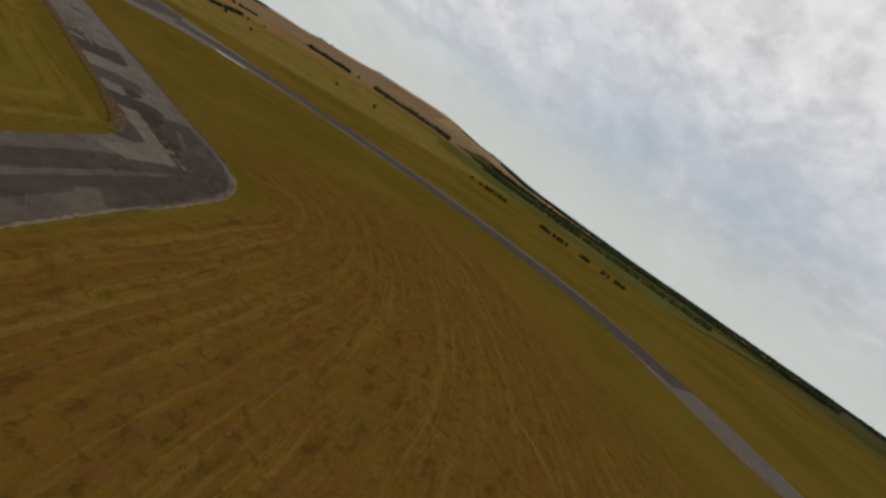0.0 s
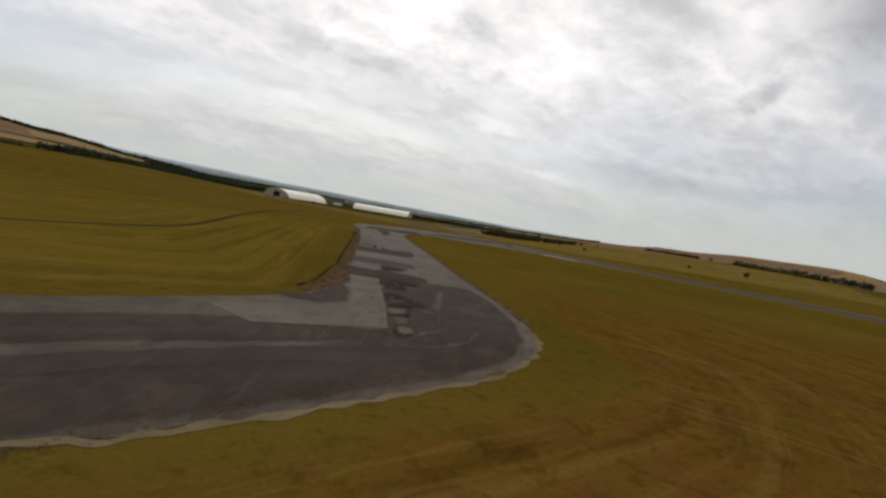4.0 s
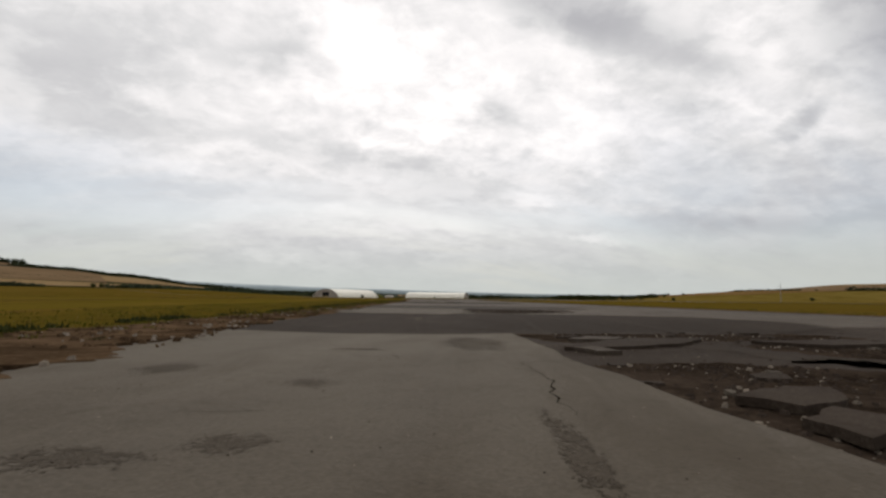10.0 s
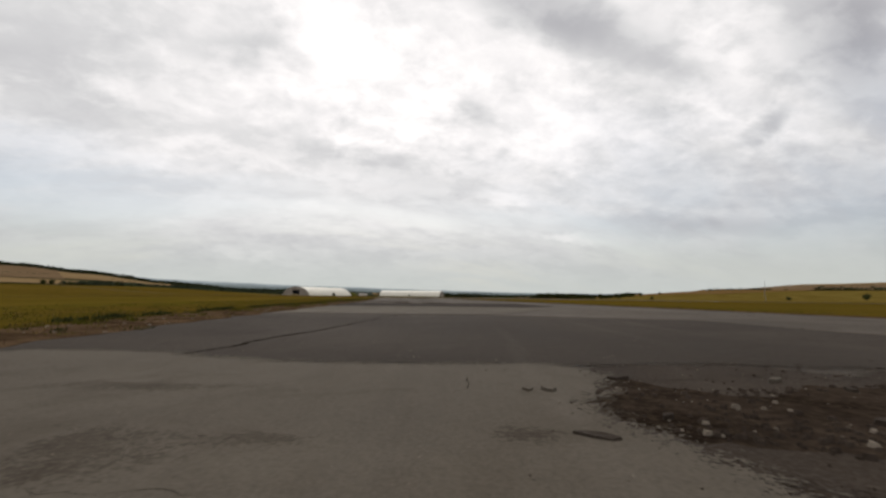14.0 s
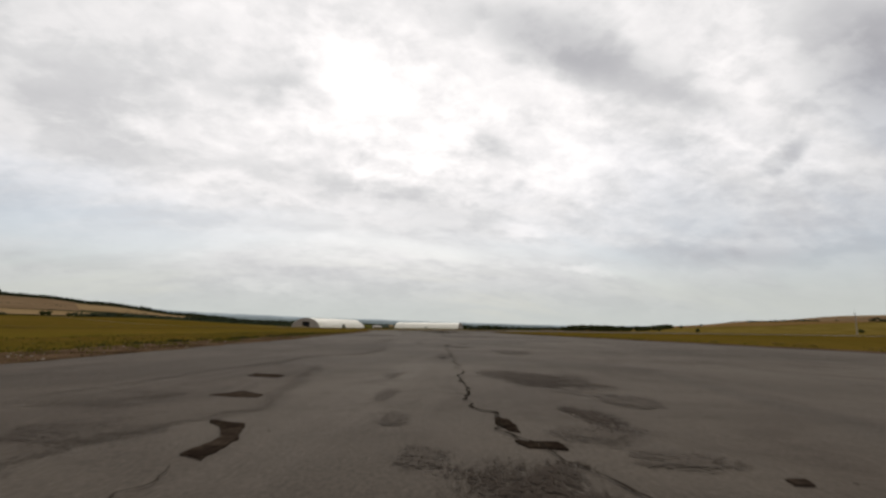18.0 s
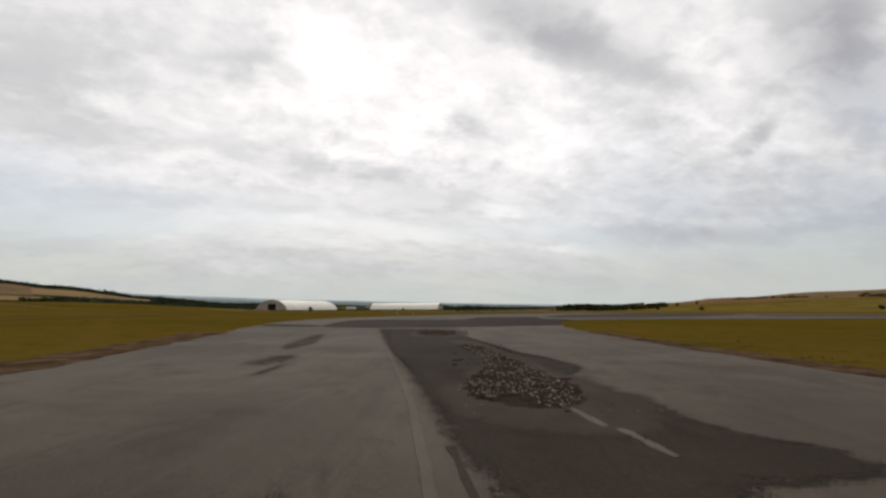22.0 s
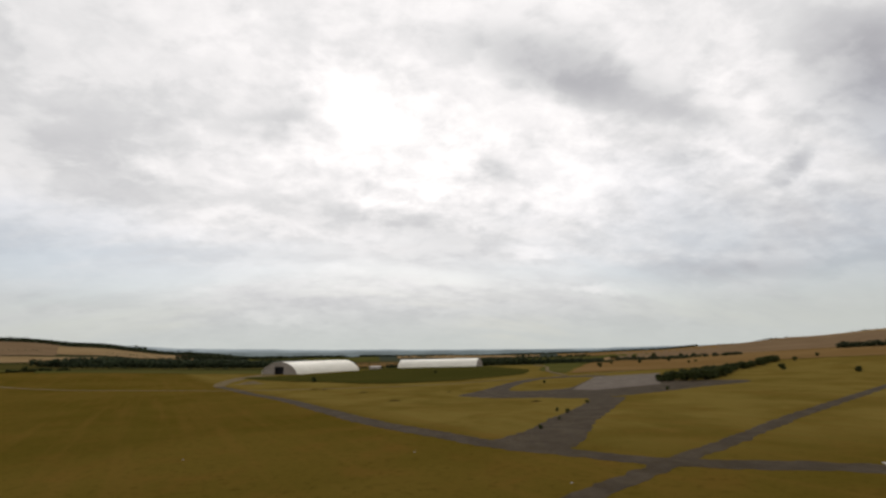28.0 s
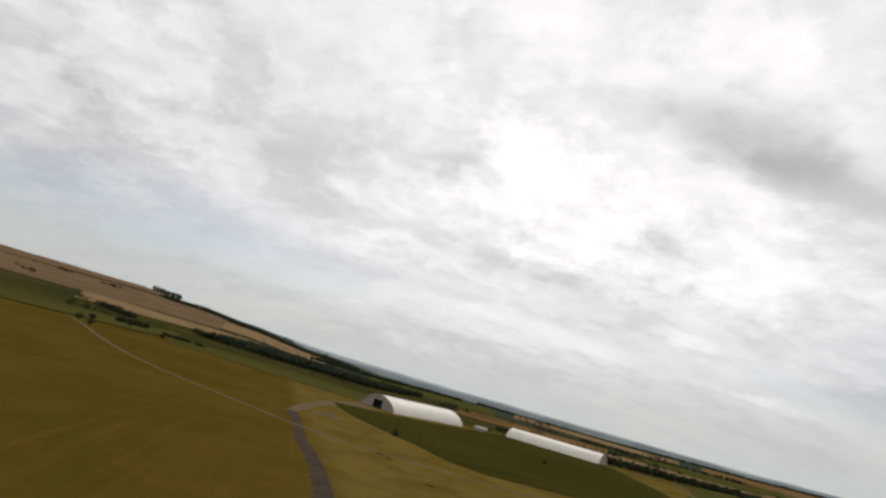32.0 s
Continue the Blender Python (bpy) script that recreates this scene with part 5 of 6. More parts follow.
        stone_into(pale_v if i % 3 else dark_v, pale_f if i % 3 else dark_f, x, y, 0.050 if y < 33.5 and -5.2 < x < -2.2 else 0.030, rnd.uniform(0.002, 0.006), 9000 + i)
    # pale gravel lying in two trains along the broken seams
    for k, line in enumerate((((-6.30, 83.2), (-6.45, 84.7), (-6.75, 85.7), (-7.15, 87.6)), ((-4.95, 86.6), (-4.75, 85.6), (-4.45, 84.9), (-4.1, 84.3), (-3.7, 83.5)))):
        for i in range(950):
            u = min(max(rnd.gauss(0.5, 0.24), 0.0), 0.999) * (len(line) - 1)
            (ax, ay), (bx, by) = line[int(u)], line[int(u) + 1]
            x, y = ax + (bx - ax) * (u % 1) + rnd.gauss(0, 0.10), ay + (by - ay) * (u % 1) + rnd.gauss(0, 0.12)
            white = rnd.random() < 0.8
            stone_into(pale_v if white else dark_v, pale_f if white else dark_f, x, y, 0.0325, 0.004 + 0.012 * rnd.random() ** 2.0, 30000 + 2000 * k + i)
    # a trail of grit worked out of the dark band, and grit along its crumbled edge
    for i in range(420):
        y = rnd.uniform(37.4, 41.6)
        stone_into(pale_v if i % 4 else dark_v, pale_f if i % 4 else dark_f, -4.35 - 0.2 * (y - 38.5) + rnd.gauss(0, 0.12), y, 0.0265, rnd.uniform(0.002, 0.006), 20000 + i)
    a = mesh_from("loose_stones", pale_v, pale_f, STONE)
    tagged(a, "pale loose stones strewn over the broken asphalt", "stones", kind="stuff")
    c = mesh_from("loose_gravel", dark_v, dark_f, STONE_DARK)
    tagged(c, "dark gravel lying in the crumbled asphalt", "gravel", kind="stuff")


def fragment(x, y, z, w, h, tilt, turn, thick, seed):
    """A broken plate of asphalt with a ragged outline."""
    rnd = random.Random(seed)
    k = rnd.choice((5, 6, 7))
    ring = [Vector((math.cos(6.283 * i / k + rnd.uniform(-0.3, 0.3)) * w * rnd.uniform(0.75, 1.15), math.sin(6.283 * i / k + rnd.uniform(-0.3, 0.3)) * h * rnd.uniform(0.75, 1.15), 0)) for i in range(k)]
    bm = bmesh.new()
    top = [bm.verts.new((p.x, p.y, thick + rnd.uniform(-0.003, 0.003))) for p in ring]
    low = [bm.verts.new((p.x * 1.06, p.y * 1.06, -0.01)) for p in ring]
    bm.faces.new(top)
    for i in range(k):
        j = (i + 1) % k
        bm.faces.new((low[i], low[j], top[j], top[i]))
    bm.transform(Matrix.Translation((x, y, z)) @ Euler((radians(tilt), radians(tilt * 0.7), turn)).to_matrix().to_4x4())
    return part("plate", bm, (ASPHALT, ASPHALT_BROWN, ASPHALT_LIGHT, ASPHALT_DARK, ASPHALT_BROWN)[seed * 7 % 5 if seed % 5 else 1], taxiway)


build_rubble()
for i, ring in enumerate(([(-0.6, 15.3), (0.9, 15.7), (0.7, 14.0), (-0.4, 13.4)], [(0.1, 11.8), (1.0, 12.0), (1.0, 10.2), (0.3, 9.8)], [(0.5, 8.4), (1.4, 8.6), (1.5, 6.8), (0.7, 6.4)], [(-0.9, 19.6), (0.6, 20.4), (0.8, 19.2), (-0.6, 18.6)])):
    patch(ring, (ASPHALT, ASPHALT_MID, ASPHALT, ASPHALT_BROWN)[i], 0.0375, 0.32, 3.0, 0.06, seed=150 + i, curved=True, fringe=0.2)
for i, (r, w) in enumerate(((5.2, 0.25), (6.6, 0.5), (8.0, 0.3), (9.6, 0.45))):
    arc = [(-0.5 + r * math.cos(a), 12.5 + 1.25 * r * math.sin(a)) for a in (-1.6 + 0.2 * k for k in range(8))]
    ribbon("patch", arc, w, (ASPHALT_MID, ASPHALT_BROWN)[i % 2], 0.0262 + 0.0004 * i, 0.3, 0.5, 0.9, parent=taxiway)
# large lifted plates of old asphalt among the rubble
for i, (pts, z, tilt) in enumerate(((((-2.35, 32.05), (-2.2, 32.4), (-1.4, 33.2), (-0.4, 33.4), (-0.8, 32.8), (-1.5, 32.3), (-2.1, 32.0)), 0.036, 0.4), (((-2.1, 33.0), (-1.8, 33.4), (-1.3, 33.3), (-1.7, 32.95)), 0.040, 0.3), (((-2.11, 29.6), (-1.7, 29.9), (-1.45, 29.9), (-1.6, 29.6), (-1.9, 29.45)), 0.052, 1.6), (((-0.5, 30.4), (0.0, 30.6), (0.3, 30.3), (-0.1, 30.1)), 0.040, -1.0), (((-2.07, 29.18), (-1.8, 29.4), (-1.7, 29.12), (-2.05, 28.9)), 0.056, -1.4), (((-2.3, 31.95), (-2.09, 32.1), (-1.95, 31.7), (-2.2, 31.6)), 0.042, 0.5), (((0.0, 33.0), (1.2, 33.4), (1.6, 32.8), (0.5, 32.5)), 0.042, -0.6), (((-1.6, 45.5), (-1.3, 45.65), (-1.2, 45.4), (-1.45, 45.3)), 0.044, 1.5), (((-4.6, 83.5), (-4.1, 83.6), (-4.1, 83.2), (-4.5, 83.1)), 0.050, 1.0), (((-4.0, 82.9), (-3.4, 82.9), (-3.5, 82.5), (-4.0, 82.5)), 0.046, 0.5))):
    cx, cy = sum(p[0] for p in pts) / len(pts), sum(p[1] for p in pts) / len(pts)
    bm = bmesh.new()
    slab(bm, outline([(p[0] - cx, p[1] - cy) for p in pts], 0.10, 0.07, 3.0, i * 1.7, False), -0.02, 0.022)
    bm.transform(Matrix.Translation((cx, cy, z)) @ Euler((radians(tilt), radians(tilt * 0.6), 0)).to_matrix().to_4x4())
    part("plate", bm, (ASPHALT_BROWN, ASPHALT_MID)[i % 2], taxiway, "lifted plate of old asphalt")

# ---------------------------------------------------------------- hangars
HANGAR_SKIN = plain_material("white_metal_sheet", (0.74, 0.70, 0.60), 0.55, 0, 0.10, 0.25)
HANGAR_END = plain_material("grey_metal_end", (0.30, 0.26, 0.22), 0.6, 0, 0.15, 0.5)
INTERIOR_SHADE = plain_material("interior_shade_black", (0.012, 0.012, 0.016), 0.9)


def arch(width, height, k=26):
    """Cross-section of an arched hangar: low upright sides and a round roof."""
    out = []
    for i in range(k + 1):
        a = math.pi * i / k
        out.append((-math.cos(a) * width / 2, (abs(math.sin(a)) ** 1.25) * height))
    return out


def hangar(name, corner, along_dir, length, width, height, doorway, label):
    ux, uy = along_dir
    base = tagged(new(name), label, "hangar")
    base.empty_display_size = 5
    # local x runs across the building, y along it
    base.matrix_world = Matrix(((uy, ux, 0, corner[0]), (-ux, uy, 0, corner[1]), (0, 0, 1, land(corner[0] + ux * length / 2, corner[1] + uy * length / 2) - 0.3), (0, 0, 0, 1)))
    sec = arch(width, height)
    bm = bmesh.new()
    k = 28
    rows = []
    for j in range(k + 1):
        y = length * j / k
        rows.append(([bm.verts.new((x, y, z)) for x, z in sec], [bm.verts.new((x * 0.985, y, z * 0.985)) for x, z in sec]))
    for (a, ai), (c, ci) in zip(rows, rows[1:]):
        for i in range(len(sec) - 1):
            bm.faces.new((a[i], a[i + 1], c[i + 1], c[i]))
            bm.faces.new((ai[i], ci[i], ci[i + 1], ai[i + 1]))
    part("roof", bm, HANGAR_SKIN, base, "white sheet-metal arched roof", True)
    for j in range(0, k + 1, 2):
        bm = bmesh.new()
        y = length * j / k
        ring = [[bm.verts.new((x * f, y + dy, z * f)) for x, z in sec] for f, dy in ((1.0, -0.12), (1.012, -0.12), (1.012, 0.12), (1.0, 0.12))]
        for a, c in zip(ring, ring[1:]):
            for i in range(len(sec) - 1):
                bm.faces.new((a[i], a[i + 1], c[i + 1], c[i]))
        part("rib", bm, HANGAR_SKIN, base)
    for y, has_door in ((0.4, doorway), (length - 0.4, False)):
        bm = bmesh.new()
        dw, dh = (width * 0.13, height * 0.62) if has_door else (0, 0)
        inner = [(-dw, 0), (-dw, dh), (dw, dh), (dw, 0)]
        for s in (-0.1, 0.1):
            vs = [bm.verts.new((x * 0.985, y + s, z * 0.985)) for x, z in sec]
            if has_door:
                mid = len(vs) // 2
                q = [bm.verts.new((x, y + s, z)) for x, z in inner]
                bm.faces.new(vs[:mid + 1] + [q[1], q[0]])
                bm.faces.new(vs[mid:] + [q[3], q[2]])
                bm.faces.new([vs[mid], q[2], q[1]])
            else:
                bm.faces.new(vs)
        part("end_wall", bm, HANGAR_END, base, "grey sheeted end wall")
        if has_door:
            bm = bmesh.new()
            for x in (-dw - 0.3, dw + 0.3):
                bmesh.ops.create_cube(bm, size=1, matrix=Matrix.Translation((x, y - 0.15, dh / 2)) @ Matrix.Diagonal((0.6, 0.5, dh, 1)))
            bmesh.ops.create_cube(bm, size=1, matrix=Matrix.Translation((0, y - 0.15, dh + 0.3)) @ Matrix.Diagonal((dw * 2 + 1.2, 0.5, 0.6, 1)))
            part("door_frame", bm, HANGAR_END, base, "steel door frame")
            # near-black panel inside the opening: the interior's shade put into its colour
            bm = bmesh.new()
            bmesh.ops.create_cube(bm, size=1, matrix=Matrix.Translation((0, y + 3, dh / 2)) @ Matrix.Diagonal((dw * 2 + 4, 0.2, dh + 2, 1)))
            part("doorway", bm, INTERIOR_SHADE, base, "near-black panel standing in for the shaded interior")
    return base


hangar("hangar", (-213.0, 773.5), (0.335, 0.942), 122, 48, 13.8, True, "white arched metal hangar with a dark open door")
hangar("hangar", (-103.7, 962.3), (0.959, -0.281), 115, 34, 12.0, False, "long white arched sheet-metal hangar standing across the far field")

def shed(x, y, turn, length, width, eaves, ridge):
    """A low gabled store shed."""
    base = tagged(new("store_shed"), "low grey sheeted store shed between the hangars", "shed")
    base.matrix_world = Matrix.LocRotScale((x, y, land(x, y)), Euler((0, 0, radians(turn))), (1, 1, 1))
    bm = bmesh.new()
    ring = [(-width / 2, 0), (-width / 2, eaves), (0, ridge), (width / 2, eaves), (width / 2, 0)]
    ends = [[bm.verts.new((u, v, z)) for v, z in ring] for u in (-length / 2, length / 2)]
    for e in ends:
        bm.faces.new(e)
    for i in (0, 3):
        bm.faces.new((ends[0][i], ends[0][i + 1], ends[1][i + 1], ends[1][i]))
    part("wall", bm, HANGAR_END, base)
    for side in (-1, 1):
        bm = bmesh.new()
        rows = [[bm.verts.new((u, side * v, z + dz)) for v, z in ((0.0, ridge), (width / 2 + 0.4, eaves - 0.3))] for dz in (0.05, 0.2) for u in (-length / 2 - 0.3, length / 2 + 0.3)]
        for a, c in ((0, 1), (3, 2), (0, 2), (1, 3)):
            bm.faces.new((rows[a][0], rows[a][1], rows[c][1], rows[c][0]))
        part("roof", bm, HANGAR_END, base)


shed(-133, 905, 20, 14, 8, 3.2, 4.8)

# ---------------------------------------------------------------- fields, draped over the land
def field(name, a, b, c, d, mat, label, off=0.25):
    """Four corners in order round the field."""
    n1 = max(2, int(max((Vector(b) - Vector(a)).length, (Vector(c) - Vector(d)).length) / 35))
    n2 = max(2, int(max((Vector(d) - Vector(a)).length, (Vector(c) - Vector(b)).length) / 35))
    bm = bmesh.new()
    rows = []
    for i in range(n1 + 1):
        u = i / n1
        row = []
        for j in range(n2 + 1):
            v = j / n2
            p = (Vector(a) * (1 - u) + Vector(b) * u) * (1 - v) + (Vector(d) * (1 - u) + Vector(c) * u) * v
            wob = 4.0 if i in (0, n1) or j in (0, n2) else 0.0
            x = p.x + wob * noise.noise(Vector((p.x / 60, p.y / 60, 0.0)))
            y = p.y + wob * noise.noise(Vector((p.x / 60, p.y / 60, 9.0)))
            r = math.hypot(x, y - 200)
            row.append(bm.verts.new((x, y, land(x, y) + off + (0.0009 * r if r > 650 else 0))))
        rows.append(row)
    for r1, r2 in zip(rows, rows[1:]):
        for j in range(n2):
            bm.faces.new((r1[j], r2[j], r2[j + 1], r1[j + 1]))
    for f in bm.faces:
        f.normal_update()
        if f.normal.z < 0:
            f.normal_flip()
    ob = mesh_object(name, bm, mat, smooth=True)
    return tagged(ob, label, "field", kind="structure")


def polar(az, r):
    return (r * math.sin(radians(az)), 200 + r * math.cos(radians(az)))


def sector(az0, az1, r0, r1, mat, label, name="field", skew=0.0):
    return field(name, polar(az0, r0), polar(az1, r0 + skew), polar(az1, r1 + skew), polar(az0, r1), mat, label)


field("field_crop", (-178, 640), (-74, 553), (32, 632), (-10, 760), CROP, "dark green crop in front of the hangars", 0.30)
field("field_crop", (-74, 551), (-52, 547), (-16, 565), (31, 631), CROP, "dark green crop in front of the hangars", 0.28)
field("field_crop", (-212, 684), (-178.5, 641), (-10.5, 761), (-150, 800), CROP, "dark green crop in front of the hangars", 0.32)
field("field_crop", (-10, 761), (32.5, 633), (50, 740), (14, 900), CROP, "dark green crop in front of the hangars", 0.30)
field("field_crop", (-150.5, 801), (-10.5, 762), (13.5, 901), (-112, 930), CROP, "dark green crop in front of the hangars", 0.34)
field("field_wheat", (68, 636), (268, 706), (900, 900), (300, 1420), WHEAT, "ripe brown wheat running up to the skyline", 0.35)
field("field_wheat", (269, 705), (352, 640), (920, 660), (902, 898), WHEAT, "ripe brown wheat on the eastern rise", 0.35)
field("field_stubble", (52, 690), (66, 640), (296, 1416), (110, 1010), PASTURE, "rough pasture beyond the pad")
sector(1, 15, 1130, 1500, STUBBLE, "pale stubble field in the valley")
sector(-14, 2, 1350, 1800, WHEAT, "brown wheat field in the valley")
sector(4, 20, 1560, 2100, PASTURE, "green field on the far slope")
sector(-24, -10, 1900, 2500, PASTURE, "green field on the far slope")
sector(-8, 8, 2200, 2800, STUBBLE, "pale stubble field on the far slope")
sector(10, 26, 2200, 3000, WHEAT, "brown wheat field on the far slope")
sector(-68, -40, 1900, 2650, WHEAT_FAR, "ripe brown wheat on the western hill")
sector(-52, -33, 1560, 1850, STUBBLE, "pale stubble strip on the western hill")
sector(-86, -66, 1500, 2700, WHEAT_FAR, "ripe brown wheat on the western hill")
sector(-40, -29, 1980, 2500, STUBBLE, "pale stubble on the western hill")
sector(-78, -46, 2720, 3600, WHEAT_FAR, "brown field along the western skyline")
sector(-75, -42, 720, 1250, PASTURE, "green pasture between dark hedges")
sector(-40, -22, 640, 880, PASTURE, "green pasture between dark hedges")
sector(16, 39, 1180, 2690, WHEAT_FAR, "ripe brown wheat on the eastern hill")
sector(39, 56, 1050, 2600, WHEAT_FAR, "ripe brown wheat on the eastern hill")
sector(24, 50, 2700, 3700, STUBBLE, "pale stubble along the eastern skyline")
sector(60, 78, 640, 1100, PASTURE, "green pasture beyond the airfield")
sector(80, 104, 620, 1050, PASTURE, "green pasture beyond the airfield")
sector(62, 100, 1300, 2100, PASTURE, "green fields of the valley")
sector(48, 76, 2000, 2900, STUBBLE, "pale fields across the valley")
sector(82, 115, 2300, 3200, WHEAT, "brown fields across the valley")


# ---------------------------------------------------------------- trees, shrubs, woods
def leaf_cloud(bm, centre, radii, count, size, rnd):
    """Small leaf sprays set round a lump."""
    for _ in range(count):
        d = Vector((rnd.gauss(0, 1), rnd.gauss(0, 1), rnd.gauss(0, 1))).normalized()
        k = rnd.uniform(0.72, 1.08)
        p = Vector((centre[0] + d.x * radii[0] * k, centre[1] + d.y * radii[1] * k, max(centre[2] + d.z * radii[2] * k, 0.05)))
        a = Vector((rnd.gauss(0, 1), rnd.gauss(0, 1), rnd.gauss(0, 0.6))).normalized()
        b = d.cross(a)
        if b.length < 0.1:
            continue
        b.normalize()
        s = size * rnd.uniform(0.6, 1.3)
        vs = [bm.verts.new(p + a * s * u + b * s * v) for u, v in ((-0.9, 0), (0, -0.45), (0.9, 0.1), (0.1, 0.5))]
        bm.faces.new(vs)


def shrub_meshes(seed, wide, high, lumps, leaves, size, trunk):
    rnd = random.Random(seed)
    bm = bmesh.new()
    for i in range(lumps):
        a = rnd.random() * 6.28
        q = rnd.uniform(0.0, 0.62) * wide / 2
        z = trunk + rnd.uniform(0.22, 0.80) * (high - trunk)
        r = rnd.uniform(0.24, 0.40) * min(wide, high)
        core = bmesh.ops.create_icosphere(bm, subdivisions=1, radius=1, matrix=Matrix.Translation((math.cos(a) * q, math.sin(a) * q, max(z, r * 0.5))) @ Matrix.Diagonal((r * 0.8, r * 0.8, r * 0.66, 1)))
        for v in core["verts"]:
            v.co += Vector((rnd.uniform(-1, 1), rnd.uniform(-1, 1), rnd.uniform(-1, 1))) * r * 0.16
            v.co.z = max(v.co.z, 0.02)
        leaf_cloud(bm, (math.cos(a) * q, math.sin(a) * q, max(z, r * 0.6)), (r, r, r * 0.85), leaves, size, rnd)
    crown = bpy.data.meshes.new("crown")
    bm.to_mesh(crown)
    bm.free()
    bm = bmesh.new()
    limbs = [((0, 0, 0), (rnd.uniform(-.1, .1), rnd.uniform(-.1, .1), trunk + 0.35 * (high - trunk)), 0.035 * high)]
    for i in range(4):
        a = i * 1.57 + rnd.random()
        limbs.append((limbs[0][1], (math.cos(a) * wide * 0.26, math.sin(a) * wide * 0.26, high * rnd.uniform(0.55, 0.8)), 0.014 * high))
    for p, q, r in limbs:
        p, q = Vector(p), Vector(q)
        m = Matrix.Translation((p + q) / 2) @ (q - p).to_track_quat("Z", "Y").to_matrix().to_4x4()
        bmesh.ops.create_cone(bm, cap_ends=True, segments=7, radius1=r, radius2=r * 0.5, depth=(q - p).length, matrix=m)
    stem = bpy.data.meshes.new("trunk")
    bm.to_mesh(stem)
    bm.free()
    crown.materials.append(LEAF)
    stem.materials.append(BARK)
    return crown, stem


SHRUBS = [shrub_meshes(11 + i, 4.2, 3.2, 7, 46, 0.34, 0.15) for i in range(3)]
TREES = [shrub_meshes(31 + i, 6.0, 7.0, 9, 60, 0.46, 1.4) for i in range(3)]


def plant(kind, x, y, scale, label, category, group="", turn=None, flat=1.0):
    meshes = (SHRUBS if kind == "shrub" else TREES)[int(abs(x * 7.3 + y * 3.1)) % 3]
    base = tagged(new(kind), label, category, group)
    base.matrix_world = Matrix.LocRotScale((x, y, land(x, y)), Euler((0, 0, (x * 1.7 + y) % 6.28)), (scale * flat, scale, scale))
    for nm, me in zip(("crown", "trunk"), meshes):
        ob = new(nm, me)
        ob.parent = base
    return base


def plant_row(points, gap, scale, label, category, group, kind="shrub", loose=1.0, seed=1, gaps=-9.0):
    rnd = random.Random(seed)
    for p in smoothed(points, gap):
        if noise.noise(Vector((p.x * 0.045, p.y * 0.045, seed * 3.1))) < gaps:
            continue
        plant(kind, p.x + rnd.uniform(-loose, loose), p.y + rnd.uniform(-loose, loose), scale * rnd.uniform(0.75, 1.25), label, category, group)


plant_row([(89, 510), (100, 512), (112, 516), (136, 548), (160, 583)], 2.1, 1.35, "dense dark green shrub in the hedge beside the pad", "shrub", "hedge by the pad", loose=2.6, seed=3)
plant_row([(96, 520), (118, 540), (150, 580), (200, 635), (262, 698)], 3.0, 1.45, "dense dark green shrub in the hedge beside the pad", "shrub", "hedge by the pad", loose=2.2, seed=4)
plant_row([(-620, 880), (-560, 850), (-510, 815), (-470, 800)], 4.4, 1.3, "dark green shrub of a short thick hedge", "shrub", "short hedge in the west", loose=1.6, seed=5)
plant_row([(-786, 934), (-768, 948), (-750, 960)], 3.2, 2.7, "tall dark shrub of a round copse", "shrub", "round copse in the west", loose=2.6, seed=8)
for x, y, s, kind in ((-437, 628, 0.8, "tree"), (-690, 880, 1.6, "shrub"), (-118, 590, 1.2, "shrub"), (-40, 700, 0.8, "shrub"), (206, 600, 1.4, "shrub"), (226, 560, 1.2, "shrub"),
                      (15, 386, 0.38, "shrub"), (13, 390, 0.32, "shrub"), (3.5, 358, 0.32, "shrub"), (10, 371, 0.25, "shrub"), (26, 409, 0.35, "shrub"), (30, 520, 0.5, "shrub"), (70, 456, 0.5, "shrub"), (124, 759, 1.4, "shrub"),
                      (300, 1180, 1.5, "tree"), (352, 1220, 1.7, "tree"), (420, 1260, 1.2, "tree"), (450, 1270, 1.1, "tree"), (250, 900, 1.0, "tree"), (380, 1010, 1.0, "tree"), (620, 900, 1.2, "tree"), (560, 700, 0.9, "tree"), (300, 700, 0.6, "tree"),
                      (378, 471, 1.0, "tree"), (330, 500, 1.2, "shrub"), (-520, 690, 1.1, "tree"), (-470, 640, 1.0, "tree"), (-430, 700, 0.9, "tree")):
    plant(kind, x, y, s, "lone round dark green %s standing in the grass" % ("bush" if kind == "shrub" else "tree"), "bush" if kind == "shrub" else "tree")

for az, r, size in ((14.8, 700, 0.62), (17.5, 700, 0.80), (21.7, 640, 0.50), (22.3, 650, 0.45), (29.6, 560, 0.62)):
    x, y = -12 + r * math.sin(radians(az)), 190 + r * math.cos(radians(az))
    plant("tree", x, y, size, "lone round dark green tree on the grassy crest", "tree", "trees on the crest")
plant_row([(430, 300), (452, 230), (458, 150), (440, 60)], 2.8, 1.3, "dark shrub of a hedge along the eastern fence", "shrub", "eastern hedge", loose=3.5, seed=7, gaps=-0.02)


def wood(points, width, high, gap, seed, label, mat=None):
    """A far wood: very many leaf sprays over a canopy of trees, as one mass."""
    rnd = random.Random(seed)
    verts, faces = [], []
    for p in smoothed(points, gap):
        rows = max(1, int(width / (high * 0.7)))
        for k in range(rows):
            x = p.x + rnd.uniform(-0.5, 0.5) * gap * 1.6
            y = p.y + (k - (rows - 1) / 2) * high * 0.7 + rnd.uniform(-2, 2)
            h = high * rnd.uniform(0.72, 1.12)
            z0, r = land(x, y), h * rnd.uniform(0.36, 0.5)
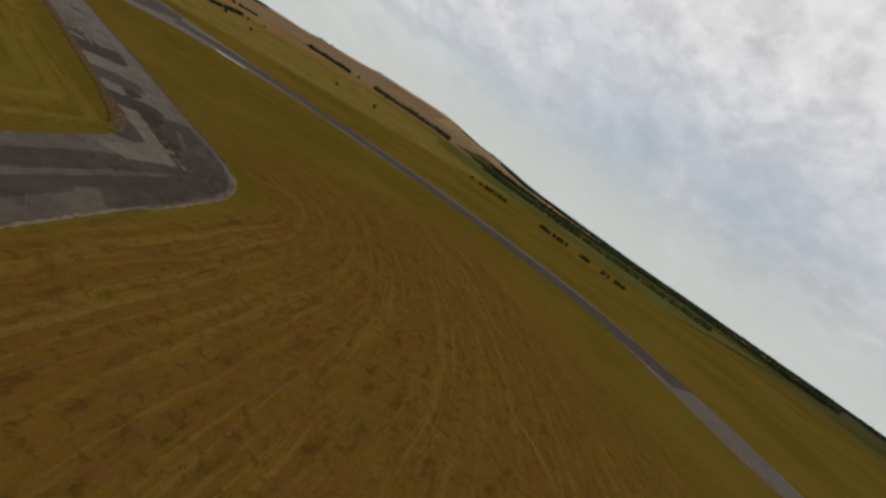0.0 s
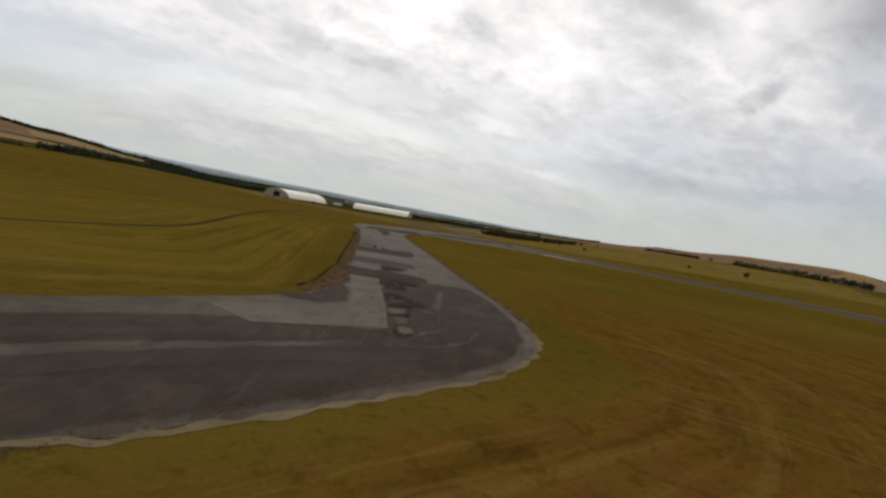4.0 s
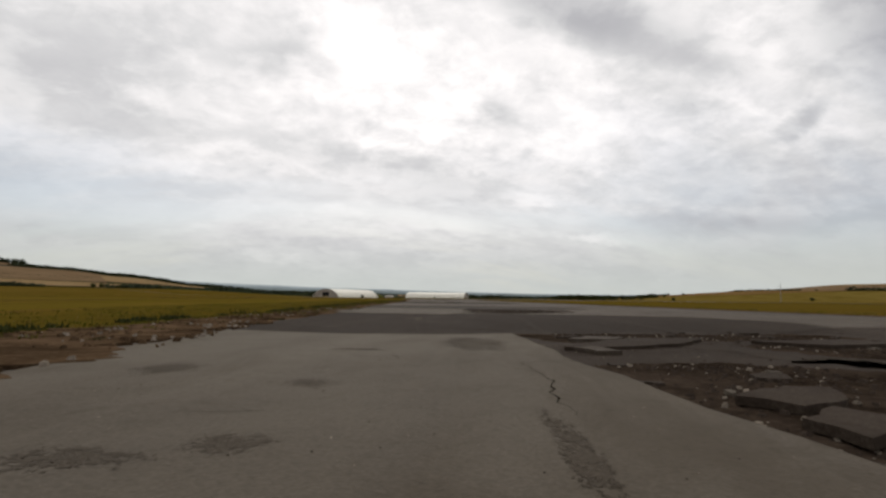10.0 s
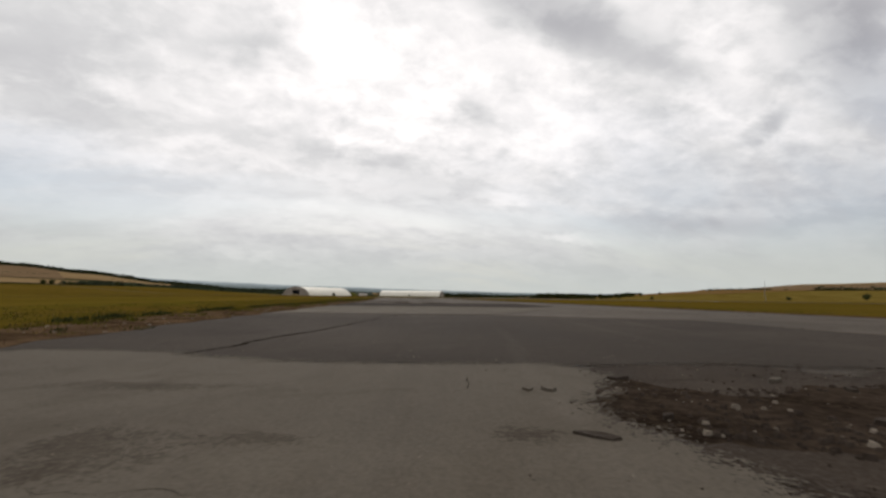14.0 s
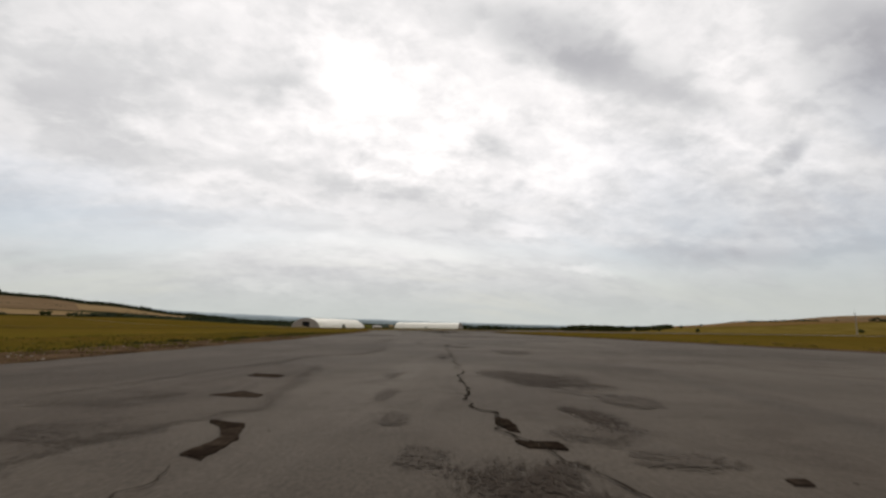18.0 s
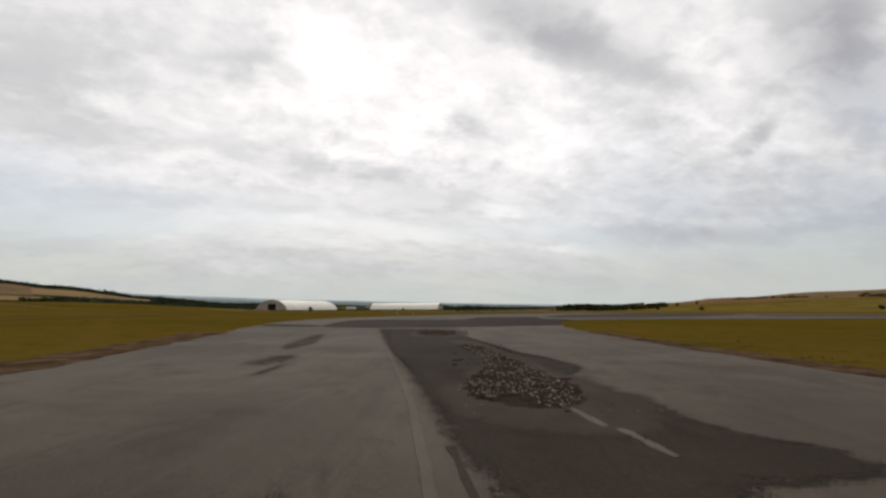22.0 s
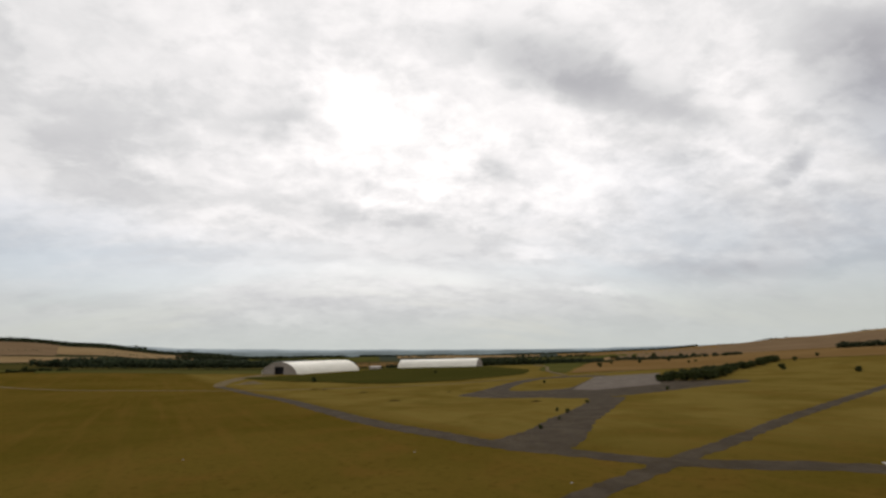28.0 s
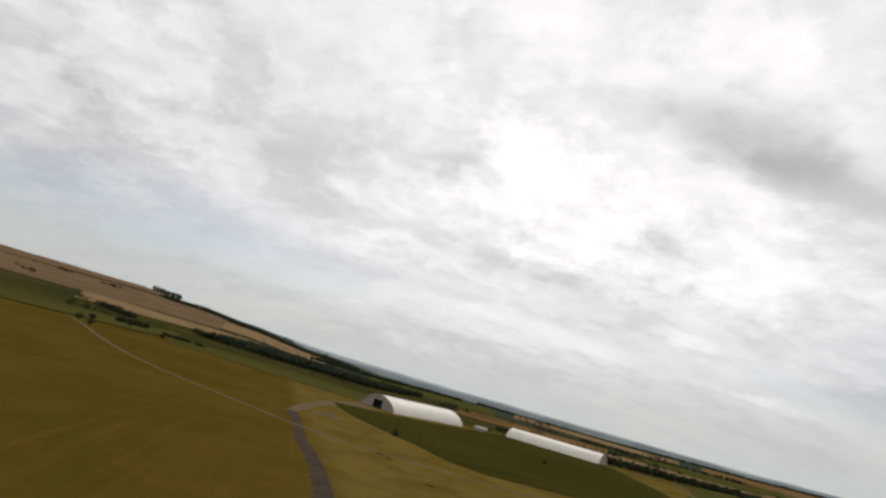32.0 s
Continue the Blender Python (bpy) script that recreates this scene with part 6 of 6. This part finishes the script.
            for _ in range(34):
                d = Vector((rnd.gauss(0, 1), rnd.gauss(0, 1), rnd.gauss(0, 1))).normalized()
                c = Vector((x + d.x * r, y + d.y * r, z0 + h * 0.55 + d.z * h * 0.45))
                a = Vector((rnd.gauss(0, 1), rnd.gauss(0, 1), rnd.gauss(0, 0.7))).normalized()
                b = d.cross(a)
                s = h * rnd.uniform(0.14, 0.24)
                i = len(verts)
                verts += [tuple(c + a * s * u + b * s * v) for u, v in ((-1, 0), (0, -0.8), (1, 0.1), (0.1, 0.8))]
                faces.append((i, i + 1, i + 2, i + 3))
    ob = mesh_from("wood", verts, faces, mat or LEAF_WOOD)
    return tagged(ob, label, "wood", kind="stuff")


wood([polar(-35.5, 1560), polar(-31, 1520), polar(-26, 1560), polar(-20.5, 1640)], 480, 15, 12, 1, "large dark green wood on the valley side behind the hangars")
wood([(-150, 1120), (-100, 1150), (-60, 1130), (40, 1210), (180, 1180), (330, 1120), (430, 1070)], 24, 6, 8, 2, "dark green belt of trees behind the hangars")
wood([(-1150, 1180), (-1060, 1150), (-1000, 1135)], 40, 11, 11, 3, "dark wood along the foot of the western hill")
wood([(-980, 700), (-920, 760), (-880, 800)], 14, 7, 8, 5, "dark tall hedge between the pastures")
wood([(520, 969), (560, 945), (602, 917)], 14, 9, 3.4, 6, "dark belt of trees on the eastern skyline")
wood([(656, 876), (704, 834), (750, 789), (800, 730)], 16, 12, 4, 16, "tall dark belt of trees on the eastern skyline")
wood([(14, 990), (70, 1040), (140, 1130), (210, 1230), (280, 1330)], 14, 9, 5, 18, "dark bushy hedge line beside the long hangar")
wood([(205, 1080), (250, 1070), (330, 1030)], 10, 4.5, 4, 17, "low dark hedge on the eastern skyline")
wood([(880, 700), (960, 560), (1000, 420)], 14, 7, 4, 7, "dark belt of trees on the eastern skyline")
wood([polar(-46, 2700), polar(-40, 2600), polar(-33, 2500), polar(-26, 2550)], 90, 16, 22, 8, "dark wood on the western skyline")
wood([polar(-30, 2150), polar(-22, 2300), polar(-14, 2500)], 80, 14, 20, 9, "far dark woods of the valley")
wood([polar(-47.5, 3150), polar(-45.5, 3150)], 60, 26, 14, 10, "round clump of trees on the western hilltop")
wood([polar(-12, 3300), polar(0, 3300), polar(12, 3200), polar(24, 3000)], 40, 12, 9, 11, "far dark hedgerows on the horizon")
wood([polar(-1, 1900), polar(6, 2000), polar(13, 2050)], 30, 11, 14, 12, "far dark belt of trees")
wood([polar(64, 900), polar(80, 860), polar(100, 840)], 16, 9, 10, 13, "dark hedgerow east of the airfield")
wood([polar(60, 1500), polar(80, 1450), polar(104, 1400)], 60, 13, 16, 14, "dark woods in the eastern valley")
wood([polar(58, 2500), polar(80, 2600), polar(110, 2500)], 120, 16, 26, 15, "far woods in the eastern valley")



def hedge_net():
    """Hedgerows and small clumps of trees of the far country, as one mass."""
    rnd = random.Random(21)
    verts, faces = [], []

    def clump(x, y, h, sprays):
        z0, r = land(x, y), h * 0.42
        for _ in range(sprays):
            d = Vector((rnd.gauss(0, 1), rnd.gauss(0, 1), rnd.gauss(0, 1))).normalized()
            c = Vector((x + d.x * r, y + d.y * r, z0 + h * 0.5 + d.z * h * 0.45))
            a = Vector((rnd.gauss(0, 1), rnd.gauss(0, 1), rnd.gauss(0, 0.7))).normalized()
            b = d.cross(a)
            s = h * rnd.uniform(0.18, 0.32)
            i = len(verts)
            verts.extend(tuple(c + a * s * u + b * s * v) for u, v in ((-1, 0), (0, -0.8), (1, 0.1), (0.1, 0.8)))
            faces.append((i, i + 1, i + 2, i + 3))

    for i in range(120):
        az, r = rnd.uniform(-75, 75), 1150 + 2500 * rnd.random() ** 1.3
        if 14 < az < 62 and r < 2800:
            continue
        x, y = polar(az, r)
        turn = radians(-az) + rnd.choice((0.0, 0.0, 0.2, -0.25, 1.2))
        long, h = rnd.uniform(60, 300), rnd.uniform(3.5, 7.0)
        for k in range(int(long / 6)):
            u = k * 6.0 - long / 2
            if rnd.random() < 0.88:
                clump(x + math.cos(turn) * u + rnd.uniform(-2, 2), y + math.sin(turn) * u + rnd.uniform(-2, 2), h * rnd.uniform(0.7, 1.4), 7)
    for i in range(60):
        az, r = rnd.uniform(-75, 75), rnd.uniform(1200, 3600)
        if 14 < az < 62 and r < 2800:
            continue
        x, y = polar(az, r)
        for k in range(rnd.randint(4, 26)):
            clump(x + rnd.gauss(0, 26), y + rnd.gauss(0, 14), rnd.uniform(7, 13), 10)
    tagged(mesh_from("hedgerows", verts, faces, LEAF_WOOD), "dark hedgerows and copses scattered over the far fields", "hedges", kind="stuff")


hedge_net()
rnd = random.Random(33)
for i in range(16):
    plant("shrub" if i % 3 else "tree", -172 + 4.0 * i + rnd.uniform(-5, 5), 935 + 4.5 * i + rnd.uniform(-12, 12), rnd.uniform(0.4, 0.8) if i % 3 else rnd.uniform(0.3, 0.5), "dark scrub tree in the gap between the hangars", "tree", "scrub behind the hangars")


# ---------------------------------------------------------------- mast, markers
STEEL = plain_material("galvanised_steel", (0.30, 0.30, 0.31), 0.5, 0.6, 0.2, 4.0)
MARKER = plain_material("white_marker_board", (0.30, 0.27, 0.22), 0.6, 0, 0.15, 6.0)
ORANGE = plain_material("orange_cloth", (0.75, 0.13, 0.03), 0.8, 0, 0.2, 3.0)


def bar(bm, p, q, r, seg=6):
    p, q = Vector(p), Vector(q)
    bmesh.ops.create_cone(bm, cap_ends=True, segments=seg, radius1=r, radius2=r, depth=(q - p).length, matrix=Matrix.Translation((p + q) / 2) @ (q - p).to_track_quat("Z", "Y").to_matrix().to_4x4())


def mast(x, y, high):
    base = tagged(new("lattice_mast"), "thin grey steel lattice mast standing in the field", "mast")
    base.location = (x, y, land(x, y))
    w = 0.32
    legs = [(w * math.cos(a), w * math.sin(a)) for a in (0.5, 2.6, 4.7)]
    for lx, ly in legs:
        bm = bmesh.new()
        bar(bm, (lx, ly, 0), (lx * 0.7, ly * 0.7, high), 0.05)
        part("leg", bm, STEEL, base)
    for i in range(12):
        z0, z1 = high * i / 12, high * (i + 1) / 12
        bm = bmesh.new()
        for j in range(3):
            a, c = legs[j], legs[(j + 1) % 3]
            bar(bm, (a[0], a[1], z0), (c[0], c[1], z1), 0.025, 5)
        part("brace", bm, STEEL, base)
    bm = bmesh.new()
    bar(bm, (0, 0, high - 0.3), (0, 0, high + 1.4), 0.04)
    part("aerial", bm, STEEL, base)


mast(203, 348, 11.5)


def heap(x, y, a, b, h, label, mat, seed):
    """A low uneven mound."""
    bm = bmesh.new()
    rows, k = [], 20
    for j in range(7):
        u = j / 6
        row = []
        for i in range(k):
            t = 6.283 * i / k
            w = 1 + 0.25 * noise.noise(Vector((math.cos(t) * 1.5, math.sin(t) * 1.5, seed)))
            px, py = x + a * u * w * math.cos(t), y + b * u * w * math.sin(t)
            z = h * (math.cos(u * 3.1416) * 0.5 + 0.5) * (1 + 0.4 * noise.noise(Vector((px * 0.5, py * 0.5, seed))))
            row.append(bm.verts.new((px, py, land(px, py) + z + (0.02 if u < 1 else -0.05))))
            if j == 0:
                break
        rows.append(row)
    for p, q in zip(rows, rows[1:]):
        for i in range(k):
            m = (i + 1) % k
            bm.faces.new((p[0], q[i], q[m]) if len(p) == 1 else (p[i], q[i], q[m], p[m]))
    return tagged(mesh_object("mound", bm, mat, smooth=True), label, "mound")


heap(-160, 584, 11, 5, 1.8, "tan spoil heap of bare earth at the crop's corner", CHALK, 1.0)
RANK = earth_material("rank_grass", (0.040, 0.026, 0.006), (0.024, 0.017, 0.004), 1.2)
for i, (x, y, a) in enumerate(((-39, 432, 3.2), (11, 418, 2.2), (-93, 510, 3.0), (-60, 478, 2.4), (-86, 504, 2.0), (-20, 468, 1.6))):
    heap(x, y, a, a * 0.4, 0.35, "low dark tussock of rank grass in the mown field", RANK, 3.0 + i)


def windsock(x, y):
    base = tagged(new("windsock"), "faded orange windsock on a slim grey pole", "windsock")
    base.location = (x, y, land(x, y))
    bm = bmesh.new()
    bar(bm, (0, 0, 0), (0, 0, 8.4), 0.09)
    part("pole", bm, STEEL, base)
    bm = bmesh.new()
    bmesh.ops.create_cone(bm, cap_ends=False, segments=14, radius1=0.8, radius2=0.4, depth=4.6, matrix=Matrix.Translation((2.2, 0, 7.7)) @ Euler((0, radians(102), 0)).to_matrix().to_4x4())
    part("sock", bm, ORANGE, base, "orange cloth sock")
    bm = bmesh.new()
    bmesh.ops.create_cone(bm, cap_ends=False, segments=14, radius1=0.83, radius2=0.83, depth=0.1, matrix=Matrix.Translation((0.0, 0, 8.15)) @ Euler((0, radians(102), 0)).to_matrix().to_4x4())
    part("hoop", bm, STEEL, base)


windsock(380, 384)


def marker(x, y):
    base = tagged(new("marker_board"), "small white wedge marker board on the grass", "marker", "markers on the grass")
    base.matrix_world = Matrix.LocRotScale((x, y, 0.0), Euler((0, 0, x)), (0.7, 0.7, 0.7))
    bm = bmesh.new()
    vs = [bm.verts.new(v) for v in ((-0.2, -0.14, 0.02), (0.2, -0.14, 0.02), (0.2, 0.14, 0.02), (-0.2, 0.14, 0.02), (-0.2, 0, 0.24), (0.2, 0, 0.24))]
    for f in ((0, 1, 5, 4), (2, 3, 4, 5), (0, 4, 3), (1, 2, 5), (3, 2, 1, 0)):
        bm.faces.new([vs[i] for i in f])
    bmesh.ops.recalc_face_normals(bm, faces=bm.faces)
    part("board", bm, MARKER, base)
    for s in (-0.12, 0.12):
        bm = bmesh.new()
        bar(bm, (s, 0, 0), (s, 0, 0.2), 0.012)
        part("peg", bm, STEEL, base)


for x, y in ((-13.1, 274.6), (-29.9, 295.7), (-21.5, 334), (-60, 331), (0.5, 312.5), (-18, 286)):
    marker(x, y)

# ---------------------------------------------------------------- verges and grass near the taxiway
def edge_x(y):
    """The taxiway's west edge."""
    pts = [p for p in TAXI_LEFT if p[1] > 15][:12]
    return float(np.interp(y, [p[1] for p in pts], [p[0] for p in pts]))


def right_x(y):
    pts = sorted([(p[1], p[0]) for p in TAXI_RIGHT if 8 < p[1] < 190 and p[0] < 14])
    return float(np.interp(y, [p[0] for p in pts], [p[1] for p in pts]))


ys = [18 + 3.0 * i for i in range(52)]
west = [(edge_x(y) + 0.35, y) for y in ys] + [(edge_x(y) - 1.3 - 1.3 * abs(noise.noise(Vector((0, y * 0.11, 2)))), y) for y in reversed(ys)]
verge = sheet("verge_west", west, VERGE, 0.030, 0.6, 0.28, 0.8)
tagged(verge, "bare brown verge of earth and dead grass along the taxiway", "verge", kind="structure")
crumbled = sheet("verge_crumbled", [(-6.3, 26.4), (-6.05, 28.5), (-6.1, 30.3), (-6.7, 32.4), (-7.2, 35.5), (-7.6, 41), (-8.7, 41), (-8.7, 35), (-8.8, 28), (-8.5, 23), (-7.3, 22.4), (-6.8, 24.6)], VERGE, 0.053, 0.10, 0.60, 2.0)
tagged(crumbled, "crumbled taxiway edge buried under brown earth and dead grass", "verge", kind="structure")
east = [(right_x(y) - 0.2, y) for y in ys] + [(right_x(y) + 0.8, y) for y in reversed(ys)]
verge_e = sheet("verge_east", east, VERGE, 0.030, 0.8, 0.25, 0.8)
tagged(verge_e, "dry pale verge along the taxiway", "verge", kind="structure")
verge_s = ribbon("verge_south", [(13.5, 14), (12.6, 8.8), (9.75, 2.6), (4.7, -3.4), (-7.95, -13.4), (-19.3, -21.2), (-80, -72.2)], 0.55, CHALK, 0.032, 0.3, 0.5, 0.8)
tagged(verge_s, "thin pale verge of dry earth round the corner", "verge", kind="structure")


def blades(name, spots, mat, label, seed):
    """Tufts of grass: each a fan of narrow bent blades."""
    rnd = random.Random(seed)
    verts, faces = [], []
    for x, y, r, h, k in spots:
        for _ in range(k):
            a = rnd.random() * 6.28
            q = r * math.sqrt(rnd.random())
            bx, by = x + math.cos(a) * q, y + math.sin(a) * q
            t = rnd.random() * 6.28
            w, hh, lean = 0.006 + 0.008 * rnd.random(), h * rnd.uniform(0.55, 1.15), rnd.uniform(0.1, 0.6) * h
            ox, oy = math.cos(t) * w, math.sin(t) * w
            lx, ly = -math.sin(t) * lean, math.cos(t) * lean
            i = len(verts)
            verts += [(bx - ox, by - oy, 0.0), (bx + ox, by + oy, 0.0), (bx + lx * 0.4 + ox * 0.7, by + ly * 0.4 + oy * 0.7, hh * 0.6), (bx + lx * 0.4 - ox * 0.7, by + ly * 0.4 - oy * 0.7, hh * 0.6), (bx + lx, by + ly, hh)]
            faces += [(i, i + 1, i + 2, i + 3), (i + 3, i + 2, i + 4)]
    ob = mesh_from(name, verts, faces, mat)
    return tagged(ob, label, "grass", kind="stuff")


def sow():
    rnd = random.Random(77)
    green, dry, weeds, rank = [], [], [], []
    for i in range(3600):
        y = 18 + 120 * rnd.random() ** 1.2
        d = rnd.random() ** 1.5 * 9
        x = edge_x(y) - 1.1 - d
        (green if rnd.random() < 0.8 else dry).append((x, y, 0.30, rnd.uniform(0.03, 0.06), 9))
    for i in range(520):
        y = 20 + 120 * rnd.random()
        x = edge_x(y) - 0.35 - 1.0 * rnd.random()
        if noise.noise(Vector((x, y * 0.6, 4.0))) > 0.0:
            green.append((x, y, 0.14, rnd.uniform(0.07, 0.13), 22))
    for i in range(2600):
        y = 18 + 130 * rnd.random()
        x = edge_x(y) - 2.0 * rnd.random() + 0.2
        (dry if rnd.random() < 0.7 else green).append((x, y, 0.16, rnd.uniform(0.03, 0.07), 9))
    for i in range(900):
        y = 14 + 150 * rnd.random()
        x = right_x(y) + 0.5 + 5 * rnd.random() ** 1.6
        (green if rnd.random() < 0.6 else dry).append((x, y, 0.2, rnd.uniform(0.05, 0.10), 10))
    for i in range(500):
        u = rnd.random()
        x, y = 11.4 + (-19.4 - 11.4) * u, 8.0 + (-22.8 - 8.0) * u
        dry.append((x + rnd.uniform(-0.6, 0.6), y - 0.4 - rnd.random() * 1.2, 0.22, rnd.uniform(0.06, 0.14), 10))
    # rank dark tufts where the mower stops short of the verge
    for i in range(900):
        y = 20 + 110 * rnd.random() ** 1.25
        if noise.noise(Vector((2.0, y * 0.55, 6.0))) + rnd.uniform(-0.2, 0.2) < -0.05:
            continue
        x = edge_x(y) - 1.75 - 0.35 * rnd.random() - (0.25 if y < 42 else 0.0)
        rank.append((x, y, 0.16, rnd.uniform(0.05, 0.13), 26))
    for i in range(60):
        y = 25 + 28 * rnd.random()
        rank.append((edge_x(y) + rnd.uniform(-1.0, 0.5), y, 0.10, rnd.uniform(0.04, 0.09), 22))
    # weeds in the cracks of the taxiway
    for i in range(60):
        y = rnd.choice((rnd.uniform(40.6, 42.2), rnd.uniform(78.6, 81.0)))
        x = (-4.75 if y < 60 else -5.8) + rnd.gauss(0, 0.14 if y < 60 else 0.06)
        weeds.append((x, y, 0.03, 0.022, 5))
    blades("grass_tufts", green, LEAF_GREEN, "short green grass tufts beside the taxiway", 1)
    blades("rank_tufts", rank, LEAF, "dark rank grass tufts along the verge", 4)
    blades("crack_weeds", weeds, LEAF, "dark moss and weeds in the taxiway cracks", 3)
    blades("dead_grass", dry, LEAF_DRY, "dry straw-coloured grass along the verge", 2)


sow()
WHITE_STONE = plain_material("white_flint", (0.70, 0.68, 0.64), 0.8, 0, 0.2, 9.0)
rnd = random.Random(8)
for i in range(18):
    y = rnd.gauss(46.8, 0.8)
    v, f = [], []
    stone_into(v, f, 0, 0, 0.012, rnd.uniform(0.010, 0.022), 400 + i)
    ob = mesh_from("flint", v, f, WHITE_STONE)
    ob.location = (edge_x(y) - 0.45 - 0.6 * rnd.random(), y, 0.030)
    tagged(ob, "small white flint lying on the bare verge", "stone", "white flints on the verge")

# clods of earth and lumps of old asphalt strewn over the crumbled edge
v1, f1, v2, f2 = [], [], [], []
for i in range(1500):
    y = 22 + 24 * rnd.random() ** 1.3
    x = -8.6 + 2.5 * rnd.random() * max(0.25, min(1.0, (44 - y) / 12))
    if noise.noise(Vector((x * 1.3, y * 0.8, 11.0))) < rnd.uniform(-0.4, 0.15):
        continue
    pale = rnd.random() < 0.22
    stone_into(v1 if pale else v2, f1 if pale else f2, x, y, 0.058, rnd.choice((0.012, 0.018, 0.028, 0.045)) * rnd.uniform(0.7, 1.3), 12000 + i)
for i in range(1200):
    y = 45 + 85 * rnd.random()
    x = edge_x(y) - 1.5 * rnd.random() + 0.3
    stone_into(v1 if i % 4 == 0 else v2, f1 if i % 4 == 0 else f2, x, y, 0.034, rnd.uniform(0.008, 0.03), 15000 + i)
tagged(mesh_from("verge_stones", v1, f1, STONE), "pale stones lying on the brown verge", "stones", kind="stuff")
tagged(mesh_from("verge_clods", v2, f2, VERGE), "brown clods of earth along the crumbled taxiway edge", "clods", kind="stuff")
